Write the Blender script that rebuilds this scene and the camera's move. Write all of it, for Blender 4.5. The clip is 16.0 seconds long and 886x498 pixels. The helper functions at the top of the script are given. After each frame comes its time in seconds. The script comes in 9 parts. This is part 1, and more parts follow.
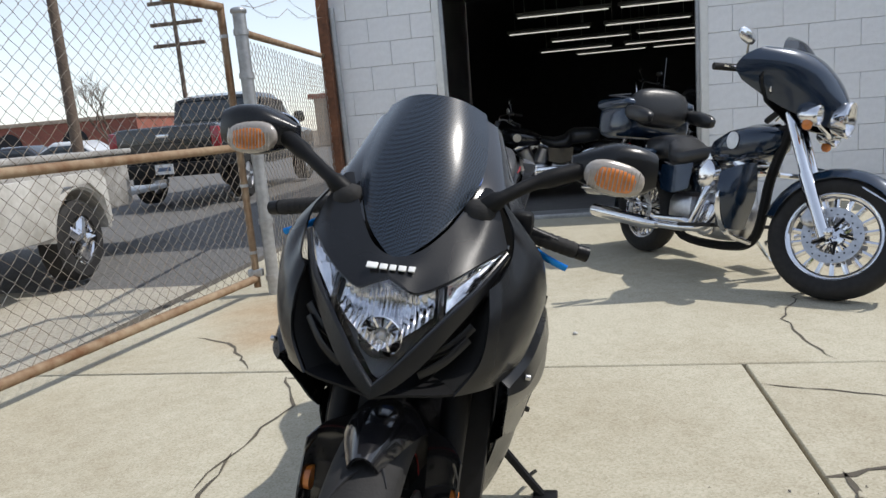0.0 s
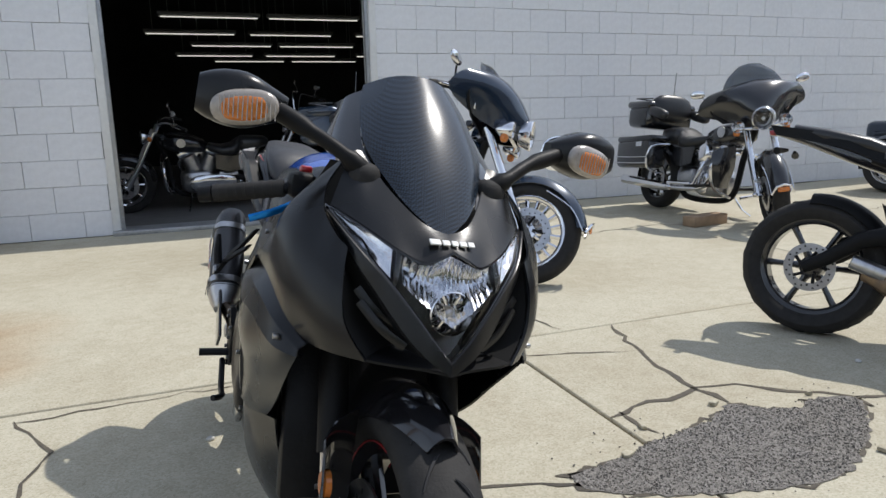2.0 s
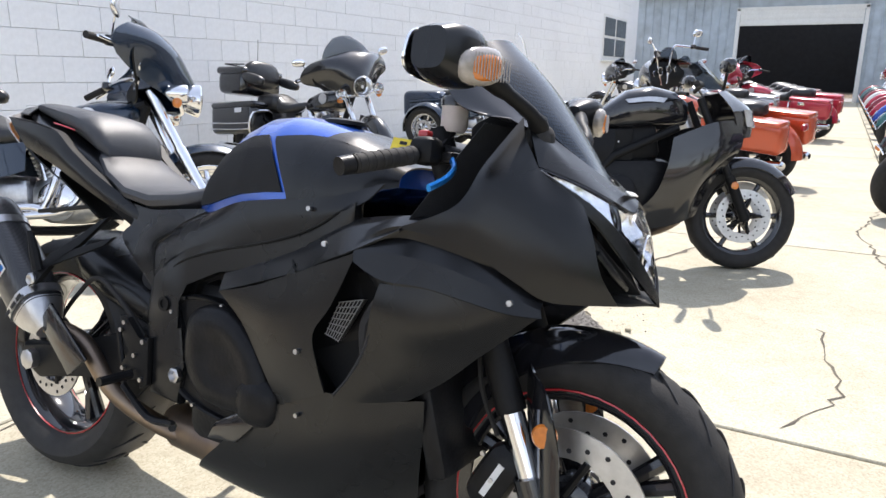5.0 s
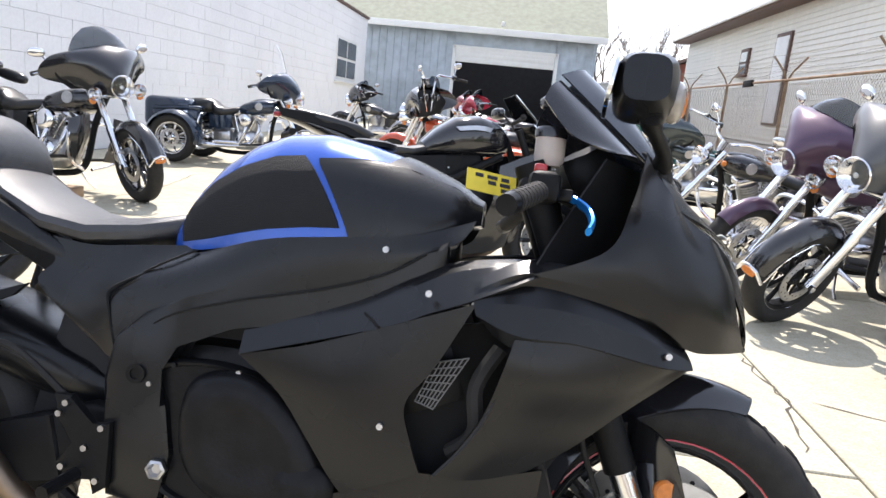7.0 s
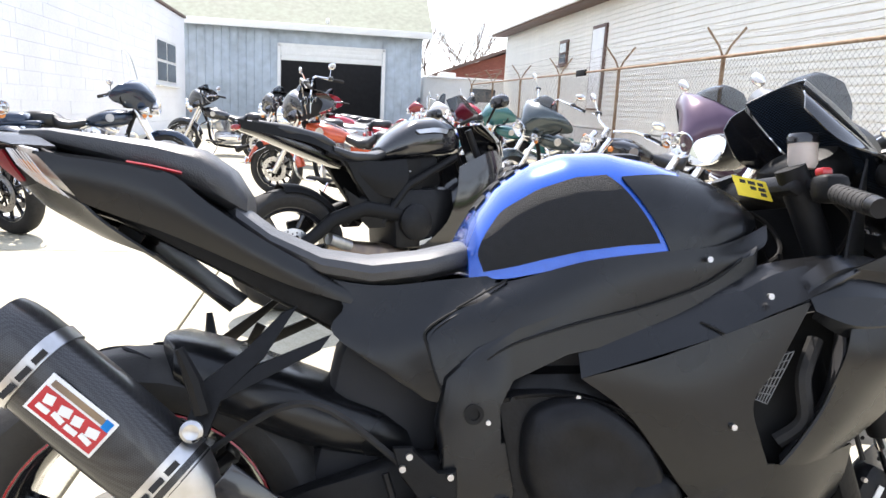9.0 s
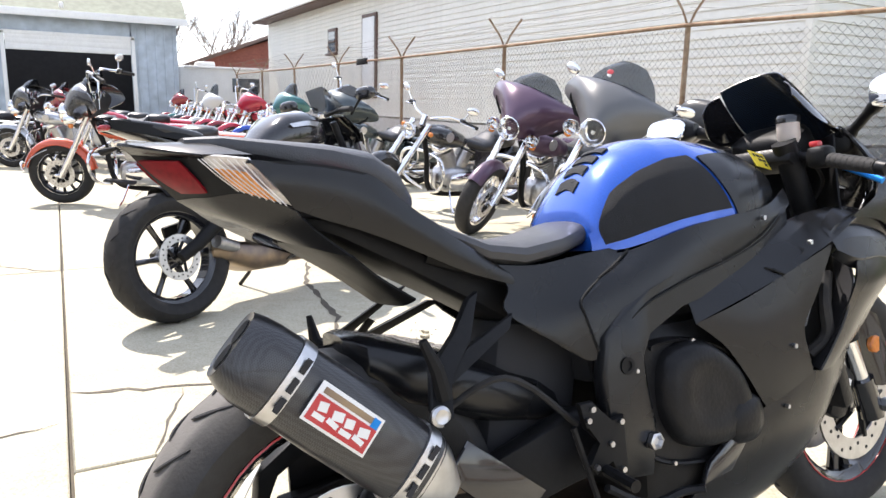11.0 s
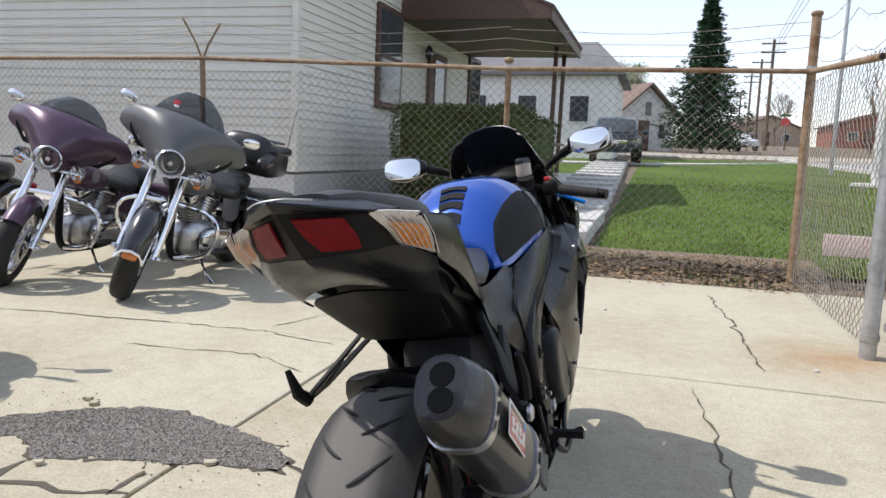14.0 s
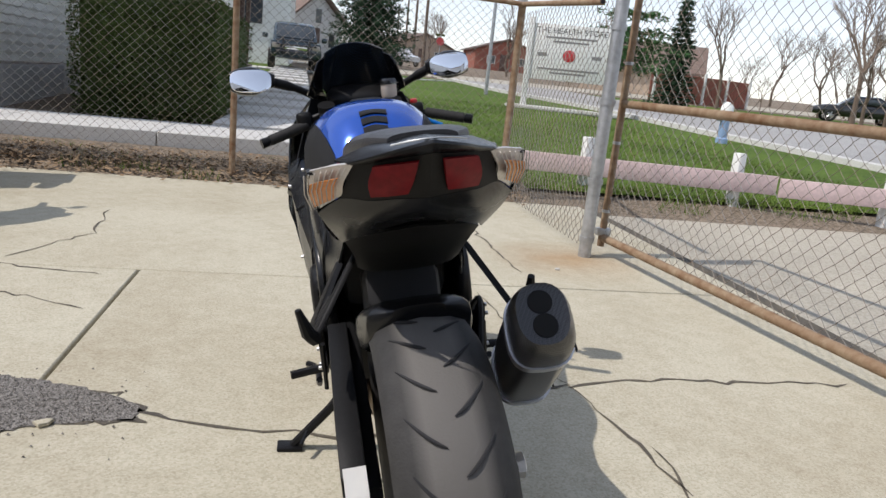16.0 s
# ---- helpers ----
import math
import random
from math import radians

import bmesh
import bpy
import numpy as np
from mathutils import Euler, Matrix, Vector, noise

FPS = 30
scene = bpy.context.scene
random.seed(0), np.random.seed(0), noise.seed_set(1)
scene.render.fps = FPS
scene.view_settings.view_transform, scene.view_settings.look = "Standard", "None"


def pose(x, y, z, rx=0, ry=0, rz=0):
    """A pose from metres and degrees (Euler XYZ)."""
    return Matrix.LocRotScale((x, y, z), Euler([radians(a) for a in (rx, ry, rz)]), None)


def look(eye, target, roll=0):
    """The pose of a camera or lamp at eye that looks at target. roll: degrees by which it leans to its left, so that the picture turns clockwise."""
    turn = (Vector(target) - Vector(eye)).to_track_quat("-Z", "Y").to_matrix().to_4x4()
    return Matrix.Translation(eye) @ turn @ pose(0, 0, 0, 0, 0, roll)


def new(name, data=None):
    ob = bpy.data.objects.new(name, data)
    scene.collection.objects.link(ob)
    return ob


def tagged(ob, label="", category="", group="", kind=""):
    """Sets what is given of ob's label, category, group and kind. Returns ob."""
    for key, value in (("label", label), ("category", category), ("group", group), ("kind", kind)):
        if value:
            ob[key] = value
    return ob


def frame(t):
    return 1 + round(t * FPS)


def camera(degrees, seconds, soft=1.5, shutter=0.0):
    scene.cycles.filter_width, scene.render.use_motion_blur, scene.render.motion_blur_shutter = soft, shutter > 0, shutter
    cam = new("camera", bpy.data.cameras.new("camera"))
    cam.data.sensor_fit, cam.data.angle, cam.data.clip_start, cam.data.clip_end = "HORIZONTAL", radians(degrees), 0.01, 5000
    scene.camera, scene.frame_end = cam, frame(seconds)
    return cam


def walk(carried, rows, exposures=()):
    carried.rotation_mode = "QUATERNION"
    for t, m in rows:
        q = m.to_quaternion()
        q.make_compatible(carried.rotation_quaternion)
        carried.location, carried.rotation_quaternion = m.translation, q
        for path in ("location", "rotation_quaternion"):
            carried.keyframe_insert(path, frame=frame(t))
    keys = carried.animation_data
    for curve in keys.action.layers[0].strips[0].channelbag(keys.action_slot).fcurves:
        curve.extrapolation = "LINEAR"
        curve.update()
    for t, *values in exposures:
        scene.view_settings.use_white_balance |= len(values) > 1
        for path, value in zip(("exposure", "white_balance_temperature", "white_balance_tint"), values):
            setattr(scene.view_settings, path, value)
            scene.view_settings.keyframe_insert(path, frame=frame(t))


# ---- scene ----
cam = camera(65.0, 16.0)
EXPOSURES = [(0, 0.58, 6380, 11), (1.5, 0.58, 6380, 11), (2.5, 0.68, 6380, 11), (3.5, 0.98, 6330, 11), (5.8, 1.5, 6580, 15), (7, 1.58, 6580, 15), (8.5, 1.98, 6560, 14), (11, 1.78, 6630, 15), (12.5, 1.32, 6530, 15), (13.5, 0.95, 6380, 13), (14.5, 0.76, 6480, 14), (16, 0.57, 6480, 14)]
PATH = [
    (0, (0.3, -1.677, 1.075), (-0.062, 0.255, 0.708), -4.8),
    (0.5, (0.143, -1.671, 1.079), (0.039, 0.292, 0.708), -6.1),
    (1, (-0.042, -1.701, 1.072), (0.189, 0.252, 0.706), -3.7),
    (1.5, (-0.22, -1.721, 1.075), (0.305, 0.174, 0.709), -1.8),
    (2, (-0.357, -1.635, 1.057), (0.34, 0.198, 0.669), -1.4),
    (2.5, (-0.487, -1.545, 1.061), (0.388, 0.201, 0.633), -1.4),
    (3, (-0.616, -1.464, 1.056), (0.402, 0.199, 0.61), -0.1),
    (3.5, (-0.828, -1.382, 1.058), (0.444, 0.09, 0.593), -0.7),
    (3.7, (-0.899, -1.354, 1.054), (0.463, 0.031, 0.58), -0.7),
    (5.8, (-1.281, -0.691, 1.063), (0.572, -0.074, 0.631), 4.1),
    (6, (-1.295, -0.638, 1.063), (0.594, -0.123, 0.656), 5.3),
    (6.5, (-1.255, -0.468, 1.036), (0.677, -0.13, 0.644), 5.8),
    (7, (-1.223, -0.298, 1.036), (0.73, -0.125, 0.637), 5.7),
    (7.5, (-1.232, -0.121, 1.028), (0.718, -0.091, 0.585), 5.7),
    (8, (-1.27, 0.112, 1.035), (0.671, -0.086, 0.596), 4.5),
    (8.5, (-1.254, 0.293, 1.034), (0.682, 0.021, 0.612), 3.6),
    (8.7, (-1.227, 0.374, 1.021), (0.715, 0.1, 0.624), 3.0),
    (10.8, (-1.157, 1.066, 1.013), (0.582, 0.15, 0.644), 2.1),
    (11, (-1.101, 1.133, 1.01), (0.617, 0.185, 0.626), 1.1),
    (11.5, (-1.003, 1.246, 1.019), (0.619, 0.143, 0.63), 0.3),
    (12, (-0.941, 1.43, 1.021), (0.431, 0.013, 0.697), 1.2),
    (12.5, (-0.868, 1.622, 1.021), (0.265, 0.004, 0.709), 1.7),
    (13, (-0.715, 1.712, 1.009), (0.24, -0.016, 0.689), 0.6),
    (13.5, (-0.576, 1.777, 1.03), (0.192, -0.042, 0.708), -0.0),
    (14, (-0.449, 1.862, 1.029), (0.114, -0.037, 0.754), 1.8),
    (14.5, (-0.277, 2.009, 1.037), (-0.033, 0.044, 0.755), 2.3),
    (15, (-0.144, 2.041, 1.023), (-0.13, 0.073, 0.662), 3.8),
    (15.5, (0.036, 1.964, 1.033), (-0.129, 0.02, 0.595), 5.0),
    (16, (0.181, 1.915, 1.03), (-0.206, 0.01, 0.561), 5.9),
]
walk(cam, [(t, look(eye, goal, roll)) for t, eye, goal, roll in PATH], EXPOSURES)

# ---- world and sun ----
SUN = Vector((0.80, 0.15, 1.09)).normalized()
world = bpy.data.worlds.new("sky")
scene.world = world
world.use_nodes = True
wn = world.node_tree
sky = wn.nodes.new("ShaderNodeTexSky")
sky.sky_type, sky.sun_disc = "NISHITA", False
sky.sun_elevation, sky.sun_rotation = math.asin(SUN.z), math.atan2(SUN.x, SUN.y)
sky.air_density, sky.dust_density, sky.ozone_density, sky.altitude = 1.0, 0.4, 1.4, 300
wn.nodes["Background"].inputs[1].default_value = 0.15
haze = wn.nodes.new("ShaderNodeHueSaturation")
haze.inputs["Saturation"].default_value = 0.66
haze.inputs["Value"].default_value = 1.42
thin = wn.nodes.new("ShaderNodeGamma")  # a veil of high haze evens the sky out
thin.inputs["Gamma"].default_value = 0.7
wn.links.new(sky.outputs[0], thin.inputs["Color"])
wn.links.new(thin.outputs[0], haze.inputs["Color"])
wn.links.new(haze.outputs[0], wn.nodes["Background"].inputs[0])
sun = new("sun", bpy.data.lights.new("sun", "SUN"))
sun.data.energy, sun.data.angle, sun.data.color = 2.45, radians(0.53), (1.0, 0.955, 0.88)
sun.matrix_world = look(SUN * 30, (0, 0, 0))


# ---- materials ----
def mat(name, base, rough=0.5, metal=0.0, var=0.12, scale=40.0, big=2.5, bump=0.0, bscale=120.0, coat=0.0, tint=None, each=0.0, trans=0.0, alpha=1.0):
    """A surface whose colour wanders at two scales, with fine relief; tint: a second colour for stains; each: how far copies differ."""
    m = bpy.data.materials.new(name)
    m.use_nodes = True
    n, ln = m.node_tree.nodes, m.node_tree.links
    b = n["Principled BSDF"]
    tc = n.new("ShaderNodeTexCoord")
    n1, n2 = n.new("ShaderNodeTexNoise"), n.new("ShaderNodeTexNoise")
    n1.inputs["Scale"].default_value, n2.inputs["Scale"].default_value = big, scale
    n1.inputs["Detail"].default_value, n2.inputs["Detail"].default_value = 4, 3
    ln.new(tc.outputs["Object"], n1.inputs["Vector"])
    ln.new(tc.outputs["Object"], n2.inputs["Vector"])
    add = n.new("ShaderNodeMath")
    add.operation = "ADD"
    ln.new(n1.outputs["Fac"], add.inputs[0])
    ln.new(n2.outputs["Fac"], add.inputs[1])
    last = add
    if each:
        info, mul = n.new("ShaderNodeObjectInfo"), n.new("ShaderNodeMath")
        mul.operation, mul.inputs[1].default_value, mul.inputs[2].default_value = "MULTIPLY_ADD", each, -each / 2
        mul2 = n.new("ShaderNodeMath")
        mul2.operation = "ADD"
        ln.new(info.outputs["Random"], mul.inputs[0])
        ln.new(last.outputs[0], mul2.inputs[0])
        ln.new(mul.outputs[0], mul2.inputs[1])
        last = mul2
    rng = n.new("ShaderNodeMapRange")
    rng.inputs["From Min"].default_value, rng.inputs["From Max"].default_value = 0.7, 1.3
    ln.new(last.outputs[0], rng.inputs["Value"])
    mix = n.new("ShaderNodeMix")
    mix.data_type = "RGBA"
    lo = tint or [c * (1 - var) for c in base]
    hi = [min(1, c * (1 + var)) for c in base]
    mix.inputs["A"].default_value, mix.inputs["B"].default_value = (*lo, 1), (*hi, 1)
    ln.new(rng.outputs[0], mix.inputs["Factor"])
    ln.new(mix.outputs["Result"], b.inputs["Base Color"])
    rr = n.new("ShaderNodeMapRange")
    rr.inputs["To Min"].default_value, rr.inputs["To Max"].default_value = max(0.02, rough * 0.82), min(1, rough * 1.18)
    ln.new(n1.outputs["Fac"], rr.inputs["Value"])
    ln.new(rr.outputs[0], b.inputs["Roughness"])
    b.inputs["Metallic"].default_value = metal
    b.inputs["Coat Weight"].default_value = coat
    b.inputs["Coat Roughness"].default_value = 0.06
    b.inputs["Transmission Weight"].default_value = trans
    b.inputs["Alpha"].default_value = alpha
    if bump:
        n3, bp = n.new("ShaderNodeTexNoise"), n.new("ShaderNodeBump")
        n3.inputs["Scale"].default_value, n3.inputs["Detail"].default_value = bscale, 4
        bp.inputs["Strength"].default_value, bp.inputs["Distance"].default_value = bump, 0.01
        ln.new(tc.outputs["Object"], n3.inputs["Vector"])
        ln.new(n3.outputs["Fac"], bp.inputs["Height"])
        ln.new(bp.outputs[0], b.inputs["Normal"])
    return m


def speckled(name, stones, joint, size, rough=0.9, bump=0.6, stain=(0.5, 0.5, 0.5), stain_amount=0.3):
    """Ground of small stones in a binder, with broad stains."""
    m = bpy.data.materials.new(name)
    m.use_nodes = True
    n, ln = m.node_tree.nodes, m.node_tree.links
    b = n["Principled BSDF"]
    tc = n.new("ShaderNodeTexCoord")
    v = n.new("ShaderNodeTexVoronoi")
    v.inputs["Scale"].default_value = 1 / size
    ln.new(tc.outputs["Object"], v.inputs["Vector"])
    sep = n.new("ShaderNodeSeparateColor")
    ln.new(v.outputs["Color"], sep.inputs[0])
    ramp = n.new("ShaderNodeValToRGB")
    ramp.color_ramp.elements[0].color, ramp.color_ramp.elements[1].color = (*joint, 1), (*stones[-1], 1)
    for k, c in enumerate(stones[:-1]):
        e = ramp.color_ramp.elements.new((k + 1) / (len(stones) + 0.5))
        e.color = (*c, 1)
    ln.new(sep.outputs[0], ramp.inputs[0])
    n1, n2 = n.new("ShaderNodeTexNoise"), n.new("ShaderNodeTexNoise")
    n1.inputs["Scale"].default_value, n1.inputs["Detail"].default_value = 0.9, 8
    n2.inputs["Scale"].default_value, n2.inputs["Detail"].default_value = 14, 5
    ln.new(tc.outputs["Object"], n1.inputs["Vector"])
    ln.new(tc.outputs["Object"], n2.inputs["Vector"])
    rng = n.new("ShaderNodeMapRange")
    rng.inputs["From Min"].default_value, rng.inputs["From Max"].default_value = 0.42, 0.72
    rng.inputs["To Max"].default_value = stain_amount
    mean = n.new("ShaderNodeMath")
    mean.operation, mean.inputs[1].default_value = "MULTIPLY_ADD", 0.65
    half = n.new("ShaderNodeMath")
    half.operation, half.inputs[1].default_value = "MULTIPLY", 0.35
    ln.new(n1.outputs["Fac"], mean.inputs[0])
    ln.new(n2.outputs["Fac"], half.inputs[0])
    ln.new(half.outputs[0], mean.inputs[2])
    ln.new(mean.outputs[0], rng.inputs["Value"])
    mix = n.new("ShaderNodeMix")
    mix.data_type, mix.blend_type = "RGBA", "MULTIPLY"
    mix.inputs["B"].default_value = (*stain, 1)
    ln.new(rng.outputs[0], mix.inputs["Factor"])
    ln.new(ramp.outputs[0], mix.inputs["A"])
    ln.new(mix.outputs["Result"], b.inputs["Base Color"])
    b.inputs["Roughness"].default_value = rough
    bp = n.new("ShaderNodeBump")
    bp.inputs["Strength"].default_value, bp.inputs["Distance"].default_value = bump, size * 0.4
    inv = n.new("ShaderNodeMath")
    inv.operation, inv.inputs[0].default_value = "SUBTRACT", 1.0
    ln.new(v.outputs["Distance"], inv.inputs[1])
    ln.new(inv.outputs[0], bp.inputs["Height"])
    ln.new(bp.outputs[0], b.inputs["Normal"])
    return m


def weave(name, dark, light, size, rough=0.35, coat=0.6):
    """Carbon cloth: a fine twill of two greys."""
    m = mat(name, light, rough, 0.0, coat=coat)
    n, ln = m.node_tree.nodes, m.node_tree.links
    b = n["Principled BSDF"]
    tc, mp, w = n.new("ShaderNodeTexCoord"), n.new("ShaderNodeMapping"), n.new("ShaderNodeTexChecker")
    mp.inputs["Rotation"].default_value = (0.6, 0.5, 0.785)
    w.inputs["Scale"].default_value = 1 / size
    w.inputs["Color1"].default_value, w.inputs["Color2"].default_value = (*dark, 1), (*light, 1)
    ln.new(tc.outputs["Object"], mp.inputs["Vector"])
    ln.new(mp.outputs[0], w.inputs["Vector"])
    ln.new(w.outputs["Color"], b.inputs["Base Color"])
    return m


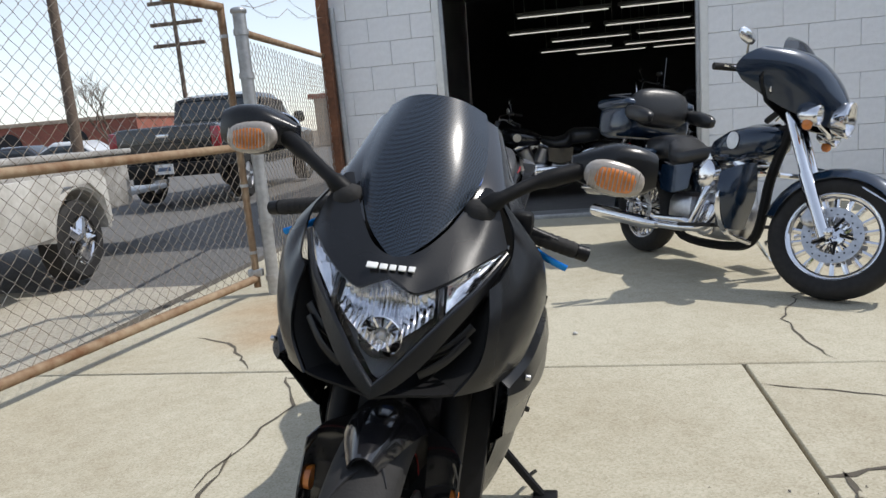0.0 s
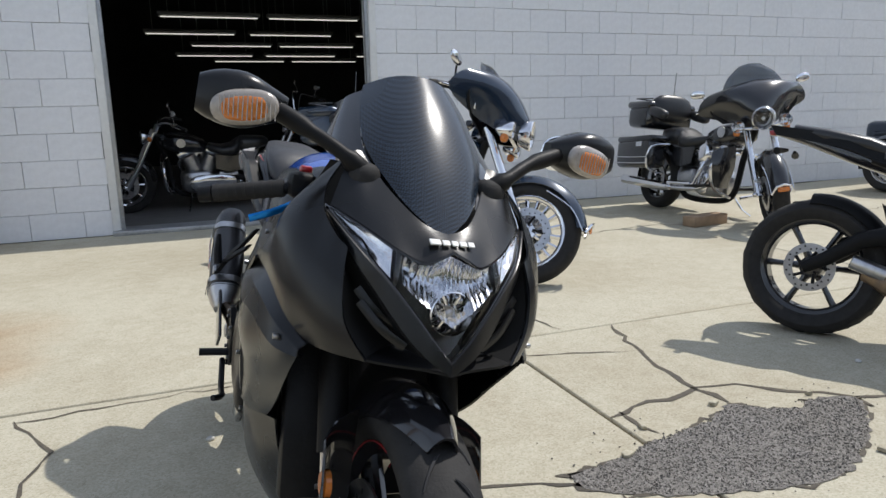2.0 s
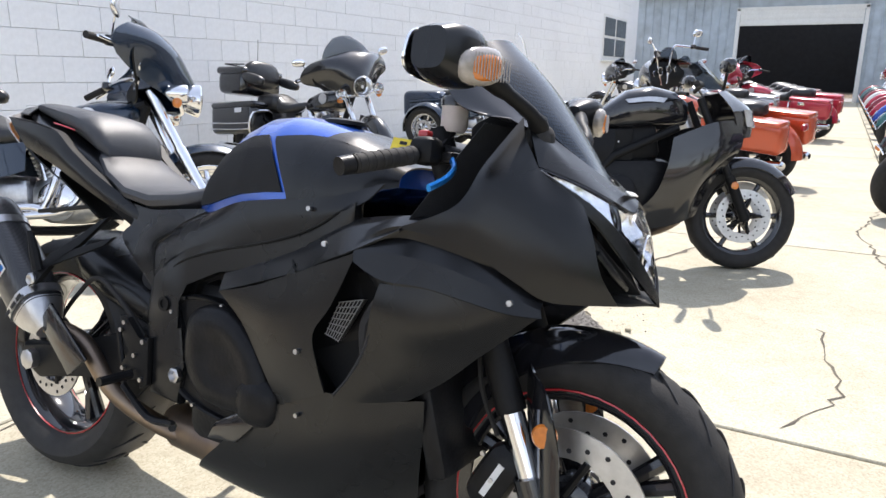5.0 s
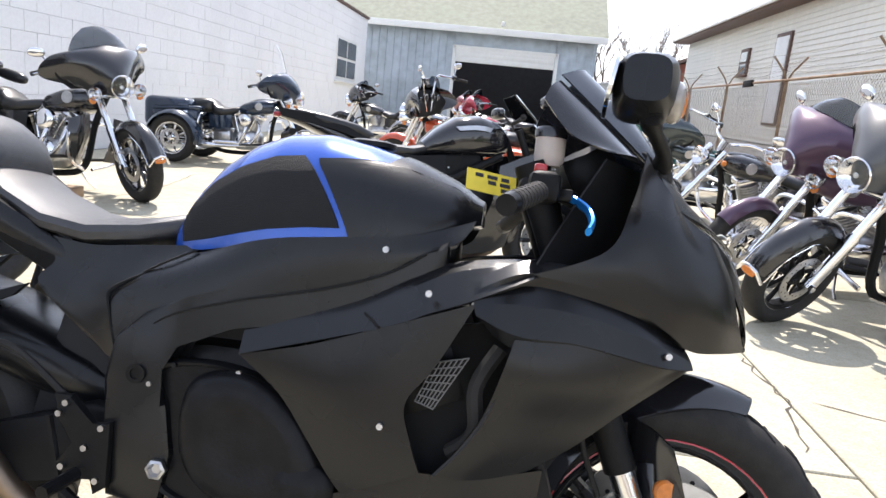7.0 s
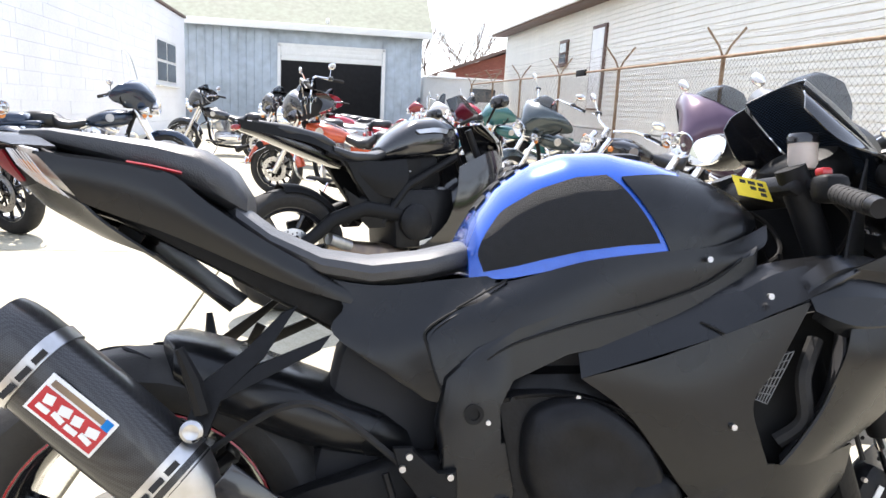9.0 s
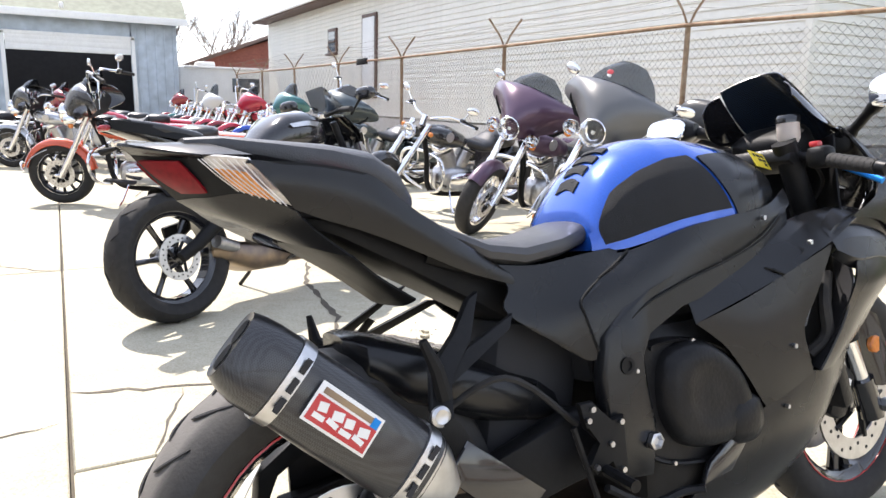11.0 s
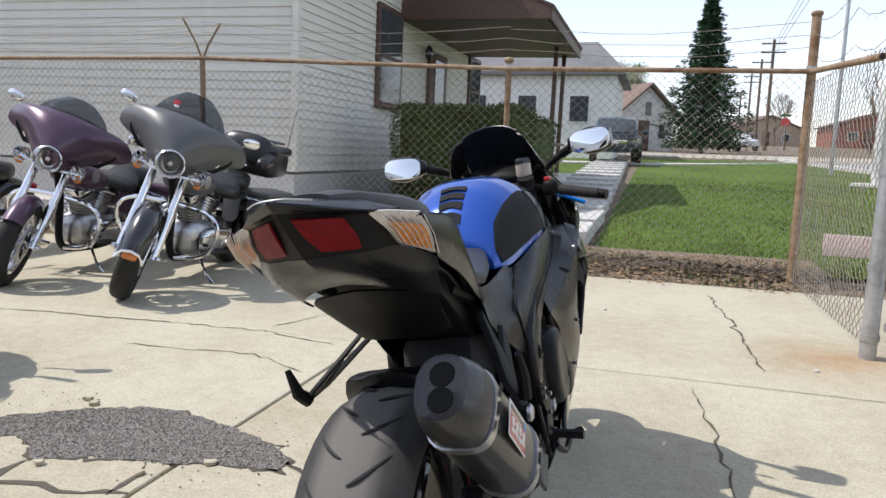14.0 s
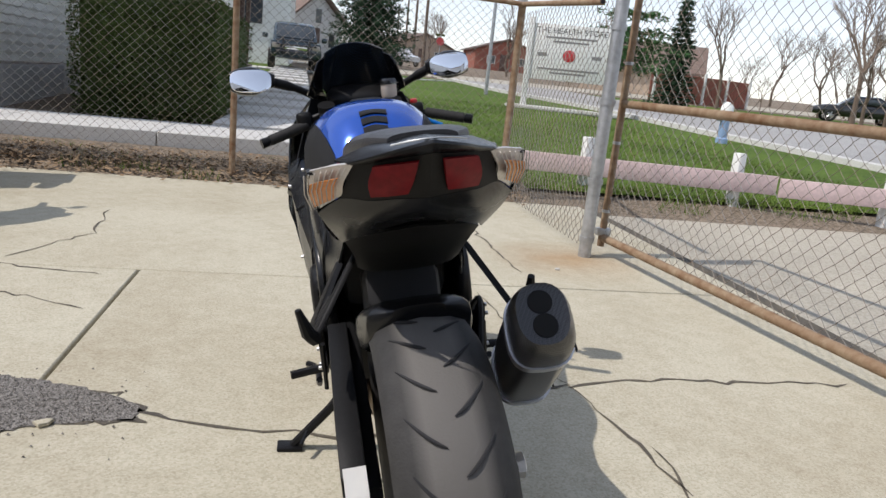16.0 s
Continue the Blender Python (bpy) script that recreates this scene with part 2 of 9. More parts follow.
M = dict(
    concrete=speckled("concrete", [(0.435, 0.403, 0.305), (0.463, 0.43, 0.33), (0.488, 0.453, 0.35), (0.525, 0.488, 0.383)], (0.385, 0.352, 0.262), 0.006, 0.88, 0.15, (0.66, 0.60, 0.52), 0.7),
    apron=speckled("worn_lot", [(0.38, 0.345, 0.275), (0.42, 0.385, 0.31), (0.46, 0.42, 0.345)], (0.30, 0.275, 0.225), 0.012, 0.9, 0.4, (0.7, 0.7, 0.7), 0.6),
    asphalt=speckled("dark_asphalt", [(0.10, 0.098, 0.094), (0.135, 0.13, 0.125), (0.17, 0.165, 0.158)], (0.075, 0.073, 0.07), 0.012, 0.9, 0.4, (0.7, 0.7, 0.7), 0.5),
    street=speckled("street_concrete", [(0.30, 0.295, 0.285), (0.34, 0.335, 0.32), (0.38, 0.375, 0.36)], (0.26, 0.255, 0.245), 0.02, 0.9, 0.3, (0.75, 0.75, 0.75), 0.5),
    patch=speckled("coarse_asphalt", [(0.10, 0.092, 0.083), (0.15, 0.14, 0.127), (0.21, 0.195, 0.178), (0.30, 0.28, 0.255)], (0.085, 0.08, 0.073), 0.0036, 0.85, 0.8, (0.7, 0.67, 0.62), 0.6),
    walk=speckled("pale_concrete", [(0.50, 0.49, 0.47), (0.56, 0.55, 0.52), (0.60, 0.59, 0.56)], (0.45, 0.44, 0.41), 0.006, 0.85, 0.2, (0.8, 0.8, 0.8), 0.5),
    dirt=speckled("soil", [(0.13, 0.10, 0.07), (0.20, 0.155, 0.11), (0.28, 0.22, 0.16)], (0.085, 0.065, 0.045), 0.02, 1.0, 0.8, (0.6, 0.6, 0.55), 0.6),
    crack=mat("crack_dirt_and_rim_shade", (0.045, 0.04, 0.034), 0.95, var=0.5, scale=60, tint=(0.12, 0.10, 0.07)),
    grass=mat("grass", (0.085, 0.128, 0.026), 0.9, var=0.35, scale=9, big=0.5, bump=0.8, bscale=60, tint=(0.052, 0.088, 0.018)),
    blade=mat("grass_blade", (0.098, 0.142, 0.030), 0.7, var=0.45, scale=3, big=0.5),
    block=mat("painted_block", (0.82, 0.825, 0.84), 0.75, var=0.05, scale=25, big=1.2, bump=0.35, bscale=90, each=0.12),
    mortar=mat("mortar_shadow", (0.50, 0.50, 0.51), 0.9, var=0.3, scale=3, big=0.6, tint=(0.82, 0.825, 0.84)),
    white=mat("white_paint", (0.74, 0.74, 0.72), 0.5, var=0.06, scale=20, bump=0.05),
    siding=mat("cream_siding", (0.71, 0.685, 0.61), 0.55, var=0.06, scale=8, big=0.8, bump=0.12, bscale=60, each=0.15),
    greyroof=mat("grey_shingles", (0.15, 0.15, 0.155), 0.9, var=0.25, scale=12, big=1, bump=0.4, bscale=20),
    brownroof=mat("dark_brown_shingles", (0.085, 0.055, 0.042), 0.9, var=0.35, scale=30, big=4, bump=0.5, bscale=40),
    brown=mat("brown_trim", (0.10, 0.055, 0.04), 0.55, var=0.25, scale=20, bump=0.1),
    shingle=mat("brown_shingle", (0.15, 0.105, 0.085), 0.9, var=0.35, scale=30, big=4, bump=0.5, bscale=40, each=0.5),
    greenroof=mat("weathered_green_roof", (0.27, 0.28, 0.21), 0.85, var=0.2, scale=5, big=0.6, bump=0.3, bscale=20),
    bluemetal=mat("pale_blue_steel", (0.40, 0.46, 0.52), 0.5, 0.2, var=0.16, scale=3, big=0.7, tint=(0.30, 0.34, 0.38)),
    steel=mat("galvanised_steel", (0.42, 0.43, 0.44), 0.45, 0.7, var=0.2, scale=30, big=5, bump=0.06),
    wire=mat("galvanised_wire", (0.17, 0.165, 0.155), 0.65, 0.1, var=0.25, scale=10, tint=(0.22, 0.17, 0.12)),
    rust=mat("rusty_pipe", (0.29, 0.22, 0.145), 0.75, 0.2, var=0.2, scale=18, big=3, bump=0.25, bscale=90, tint=(0.17, 0.085, 0.04)),
    deeprust=mat("deep_rust", (0.17, 0.075, 0.04), 0.9, 0.1, var=0.35, scale=25, big=5, bump=0.5, bscale=80),
    # flat black painting the shade inside intake, duct, seams and exhaust bores
    void=mat("deep_shade_black", (0.004, 0.004, 0.004), 0.95, var=0.3, scale=5),
    # near-black for ink and dark parts; on room walls it paints unlit shade
    dark=mat("dark_parts_and_shade", (0.018, 0.018, 0.02), 0.8, var=0.3, scale=5),
    floor=mat("shop_floor", (0.16, 0.155, 0.15), 0.55, var=0.2, scale=6, big=0.6),
    black=mat("matte_black_wrap", (0.0075, 0.0078, 0.0088), 0.27, var=0.15, scale=60, big=4, bump=0.03, bscale=500),
    gloss=mat("gloss_black", (0.012, 0.012, 0.014), 0.12, var=0.2, scale=30, coat=0.6),
    plastic=mat("black_plastic", (0.009, 0.009, 0.0095), 0.5, var=0.2, scale=80, bump=0.08, bscale=300),
    rubber=mat("tyre_rubber", (0.024, 0.023, 0.0225), 0.75, var=0.25, scale=40, big=5, bump=0.1, bscale=200),
    vinyl=mat("black_vinyl", (0.042, 0.042, 0.045), 0.42, var=0.15, scale=60, bump=0.18, bscale=380),
    leather=mat("black_leather", (0.018, 0.018, 0.019), 0.33, var=0.2, scale=30, bump=0.12, bscale=160),
    blue=mat("metallic_blue", (0.006, 0.075, 0.42), 0.20, 0.35, var=0.10, scale=300, coat=0.8),
    pad=mat("grip_pad", (0.018, 0.0185, 0.02), 0.62, var=0.1, scale=80, bump=0.5, bscale=700),
    carbon=weave("carbon_cloth", (0.010, 0.010, 0.011), (0.034, 0.034, 0.037), 0.0024, 0.36, 0.35),
    screen=weave("carbon_screen", (0.004, 0.007, 0.012), (0.020, 0.030, 0.046), 0.0034, 0.25, 0.12),
    chrome=mat("chrome", (0.78, 0.78, 0.80), 0.09, 1.0, var=0.05, scale=10),
    alu=mat("brushed_aluminium", (0.52, 0.52, 0.53), 0.34, 1.0, var=0.15, scale=40, bump=0.05),
    darkalu=mat("dark_engine_metal", (0.0119, 0.0119, 0.0129), 0.36, 0.1, var=0.3, scale=30, bump=0.1),
    pipe=mat("heat_stained_pipe", (0.24, 0.18, 0.12), 0.38, 0.9, var=0.3, scale=14, tint=(0.14, 0.11, 0.10)),
    red=mat("red_lens", (0.28, 0.012, 0.018), 0.18, var=0.25, scale=60, coat=0.6),
    redpaint=mat("red_paint", (0.45, 0.02, 0.025), 0.3, var=0.1, coat=0.5),
    amber=mat("amber_lens", (0.62, 0.19, 0.03), 0.2, var=0.2, scale=90, coat=0.6),
    clearlens=mat("clear_lens", (0.36, 0.325, 0.29), 0.2, 0.1, var=0.15, scale=110, coat=0.4, bump=0.1, bscale=160),
    siglens=mat("ribbed_clear_lens", (0.58, 0.55, 0.52), 0.16, 0.35, var=0.15, scale=110, coat=0.4, bump=0.15, bscale=160),
    mirror=mat("mirror_glass", (0.85, 0.87, 0.9), 0.03, 1.0, var=0.02),
    anod=mat("blue_anodised", (0.01, 0.20, 0.62), 0.28, 0.7, var=0.1, scale=60),
    yellow=mat("yellow_tag", (0.75, 0.58, 0.04), 0.5, var=0.1),
    cap=mat("milky_plastic", (0.62, 0.55, 0.50), 0.35, var=0.12, trans=0.2),
    wood=mat("weathered_wood", (0.36, 0.25, 0.16), 0.8, var=0.25, scale=14, bump=0.3, bscale=40),
    pinkwood=mat("faded_pink_board", (0.58, 0.45, 0.44), 0.85, var=0.16, scale=25, big=3, bump=0.3, bscale=50),
    brick=mat("red_brick", (0.28, 0.10, 0.07), 0.9, var=0.25, scale=12, big=0.8, bump=0.3),
    tan=mat("tan_wall", (0.42, 0.33, 0.25), 0.8, var=0.15, scale=4, big=0.4),
    bark=mat("bark", (0.13, 0.095, 0.07), 0.95, var=0.3, scale=20, bump=0.6, bscale=40),
    twig=mat("bare_twigs", (0.185, 0.150, 0.125), 0.9, var=0.25, scale=10),
    needle=mat("spruce_needles", (0.030, 0.060, 0.032), 0.85, var=0.4, scale=2, big=0.5),
    pine=mat("pine_needles", (0.055, 0.12, 0.045), 0.85, var=0.35, scale=2, big=0.5),
    hedge=mat("clipped_hedge", (0.062, 0.088, 0.026), 0.8, var=0.4, scale=8, big=1.0),
    bud=mat("spring_buds", (0.20, 0.22, 0.08), 0.8, var=0.3, scale=3),
    leaf=mat("dry_leaves", (0.24, 0.16, 0.09), 0.9, var=0.4, scale=9),
    trailer=mat("worn_trailer_paint", (0.36, 0.35, 0.33), 0.6, var=0.25, scale=12, big=2.0, bump=0.2, tint=(0.20, 0.185, 0.165)),
    dullwhite=mat("chalky_white_paint", (0.50, 0.49, 0.46), 0.65, var=0.12, scale=14, big=2.5, bump=0.15, tint=(0.36, 0.345, 0.31)),
    lamp=mat("housing_grey", (0.2, 0.2, 0.2), 0.6),
)


def glass(name, tone=(1, 1, 1), rough=0.02):
    m = bpy.data.materials.new(name)
    m.use_nodes = True
    b = m.node_tree.nodes["Principled BSDF"]
    b.inputs["Base Color"].default_value = (*tone, 1)
    b.inputs["Roughness"].default_value, b.inputs["Transmission Weight"].default_value, b.inputs["IOR"].default_value = rough, 1.0, 1.2
    return m


for key, level in (("black", 0.38), ("plastic", 0.16), ("darkalu", 0.17), ("pad", 0.2), ("rubber", 0.3), ("grass", 0.08), ("blade", 0.1), ("hedge", 0.12), ("needle", 0.1), ("pine", 0.1)):
    M[key].node_tree.nodes["Principled BSDF"].inputs["Specular IOR Level"].default_value = level

# rust washed from the gate posts into the concrete
for mt in ("concrete", "apron"):
    tree = M[mt].node_tree
    b = tree.nodes["Principled BSDF"]
    link = b.inputs["Base Color"].links[0].from_socket
    geo, wob = tree.nodes.new("ShaderNodeNewGeometry"), tree.nodes.new("ShaderNodeTexNoise")
    wob.inputs["Scale"].default_value, wob.inputs["Detail"].default_value = 3.0, 5
    tree.links.new(geo.outputs["Position"], wob.inputs["Vector"])
    for spot, reach in (((-1.45, -2.15, 0), 0.55), ((-1.45, 2.30, 0), 0.6), ((-1.30, 1.75, 0), 0.4)):
        dist, rng, mul, mx = (tree.nodes.new(k) for k in ("ShaderNodeVectorMath", "ShaderNodeMapRange", "ShaderNodeMath", "ShaderNodeMix"))
        dist.operation, dist.inputs[1].default_value = "DISTANCE", spot
        tree.links.new(geo.outputs["Position"], dist.inputs[0])
        rng.inputs["From Min"].default_value, rng.inputs["From Max"].default_value = reach, 0.08
        tree.links.new(dist.outputs["Value"], rng.inputs["Value"])
        mul.operation = "MULTIPLY"
        tree.links.new(rng.outputs[0], mul.inputs[0])
        tree.links.new(wob.outputs["Fac"], mul.inputs[1])
        mx.data_type, mx.blend_type = "RGBA", "MULTIPLY"
        mx.inputs["B"].default_value = (0.72, 0.44, 0.22, 1)
        tree.links.new(mul.outputs[0], mx.inputs["Factor"])
        tree.links.new(link, mx.inputs["A"])
        link = mx.outputs["Result"]
    tree.links.new(link, b.inputs["Base Color"])

M["glass"] = glass("clear_glass")
M["smoke"] = glass("smoked_glass", (0.20, 0.22, 0.25))
M["pane"] = mat("window_pane", (0.05, 0.06, 0.07), 0.06, var=0.2, scale=1.5)


def paint(name, c, metal=0.3, rough=0.25, coat=0.8):
    return mat(name, c, rough, metal, var=0.08, scale=200, coat=coat)


tube_glow = bpy.data.materials.new("fluorescent_tube")
tube_glow.use_nodes = True
tube_glow.node_tree.nodes["Principled BSDF"].inputs["Emission Color"].default_value = (1.0, 0.97, 0.85, 1)
tube_glow.node_tree.nodes["Principled BSDF"].inputs["Emission Strength"].default_value = 0.45


# ---- shapes ----
def finish(name, bm, material, parent=None, label="", angle=40, smooth=True):
    me = bpy.data.meshes.new(name)
    bmesh.ops.recalc_face_normals(bm, faces=bm.faces)
    bm.to_mesh(me)
    bm.free()
    me.materials.append(M[material] if isinstance(material, str) else material)
    if smooth:
        me.polygons.foreach_set("use_smooth", [True] * len(me.polygons))
        me.set_sharp_from_angle(angle=radians(angle))
    ob = new(name, me)
    if parent is not None:
        ob.parent = parent
    if label:
        ob["label"] = label
    return ob


def part(name, bm, material, parent, label="", angle=40, smooth=True):
    return finish(name, bm, material, parent, label, angle, smooth)


def thing(name, label, category, m=None, group="", kind=""):
    ob = new(name)
    ob.empty_display_size = 0.1
    if m is not None:
        ob.matrix_world = m
    return tagged(ob, label, category, group, kind)


def faces_from(verts, faces, bm=None):
    bm = bm or bmesh.new()
    vs = [bm.verts.new(v) for v in verts]
    for f in faces:
        try:
            bm.faces.new([vs[i] for i in f])
        except ValueError:
            pass
    return bm


def box(size, at=(0, 0, 0), rot=(0, 0, 0), bevel=0.0, seg=2, taper=1.0, bm=None):
    """A block centred at a place; taper narrows its top."""
    own = bmesh.new()
    bmesh.ops.create_cube(own, size=1)
    for v in own.verts:
        k = taper if v.co.z > 0 else 1.0
        v.co = Vector((v.co.x * size[0] * k, v.co.y * size[1] * k, v.co.z * size[2]))
    if bevel:
        bmesh.ops.bevel(own, geom=own.edges[:], offset=bevel, segments=seg, affect="EDGES", profile=0.5)
    own.transform(pose(*at, *rot))
    return merge(bm, own)


def merge(bm, own):
    if bm is None:
        return own
    me = bpy.data.meshes.new("tmp")
    own.to_mesh(me)
    own.free()
    bm.from_mesh(me)
    bpy.data.meshes.remove(me)
    return bm


def loft(rings, closed=True, caps=True, bm=None):
    """A skin over rings of points, all with the same count."""
    own = bm or bmesh.new()
    rows = [[own.verts.new(p) for p in r] for r in rings]
    n = len(rows[0])
    for a, b in zip(rows, rows[1:]):
        for i in range(n if closed else n - 1):
            j = (i + 1) % n
            own.faces.new((a[i], a[j], b[j], b[i]))
    if caps and closed:
        own.faces.new(rows[0])
        own.faces.new(list(reversed(rows[-1])))
    return own


def tube(path, r, seg=8, closed=False, bm=None, flat=1.0):
    """A pipe along points; r: a radius or one for each point."""
    pts = [Vector(p) for p in path]
    rs = r if isinstance(r, (list, tuple)) else [r] * len(pts)
    rings, up = [], None
    for i, p in enumerate(pts):
        a = pts[i - 1] if (i or closed) else p
        b = pts[(i + 1) % len(pts)] if (i + 1 < len(pts) or closed) else p
        d = (b - a).normalized()
        if up is None:
            up = Vector((0, 0, 1)) if abs(d.z) < 0.9 else Vector((1, 0, 0))
        s = d.cross(up).normalized()
        up = s.cross(d).normalized()
        rings.append([p + rs[i] * (math.cos(k * math.tau / seg) * s + flat * math.sin(k * math.tau / seg) * up) for k in range(seg)])
    if closed:
        rings.append(rings[0])
    return loft(rings, True, not closed, bm)


def curve(points, n=6, closed=False):
    """A smooth run of points through the given ones."""
    P = [Vector(p) for p in points]
    out = []
    m = len(P)
    for i in range(m if closed else m - 1):
        p0, p1 = P[(i - 1) % m if closed else max(i - 1, 0)], P[i]
        p2, p3 = P[(i + 1) % m], P[(i + 2) % m if closed else min(i + 2, m - 1)]
        for k in range(n):
            t = k / n
            out.append(0.5 * (2 * p1 + (p2 - p0) * t + (2 * p0 - 5 * p1 + 4 * p2 - p3) * t * t + (3 * p1 - p0 - 3 * p2 + p3) * t**3))
    if not closed:
        out.append(P[-1])
    return out


def patch(rows, nu=5, nv=5, thick=0.004, mirror=False, bm=None, lift=0.0):
    """A smooth curved panel through rows of points, with a thickness; lift sets it off its own surface."""
    rows = [curve(r, nu) for r in rows]
    cols = [curve([r[i] for r in rows], nv) for i in range(len(rows[0]))]
    grid = [[c[j] for c in cols] for j in range(len(cols[0]))]
    h, w = len(grid), len(grid[0])
    nor = [[None] * w for _ in range(h)]
    for j in range(h):
        for i in range(w):
            du = grid[j][min(i + 1, w - 1)] - grid[j][max(i - 1, 0)]
            dv = grid[min(j + 1, h - 1)][i] - grid[max(j - 1, 0)][i]
            nor[j][i] = du.cross(dv).normalized()
    out = [[grid[j][i] + nor[j][i] * lift for i in range(w)] for j in range(h)]
    inn = [[grid[j][i] + nor[j][i] * (lift - thick) for i in range(w)] for j in range(h)]
    own = bmesh.new()
    vo = [[own.verts.new(p) for p in r] for r in out]
    vi = [[own.verts.new(p) for p in r] for r in inn]
    for j in range(h - 1):
        for i in range(w - 1):
            own.faces.new((vo[j][i], vo[j][i + 1], vo[j + 1][i + 1], vo[j + 1][i]))
            own.faces.new((vi[j][i], vi[j + 1][i], vi[j + 1][i + 1], vi[j][i + 1]))
    rim = [(0, i) for i in range(w)] + [(j, w - 1) for j in range(1, h)] + [(h - 1, i) for i in range(w - 2, -1, -1)] + [(j, 0) for j in range(h - 2, 0, -1)]
    for (a, b), (c, d) in zip(rim, rim[1:] + rim[:1]):
        own.faces.new((vo[a][b], vi[a][b], vi[c][d], vo[c][d]))
    if mirror:
        own.transform(Matrix.Diagonal((-1, 1, 1, 1)))
        bmesh.ops.reverse_faces(own, faces=own.faces)
    return merge(bm, own)


def lathe(profile, seg=32, at=(0, 0, 0), axis="x", close=False, bm=None):
    """Turns a profile of (radius, along) round an axis."""
    rings = []
    for r, a in profile:
        ring = []
        for k in range(seg):
            c, s = math.cos(k * math.tau / seg) * r, math.sin(k * math.tau / seg) * r
            p = {"x": (a, c, s), "y": (c, a, s), "z": (c, s, a)}[axis]
            ring.append(Vector(p) + Vector(at))
        rings.append(ring)
    if close:
        rings.append(rings[0])
    return loft(rings, True, not close, bm)


def plate(outline, a, b, axis="x", bevel=0.0, bm=None):
    """A flat piece cut to an outline of two coordinates, from a to b along an axis."""
    own = bmesh.new()
    def at(p, v):
        return {"x": (v, p[0], p[1]), "y": (p[0], v, p[1]), "z": (p[0], p[1], v)}[axis]
    va, vb = [own.verts.new(at(p, a)) for p in outline], [own.verts.new(at(p, b)) for p in outline]
    own.faces.new(va)
    own.faces.new(list(reversed(vb)))
    n = len(outline)
    for i in range(n):
        own.faces.new((va[i], vb[i], vb[(i + 1) % n], va[(i + 1) % n]))
    if bevel:
        rim = [e for e in own.edges if (e.verts[0] in va) == (e.verts[1] in va)]
        bmesh.ops.bevel(own, geom=rim, offset=bevel, segments=2, affect="EDGES", profile=0.5)
    bmesh.ops.triangulate(own, faces=[f for f in own.faces if len(f.verts) > 4])
    return merge(bm, own)


def blob(at, size, rot=(0, 0, 0), p=2.5, seg=16, bm=None):
    """A rounded block, between a ball and a box."""
    own = bmesh.new()
    bmesh.ops.create_uvsphere(own, u_segments=seg, v_segments=seg // 2 + 2, radius=1)
    for v in own.verts:
        k = sum(abs(c) ** p for c in v.co) ** (1 / p)
        v.co = Vector([c / k * s / 2 for c, s in zip(v.co, size)])
    own.transform(pose(*at, *rot))
    return merge(bm, own)


def rod(a, b, r, r2=None, seg=8, bm=None):
    return tube([a, b], [r, r if r2 is None else r2], seg, bm=bm)


def flip(bm):
    """The mirror image across x."""
    bm.transform(Matrix.Diagonal((-1, 1, 1, 1)))
    bmesh.ops.reverse_faces(bm, faces=bm.faces)
    return bm


def lettering(name, text, size, material, parent, m, label="", depth=0.0008):
    c = bpy.data.curves.new(name, "FONT")
    c.body, c.size, c.extrude, c.align_x, c.align_y = text, size, depth, "CENTER", "CENTER"
    ob = new("tmp", c)
    dg = bpy.context.evaluated_depsgraph_get()
    me = bpy.data.meshes.new_from_object(ob.evaluated_get(dg))
    bpy.data.objects.remove(ob)
    me.materials.clear()
    me.materials.append(M[material])
    ob = new(name, me)
    ob.parent = parent
    ob.matrix_basis = m
    if label:
        ob["label"] = label
    return ob


# ---- ground ----
def rise(x, y):
    """Height of the land: level in the yard, climbing gently past it."""
    d = max(0.0, -4.3 - y)
    h = 0.014 * max(0.0, x - 8) + 0.034 * min(d, 90) + min(d * 0.25, 0.10)
    return h


def sheet(name, xs, ys, z, material, label, kind="structure", category="ground"):
    verts = [(x, y, rise(x, y) + z) for y in ys for x in xs]
    w = len(xs)
    faces = [(j * w + i, j * w + i + 1, (j + 1) * w + i + 1, (j + 1) * w + i) for j in range(len(ys) - 1) for i in range(w - 1)]
    return tagged(finish(name, faces_from(verts, faces), material), label, category, kind=kind)


def steps(a, b, n):
    return [a + (b - a) * i / n for i in range(n + 1)]


far_x = [-900, -300, -120, -60] + steps(-40, 40, 40) + [60, 120, 300, 900]
far_y = [-900, -300, -140, -95, -70, -50] + steps(-40, 12, 52) + [20, 40, 90, 300, 900]
ground = sheet("ground", far_x, far_y, -0.06, "dirt", "bare earth and gravel reaching to the horizon")
lawn = sheet("lawn", steps(-30, 0.1, 30), steps(-34, -4.75, 40), -0.045, "grass", "short green spring lawn behind the fence", category="lawn")
sheet("lawn", steps(1.3, 3.9, 6), steps(-34, -11, 24), -0.045, "grass", "short green lawn by the house", category="lawn")
road = sheet("road", [-200, -120, -60] + steps(-34, 60, 30) + [120, 250], steps(-44.5, -36, 4), -0.03, "apron", "grey asphalt street running past the yard", category="road")
lot = sheet("pavement", steps(-60, -2.4, 24), [-4.2, -2, 0, 2, 3.2], -0.045, "apron", "worn pale concrete apron outside the gate", category="pavement")
sheet("road", steps(-60, -2.4, 24), [3.2, 5, 10, 20, 40], -0.045, "asphalt", "dark grey asphalt lot outside the gate", category="road")
near_kerb = [(-10.8, -3.0), (-10.2, -9.2), (-9.5, -14.0), (-9.0, -20.0), (-7.4, -26.0), (-6.6, -36.0)]
far_kerb = [(-26.0, -3.0), (-23.5, -11.0), (-20.5, -20.0), (-16.5, -25.5), (-14.0, -30.0), (-13.0, -36.0)]


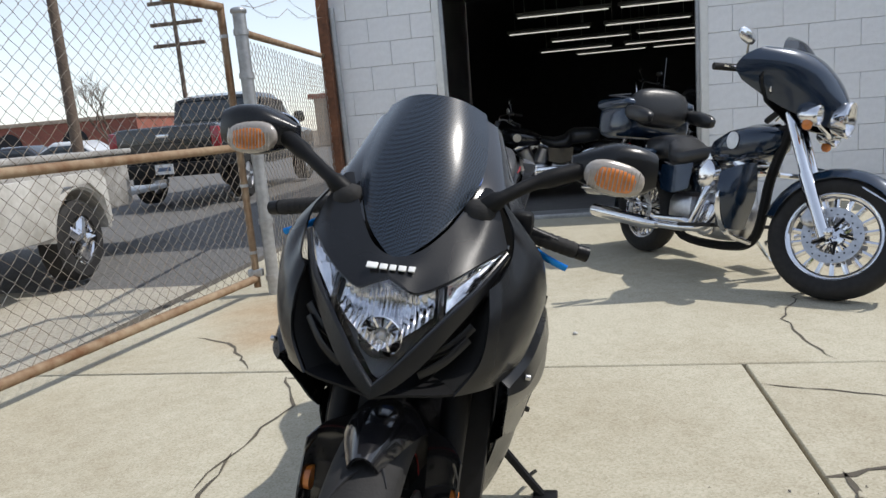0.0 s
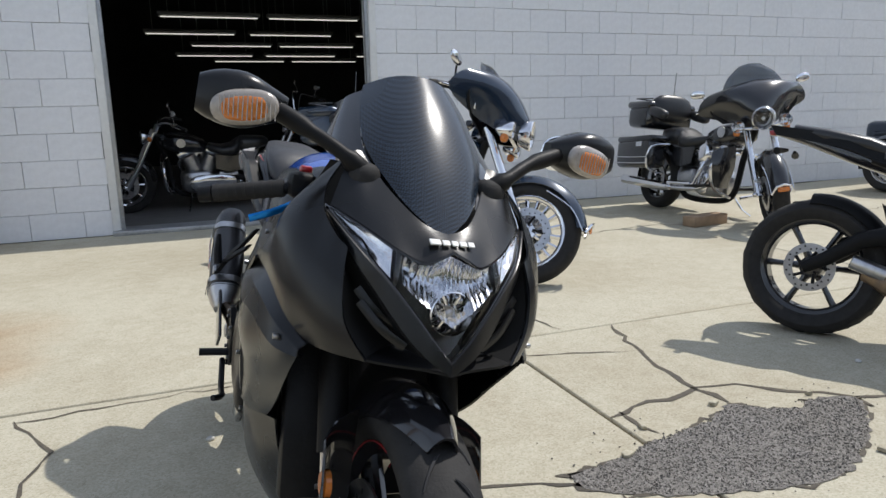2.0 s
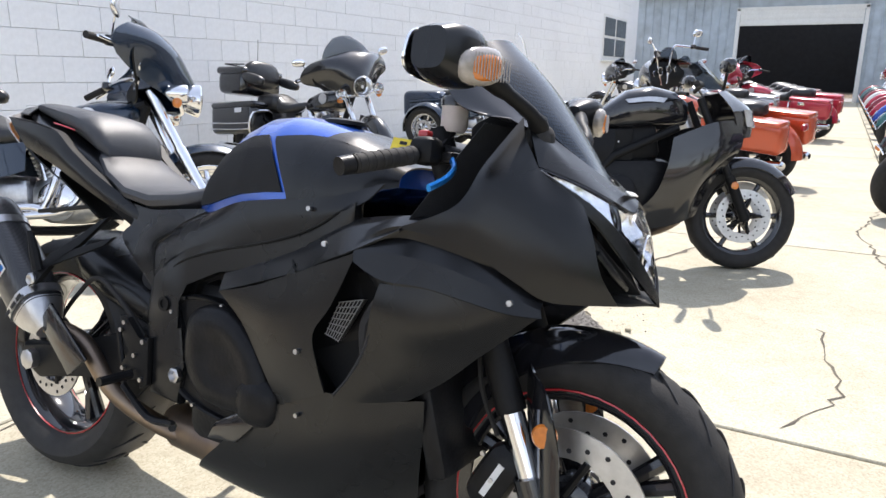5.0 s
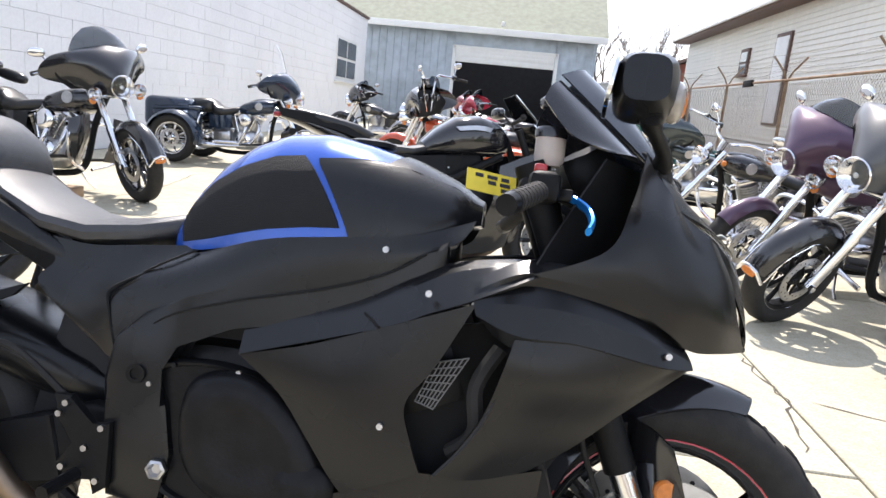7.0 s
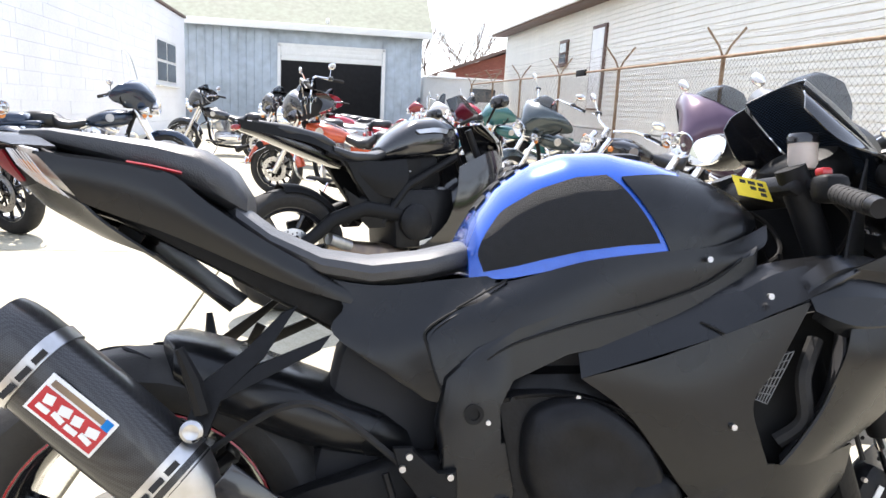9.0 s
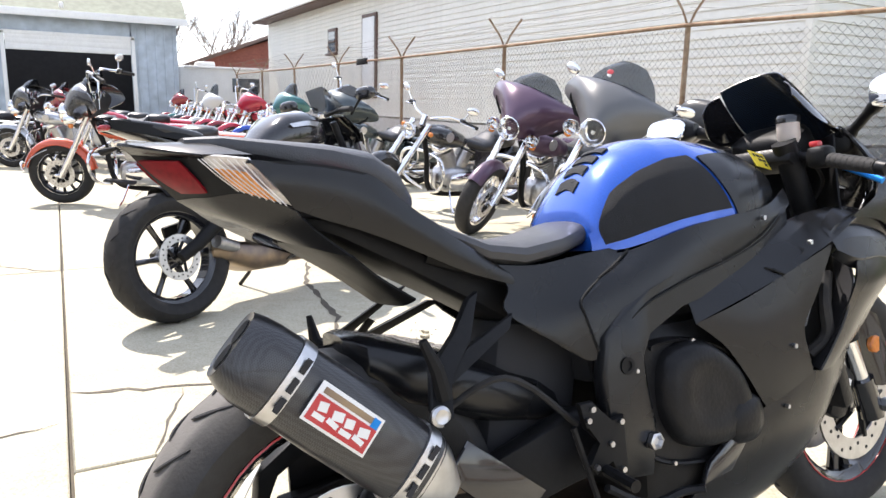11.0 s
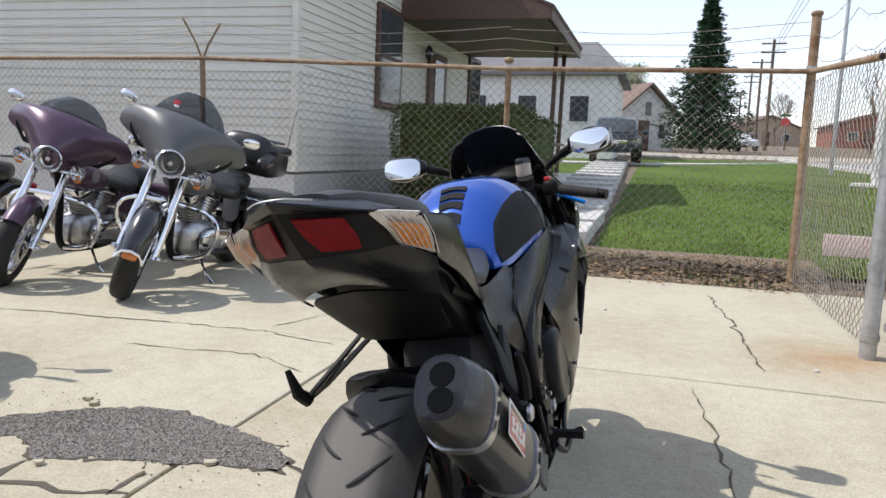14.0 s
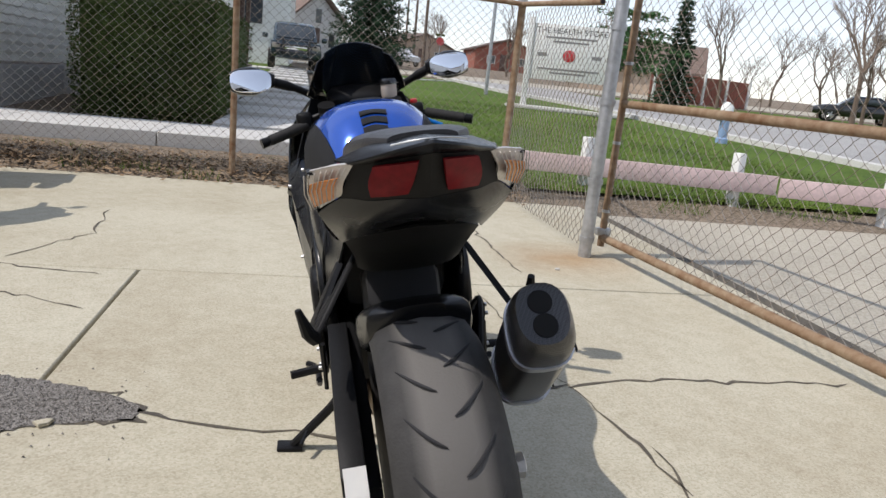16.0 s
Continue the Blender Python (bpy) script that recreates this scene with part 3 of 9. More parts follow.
def strip(name, left, right, z, material, label, category, lift=0.0, n=8):
    """A band of ground between two edges, with a square lip where it is lifted."""
    rows = []
    for (ax, ay), (bx, by) in zip(left, right):
        rows.append([Vector((ax + (bx - ax) * k / n, ay + (by - ay) * k / n, 0)) for k in range(n + 1)])
    rows = [[r[i] for r in rows] for i in range(n + 1)]
    rows = [[a.lerp(b, f) for a, b in zip(r, r[1:]) for f in (0, 0.25, 0.5, 0.75)] + [r[-1]] for r in rows]
    rings = [[Vector((p.x, p.y, rise(p.x, p.y) + z)) for p in r] for r in rows]
    if lift:
        rings = [[p - Vector((0, 0, lift)) for p in rings[0]]] + rings + [[p - Vector((0, 0, lift)) for p in rings[-1]]]
    return tagged(finish(name, loft(rings, False, False), material), label, category, kind="structure")


strip("road", near_kerb, far_kerb, -0.01, "street", "pale grey side street beyond the lawn", "road")
strip("pavement", [(x + 0.35, y) for x, y in near_kerb], near_kerb, 0.07, "walk", "low concrete kerb along the street", "kerb", 0.15, 2)
strip("pavement", [(3.2, -25.2), (-0.5, -26.0), (-3.2, -28.6), (-6.6, -32.5)], [(3.2, -26.6), (-0.7, -27.4), (-3.9, -29.8), (-7.4, -33.6)], 0.0, "walk", "pale concrete path across the lawn", "path", 0.05, 2)

# grass blades on the near lawn
rng = random.Random(5)
verts, faces = [], []
for _ in range(26000):
    y = -4.75 - 13 * rng.random() ** 1.7
    x = rng.uniform(-7.5, 0.05)
    z = rise(x, y) - 0.045
    a, h = rng.uniform(0, math.tau), rng.uniform(0.02, 0.055)
    dx, dy = math.cos(a) * 0.006, math.sin(a) * 0.006
    lx, ly = rng.uniform(-0.025, 0.025), rng.uniform(-0.025, 0.025)
    k = len(verts)
    verts += [(x - dx, y - dy, z), (x + dx, y + dy, z), (x + lx, y + ly, z + h)]
    faces.append((k, k + 1, k + 2))
me = bpy.data.meshes.new("grass")
me.from_pydata(verts, [], faces)
me.materials.append(M["blade"])
tagged(new("grass", me), "short green grass blades on the lawn", "grass", kind="stuff")

# soil strip with dead leaves and twigs under the fence
soil = sheet("soil_strip", steps(-1.9, 26, 60), steps(-5.2, -4.22, 6), -0.02, "dirt", "strip of bare soil with dead leaves under the fence", category="soil")
for v in soil.data.vertices:
    v.co.z += 0.05 * max(0, noise.noise(v.co * 2.5)) + 0.03 * (v.co.y < -4.4)
verts, faces = [], []
for _ in range(7000):
    x, y = rng.uniform(-1.8, 7), rng.gauss(-4.55, 0.18)
    z, s, a = rise(x, y) + rng.uniform(0.0, 0.05), rng.uniform(0.012, 0.035), rng.uniform(0, math.tau)
    k = len(verts)
    for q in range(4):
        r = s * (1.0 if q % 2 else 0.45)
        verts.append((x + math.cos(a + q * 1.57) * r, y + math.sin(a + q * 1.57) * r, z + rng.uniform(-0.008, 0.012)))
    faces.append((k, k + 1, k + 2, k + 3))
me = bpy.data.meshes.new("dead_leaves")
me.from_pydata(verts, [], faces)
me.materials.append(M["leaf"])
tagged(new("dead_leaves", me), "scattered dry brown leaves along the fence", "leaves", kind="stuff")


verts, faces = [], []
for _ in range(9000):
    x, y = rng.uniform(-7.0, 7), rng.uniform(-4.95, -4.25)
    if noise.noise(Vector((x * 1.3, y * 3, 4))) < 0.08 + 0.5 * max(0, y + 4.55):
        continue
    z, a, h = rise(x, y) - 0.01, rng.uniform(0, math.tau), rng.uniform(0.03, 0.08)
    dx, dy, k = math.cos(a) * 0.005, math.sin(a) * 0.005, len(verts)
    verts += [(x - dx, y - dy, z), (x + dx, y + dy, z), (x + rng.uniform(-0.03, 0.03), y + rng.uniform(-0.03, 0.03), z + h)]
    faces.append((k, k + 1, k + 2))
me = bpy.data.meshes.new("grass_tufts")
me.from_pydata(verts, [], faces)
me.materials.append(M["blade"])
tagged(new("grass_tufts", me), "thin tufts of grass growing along the fence", "grass", kind="stuff")


# ---- white block building ----
WALL_Y = 5.43
COURSE, BLOCK = 0.236, 0.44
building = thing("wall_north", "long white painted concrete block wall with a wide open doorway", "wall", kind="structure")
DOOR = (-0.94, 1.65, 3.0)
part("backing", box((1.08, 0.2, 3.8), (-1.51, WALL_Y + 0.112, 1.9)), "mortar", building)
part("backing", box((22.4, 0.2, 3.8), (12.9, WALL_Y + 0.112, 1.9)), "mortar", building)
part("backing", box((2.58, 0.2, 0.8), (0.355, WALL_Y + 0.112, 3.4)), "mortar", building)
part("end_wall", box((0.2, 9.6, 3.8), (-1.95, WALL_Y + 5.02, 1.9)), "white", building)
part("far_wall", box((0.2, 9.6, 3.6), (24.0, WALL_Y + 5.02, 1.8)), "white", building)
# rear wall and ceiling near-black: the shop's gloom is in their colour
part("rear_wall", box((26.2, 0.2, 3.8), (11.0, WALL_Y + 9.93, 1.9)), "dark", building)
part("coping", box((26.4, 0.34, 0.08), (11.0, WALL_Y + 0.1, 3.84), bevel=0.01), "brown", building)
for x, d in ((DOOR[0] + 0.03, 1), (DOOR[1] - 0.03, -1)):
    part("door_jamb", box((0.07, 0.26, 3.0), (x, WALL_Y + 0.1, 1.5), bevel=0.006), "white", building, "worn white painted door jamb")
    part("door_stop", box((0.04, 0.05, 3.0), (x + d * 0.05, WALL_Y + 0.03, 1.5), bevel=0.004), "steel", building)
part("threshold", box((2.6, 0.3, 0.05), (0.355, WALL_Y + 0.05, 0.02), bevel=0.01), "steel", building)
tagged(finish("ceiling", box((26, 9.6, 0.1), (11, WALL_Y + 5.0, 3.75)), "dark"), "shop ceiling coloured near-black to hold the room's shade", "ceiling", kind="structure")
tagged(finish("floor", box((26, 9.7, 0.06), (11, WALL_Y + 5.02, -0.02)), "floor"), "grey concrete shop floor", "floor", kind="structure")

# window near the far end of the wall, set in the block
win = thing("window_1", "small white framed four pane window in block wall", "window", pose(21.4, WALL_Y - 0.012, 2.2), kind="structure")
part("window_frame", box((2.6, 0.03, 1.3), (0, 0, 0), bevel=0.006), "white", win)
for i in range(2):
    for k in range(2):
        part("pane", box((1.1, 0.01, 0.52), (-0.62 + 1.24 * i, -0.022, -0.30 + 0.60 * k)), "pane", win)
part("window_sill", box((2.8, 0.14, 0.06), (0, -0.05, -0.7), bevel=0.01), "white", win)
tagged(finish("shop_window", box((0.7, 0.02, 1.5), (-1.83, WALL_Y + 3.0, 1.7)), "pane"), "narrow window in the shop side wall", "window", kind="structure")

# strip lamps under the shop ceiling
def strip_lamp(x, y, z, long):
    t = thing("strip_lamp", "long fluorescent strip lamp hanging in the dark shop", "lamp", pose(x, y, z), group="shop strip lamps")
    part("housing", box((long, 0.12, 0.05), (0, 0, 0.05), bevel=0.01), "lamp", t)
    part("tube", rod((-long / 2 + 0.04, 0, 0), (long / 2 - 0.04, 0, 0), 0.010, seg=8), tube_glow, t)
    for s in (-1, 1):
        part("hanger", rod((s * long * 0.4, 0, 0.06), (s * long * 0.4, 0, 3.74 - z), 0.004, seg=5), "steel", t)


for row, (y, z) in enumerate(((8.6, 2.75), (10.0, 2.55), (11.4, 2.45), (12.4, 2.35), (13.4, 2.25), (14.2, 2.2))):
    for x in ((0.1, 1.7, 4.0) if row % 2 else (-0.4, 1.3, 3.2, 5.4)):
        strip_lamp(x + 0.25 * row, y, z, 1.5)


# ---- far steel shed ----
shed = thing("steel_shed", "pale blue steel shed with green roof and raised white door", "shed", pose(26.6, 0, 0.25))
SH0, SH1, SHZ = -2.9, 12.0, 3.75
part("wall", box((0.16, 1.55 + 0.0, SHZ), (0.08, (SH0 - 1.42) / 2, SHZ / 2)), "bluemetal", shed)
part("wall", box((0.16, SH1 - 2.45, SHZ), (0.08, (SH1 + 2.45) / 2, SHZ / 2)), "bluemetal", shed)
part("wall", box((0.16, 3.87, SHZ - 3.1), (0.08, 0.515, 3.1 + (SHZ - 3.1) / 2)), "bluemetal", shed)
for y in steps(SH0 + 0.1, SH1, 50):
    if -1.45 < y < 2.5:
        continue
    part("rib", box((0.04, 0.05, SHZ), (-0.018, y, SHZ / 2), bevel=0.008, seg=1), "bluemetal", shed)
part("roof", plate([(-0.5, SHZ - 0.05), (6.0, SHZ + 4.6), (6.0, SHZ + 4.75), (-0.55, SHZ + 0.08)], SH0 - 0.35, SH1 + 0.4, "y"), "greenroof", shed)
part("fascia", box((0.06, SH1 - SH0 + 0.7, 0.24), (-0.56, (SH0 + SH1) / 2, SHZ - 0.02), bevel=0.01), "white", shed, "white gutter board")
part("side_wall", box((12, 0.16, SHZ), (6.2, SH0 + 0.09, SHZ / 2)), "bluemetal", shed)
# near-black inner walls paint the shade behind the open shed door
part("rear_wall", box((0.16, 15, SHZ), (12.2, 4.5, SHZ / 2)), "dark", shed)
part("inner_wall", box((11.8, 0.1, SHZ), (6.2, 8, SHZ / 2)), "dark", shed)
for y in (-1.46, 2.49):
    part("door_frame", box((0.2, 0.12, 3.15), (0.02, y, 1.57), bevel=0.01), "white", shed)
part("door_frame", box((0.2, 4.05, 0.12), (0.02, 0.515, 3.12), bevel=0.01), "white", shed)
door = part("door", box((0.05, 3.8, 0.5), (-0.02, 0.515, 2.81)), "white", shed, "white sectional door rolled most of the way up")
for z in (2.65, 2.85, 3.0):
    part("door_panel", box((0.02, 3.74, 0.16), (-0.055, 0.515, z), bevel=0.006), "white", door)
part("wall_lamp", blob((-0.68, 0.7, SHZ + 0.25), (0.14, 0.14, 0.22)), "white", shed)
part("dark_floor", box((12, 14, 0.04), (6.2, 4.5, 0.0)), "floor", shed)


# ---- cream sided house ----
house = thing("house", "long cream lap-sided house with brown trim and shingled porch roofs", "house", pose(4.0, -6.25, 0.62, 0, -0.9, 0))
HL, HZ = 22.6, 3.15
part("foundation", box((HL, 9.0, 1.0), (HL / 2, -4.5, -0.44)), "walk", house, "grey concrete foundation")
part("wall", box((HL - 0.04, 0.2, HZ), (HL / 2, -0.13, 0.1 + HZ / 2)), "siding", house)
part("wall", box((0.2, 8.6, HZ), (0.13, -4.6, 0.1 + HZ / 2)), "siding", house)
part("corner_board", box((0.09, 0.09, HZ), (-0.01, 0.01, 0.1 + HZ / 2), bevel=0.005), "siding", house)
part("eave", box((HL + 0.9, 0.55, 0.10), (HL / 2, 0.2, HZ + 0.14), bevel=0.01), "brown", house, "dark underside of the eave")
part("gutter", box((HL + 0.9, 0.10, 0.12), (HL / 2, 0.5, HZ + 0.2), bevel=0.02), "white", house)
part("roof", plate([(0.55, HZ + 0.22), (-4.5, HZ + 2.4), (-9.3, HZ + 0.25), (-9.3, HZ + 0.1), (-4.5, HZ + 2.25), (0.5, HZ + 0.12)], -0.5, HL + 0.4, "x"), "shingle", house)


def window(name, at, wide, high, parent, turn=0):
    """A sash window on the house wall, in its own frame."""
    w = part(name, box((wide + 0.16, 0.07, high + 0.16), (0, 0, 0), bevel=0.006), "brown", parent, "dark brown framed sash window")
    w.matrix_basis = pose(*at, 0, 0, turn)
    part("pane", box((wide, 0.02, high / 2 - 0.03), (0, 0.035, high / 4)), "pane", w)
    part("pane", box((wide, 0.02, high / 2 - 0.03), (0, 0.030, -high / 4)), "pane", w)
    part("sash", box((wide, 0.04, 0.05), (0, 0.04, 0)), "brown", w)
    part("sill", box((wide + 0.22, 0.12, 0.05), (0, 0.05, -high / 2 - 0.06), bevel=0.01), "brown", w)
    return w


# side wall openings
hd = part("door", box((0.95, 0.08, 2.15), (12.5, 0.0, 1.62), bevel=0.006), "brown", house, "brown framed side door")
part("door_leaf", box((0.78, 0.05, 2.0), (12.5, 0.035, 1.6), bevel=0.006), "white", hd)
window("window", (15.3, 0.01, 2.15), 0.55, 0.6, house)
# front wall, facing the street side
window("window", (-0.01, -3.2, 1.95), 0.95, 1.5, house, 90)
fd = part("door", box((0.08, 1.15, 2.2), (-0.02, -5.9, 1.3), bevel=0.006), "brown", house, "brown front door under the porch")
part("door_glass", box((0.03, 0.6, 1.3), (-0.065, -5.9, 1.6)), "pane", fd)
window("window", (-0.01, -9.0, 1.9), 0.9, 1.5, house, 90)
part("porch_lamp", blob((-0.12, -5.0, 2.3), (0.14, 0.14, 0.28)), "gloss", house)
# porch
porch = part("porch_roof", plate([(-2.6, HZ - 0.38), (0.6, HZ + 0.95), (0.6, HZ + 1.08), (-2.65, HZ - 0.22)], -8.6, -3.8, "y"), "brownroof", house, "brown shingled porch roof")
part("porch_soffit", box((2.7, 4.7, 0.06), (-1.2, -6.2, HZ - 0.42)), "brown", porch)
part("porch_fascia", box((0.05, 4.8, 0.2), (-2.6, -6.2, HZ - 0.36), bevel=0.006), "brown", porch)
part("porch_fascia", plate([(-2.6, HZ - 0.45), (0.1, HZ - 0.45), (0.1, HZ + 0.75), (-2.6, HZ - 0.26)], -3.82, -3.78, "y"), "brown", porch)
for y in (-6.9, -8.2):
    part("porch_post", box((0.09, 0.09, HZ - 0.5), (-2.3, y, (HZ - 0.4) / 2), bevel=0.01), "brown", house)
part("porch_floor", box((2.6, 4.8, 0.5), (-1.3, -6.2, -0.2), bevel=0.02), "walk", house)
for z in (0.35, 0.7):
    part("porch_rail", box((0.06, 4.2, 0.05), (-2.4, -6.2, z), bevel=0.01), "brown", house)
part("front_step", box((0.6, 1.6, 0.22), (-2.9, -5.2, -0.35), bevel=0.02), "walk", house)

# raised walk along the house and out to the street
walkway = thing("pavement", "pale raised concrete walk along the house with a square edge", "walk", kind="structure")
for i in range(9):
    x0 = 0.15 + 1.5 * i
    part("slab", box((1.49, 1.15, 0.16), (x0 + 0.75, -5.8, 0.20), bevel=0.008, seg=1), "walk", walkway)
for i in range(14):
    y0 = -6.4 - 1.5 * i
    part("slab", box((1.15, 1.49, 0.16), (0.72 + 0.03 * i, y0 - 0.75, 0.20 + 0.034 * 1.5 * (i + 0.6)), bevel=0.008, seg=1), "walk", walkway)


# ---- hedge ----
def hedge(name, x0, x1, y0, y1, top, n, label):
    """Clipped shrub: many small leaves over a solid core, with a ragged skin."""
    r = random.Random(int(n + x0 * 10))
    base = min(rise(x0, y0), rise(x1, y1))
    t = thing(name, label, "hedge")
    core = box((x1 - x0 - 0.12, y1 - y0 - 0.12, top - base - 0.08), ((x0 + x1) / 2, (y0 + y1) / 2, (top + base) / 2), bevel=0.1)
    part("core", core, "hedge", t)
    verts, faces = [], []
    for _ in range(n):
        f = r.random()
        x, y, z = r.uniform(x0, x1), r.uniform(y0, y1), r.uniform(base, top)
        if f < 0.45:
            y = y1
        elif f < 0.7:
            z = top
        elif f < 0.87:
            x = x0 if r.random() < 0.5 else x1
        else:
            y = y0
        p = Vector((x, y, z))
        p += Vector((r.gauss(0, 0.022), r.gauss(0, 0.022), r.gauss(0, 0.022))) + 0.05 * Vector((noise.noise(p * 3), noise.noise(p * 3 + Vector((9, 0, 0))), noise.noise(p * 3 + Vector((0, 9, 0)))))
        a, b = Vector((r.gauss(0, 1), r.gauss(0, 1), r.gauss(0, 1))).normalized(), Vector((r.gauss(0, 1), r.gauss(0, 1), r.gauss(0, 1))).normalized()
        s = r.uniform(0.012, 0.028)
        k = len(verts)
        verts += [p - a * s, p + b * s * 0.6, p + a * s, p - b * s * 0.6]
        faces.append((k, k + 1, k + 2, k + 3))
    me = bpy.data.meshes.new("foliage")
    me.from_pydata(verts, [], faces)
    me.materials.append(M["hedge"])
    ob = new("foliage", me)
    ob.parent = t


hedge("hedge", 1.3, 3.0, -8.6, -7.15, 1.64, 26000, "square clipped dark green hedge beside the walk")
hedge("hedge", 1.42, 2.5, -12.4, -8.7, 1.66, 16000, "lower clipped green hedge further along the walk")


# ---- fence and gates ----
def chain_link(a, b, z0, z1, parent, pitch=0.040, wire=0.0022):
    """Woven wire between two points on the ground: one zigzag wire beside another."""
    a, b = Vector(a), Vector(b)
    d = (b - a).to_2d()
    long = d.length
    d = Vector((d.x, d.y, 0)).normalized()
    side = Vector((-d.y, d.x, 0))
    verts, faces = [], []
    n, rows = int(long / pitch), int((z1 - z0) / (pitch * 0.95))
    for i in range(n):
        base = a + d * (i + 0.5) * pitch
        for k in range(rows + 1):
            out = pitch * 0.54 * (1 if (k + i) % 2 else -1)
            wob = 0.004 * noise.noise(Vector((i * 0.3, k * 0.3, long)))
            p = base + d * (out + wob) + Vector((0, 0, z0 + (z1 - z0) * k / rows)) + side * (0.003 * (1 if k % 2 else -1) + 2 * wob)
            for q in range(4):
                ang = q * math.tau / 4
                verts.append(p + wire * (math.cos(ang) * d + math.sin(ang) * side))
            if k:
                m = len(verts) - 8
                for q in range(4):
                    faces.append((m + q, m + (q + 1) % 4, m + 4 + (q + 1) % 4, m + 4 + q))
    me = bpy.data.meshes.new("chain_link")
    me.from_pydata(verts, [], faces)
    me.materials.append(M["wire"])
    ob = new("chain_link", me)
    ob.parent = parent
    ob["label"] = "woven diamond wire mesh"
    return ob


def barbed(points, parent, sag=0.05, seed=1):
    """A strand of twisted wire with short barbs."""
    r = random.Random(seed)
    bm = bmesh.new()
    for a, b in zip(points, points[1:]):
        a, b = Vector(a), Vector(b)
        n = max(4, int((b - a).length / 0.4))
        run = [a.lerp(b, k / n) + Vector((0, r.uniform(-0.012, 0.012), -sag * 4 * (k / n) * (1 - k / n) + r.uniform(-0.012, 0.012))) for k in range(n + 1)]
        tube(run, 0.0022, 4, bm=bm)
        if (b - a).length < 12:
            for k in range(1, int((b - a).length / 0.14)):
                p = a.lerp(b, k * 0.14 / (b - a).length)
                u = k * 0.14 / (b - a).length
                p.z -= sag * 4 * u * (1 - u)
                w = Vector((r.gauss(0, 1), r.gauss(0, 1), r.gauss(0, 1))).normalized() * 0.013
                tube([p - w, p + w], 0.0013, 3, bm=bm)
    return part("barbed_wire", bm, "wire", parent)


FY = -4.46
fence = thing("fence", "rusty chain-link fence with forked posts and barbed wire", "fence")
posts = [(-1.61, 1.78, 2.2), (0.86, 1.81, 1.86), (4.07, 1.93, 0), (7.36, 1.96, 0), (10.72, 2.0, 0), (14.0, 2.05, 0), (17.3, 2.1, 0), (20.6, 2.15, 0), (24.0, 2.2, 0)]
for x, zr, top in posts:
    z = top or zr
    p = part("post", tube([(x, FY, -0.05), (x, FY, z)], 0.036 if x < 0 else 0.028, 12), "rust", fence)
    if not top:
        for s, ln in ((-1, 0.36), (1, 0.34)):
            part("arm", tube([(x, FY, z - 0.04), (x + 0.02 * s, FY + s * 0.07, z + 0.12), (x + 0.05 * s, FY + s * 0.24, z + ln)], 0.016, 6, flat=0.5), "rust", p)
    else:
        part("cap", blob((x, FY, z + 0.01), (0.09, 0.09, 0.05)), "rust", p)
        part("clamp", lathe([(0.044, -0.02), (0.044, 0.02)], 12, (x, FY, zr), "z"), "steel", p)
rail = [(x, FY + 0.035, zr - 0.02) for x, zr, top in posts]
part("top_rail", tube(rail, 0.021, 10), "rust", fence, "rusty top rail")
for (xa, za, _), (xb, zb, _) in zip(posts[:5], posts[1:6]):
    chain_link((xa, FY + 0.01, 0), (xb, FY + 0.01, 0), 0.10, min(za, zb) - 0.03, fence)
for (xa, za, _), (xb, zb, _) in zip(posts[5:], posts[6:]):
    chain_link((xa, FY + 0.01, 0), (xb, FY + 0.01, 0), 0.3, min(za, zb) - 0.03, fence, pitch=0.11, wire=0.003)
for s in (-1, 1):
    for f in (0.35, 0.68, 1.0):
        barbed([(x, FY + s * 0.24 * f, z + 0.34 * f) for x, z, top in posts[2:]], fence, seed=int(10 * f + s))
for k, zz in enumerate((0.10, 0.2, 0.3)):
    barbed([(-1.61, FY, 1.86 + zz), (0.86, FY, 1.88 + zz * 0.9), (4.07, FY, 1.98 + zz)], fence, 0.08, seed=30 + k)
part("vent_box", box((0.5, 0.05, 0.12), (12.5, FY + 0.05, 2.0), bevel=0.01), "plastic", fence)


def gate_side(name, post, corner, label):
    """A short run of fence between a gate post and its corner."""
    t = thing(name, label, "fence")
    (px, py), (cx, cy) = post, corner
    part("gate_post", tube([(px, py, -0.05), (px, py, 1.84)], 0.042, 14), "steel", t, "dull grey galvanised gate post")
    part("cap", blob((px, py, 1.85), (0.1, 0.1, 0.05)), "steel", t)
    for z in (0.12, 0.5, 1.0, 1.45, 1.72):
        part("clamp", lathe([(0.049, -0.018), (0.049, 0.018)], 14, (px, py, z), "z"), "steel", t)
    chain_link((px, py, 0), (cx, cy, 0), 0.05, 1.68, t)
    return t


ga = gate_side("fence", (-1.62, -2.28), (-1.61, -4.42), "short chain-link return panel beside the gate post")
part("top_rail", tube([(-1.61, -4.42, 1.76), (-1.60, -2.55, 1.62)], 0.022, 10), "rust", ga, "rusty rail with an open end")
part("rail_mouth", lathe([(0.014, -0.002), (0.014, 0.002)], 10, (-1.60, -2.546, 1.62), "y"), "dark", ga)
for k, zz in enumerate((0.06, 0.2, 0.32)):
    barbed([(-1.61, -4.42, 1.85 + zz), (-1.63, -3.3, 1.70 + zz * 1.6), (-1.62, -2.3, 1.75 + zz)], ga, 0.1, seed=50 + k)
gb = gate_side("fence", (-1.70, 2.66), (-2.06, 5.34), "short chain-link panel between gate post and white wall")
part("top_rail", tube([(-1.70, 2.70, 1.72), (-2.06, 5.30, 1.79)], 0.024, 10), "rust", gb, "rusty top rail")
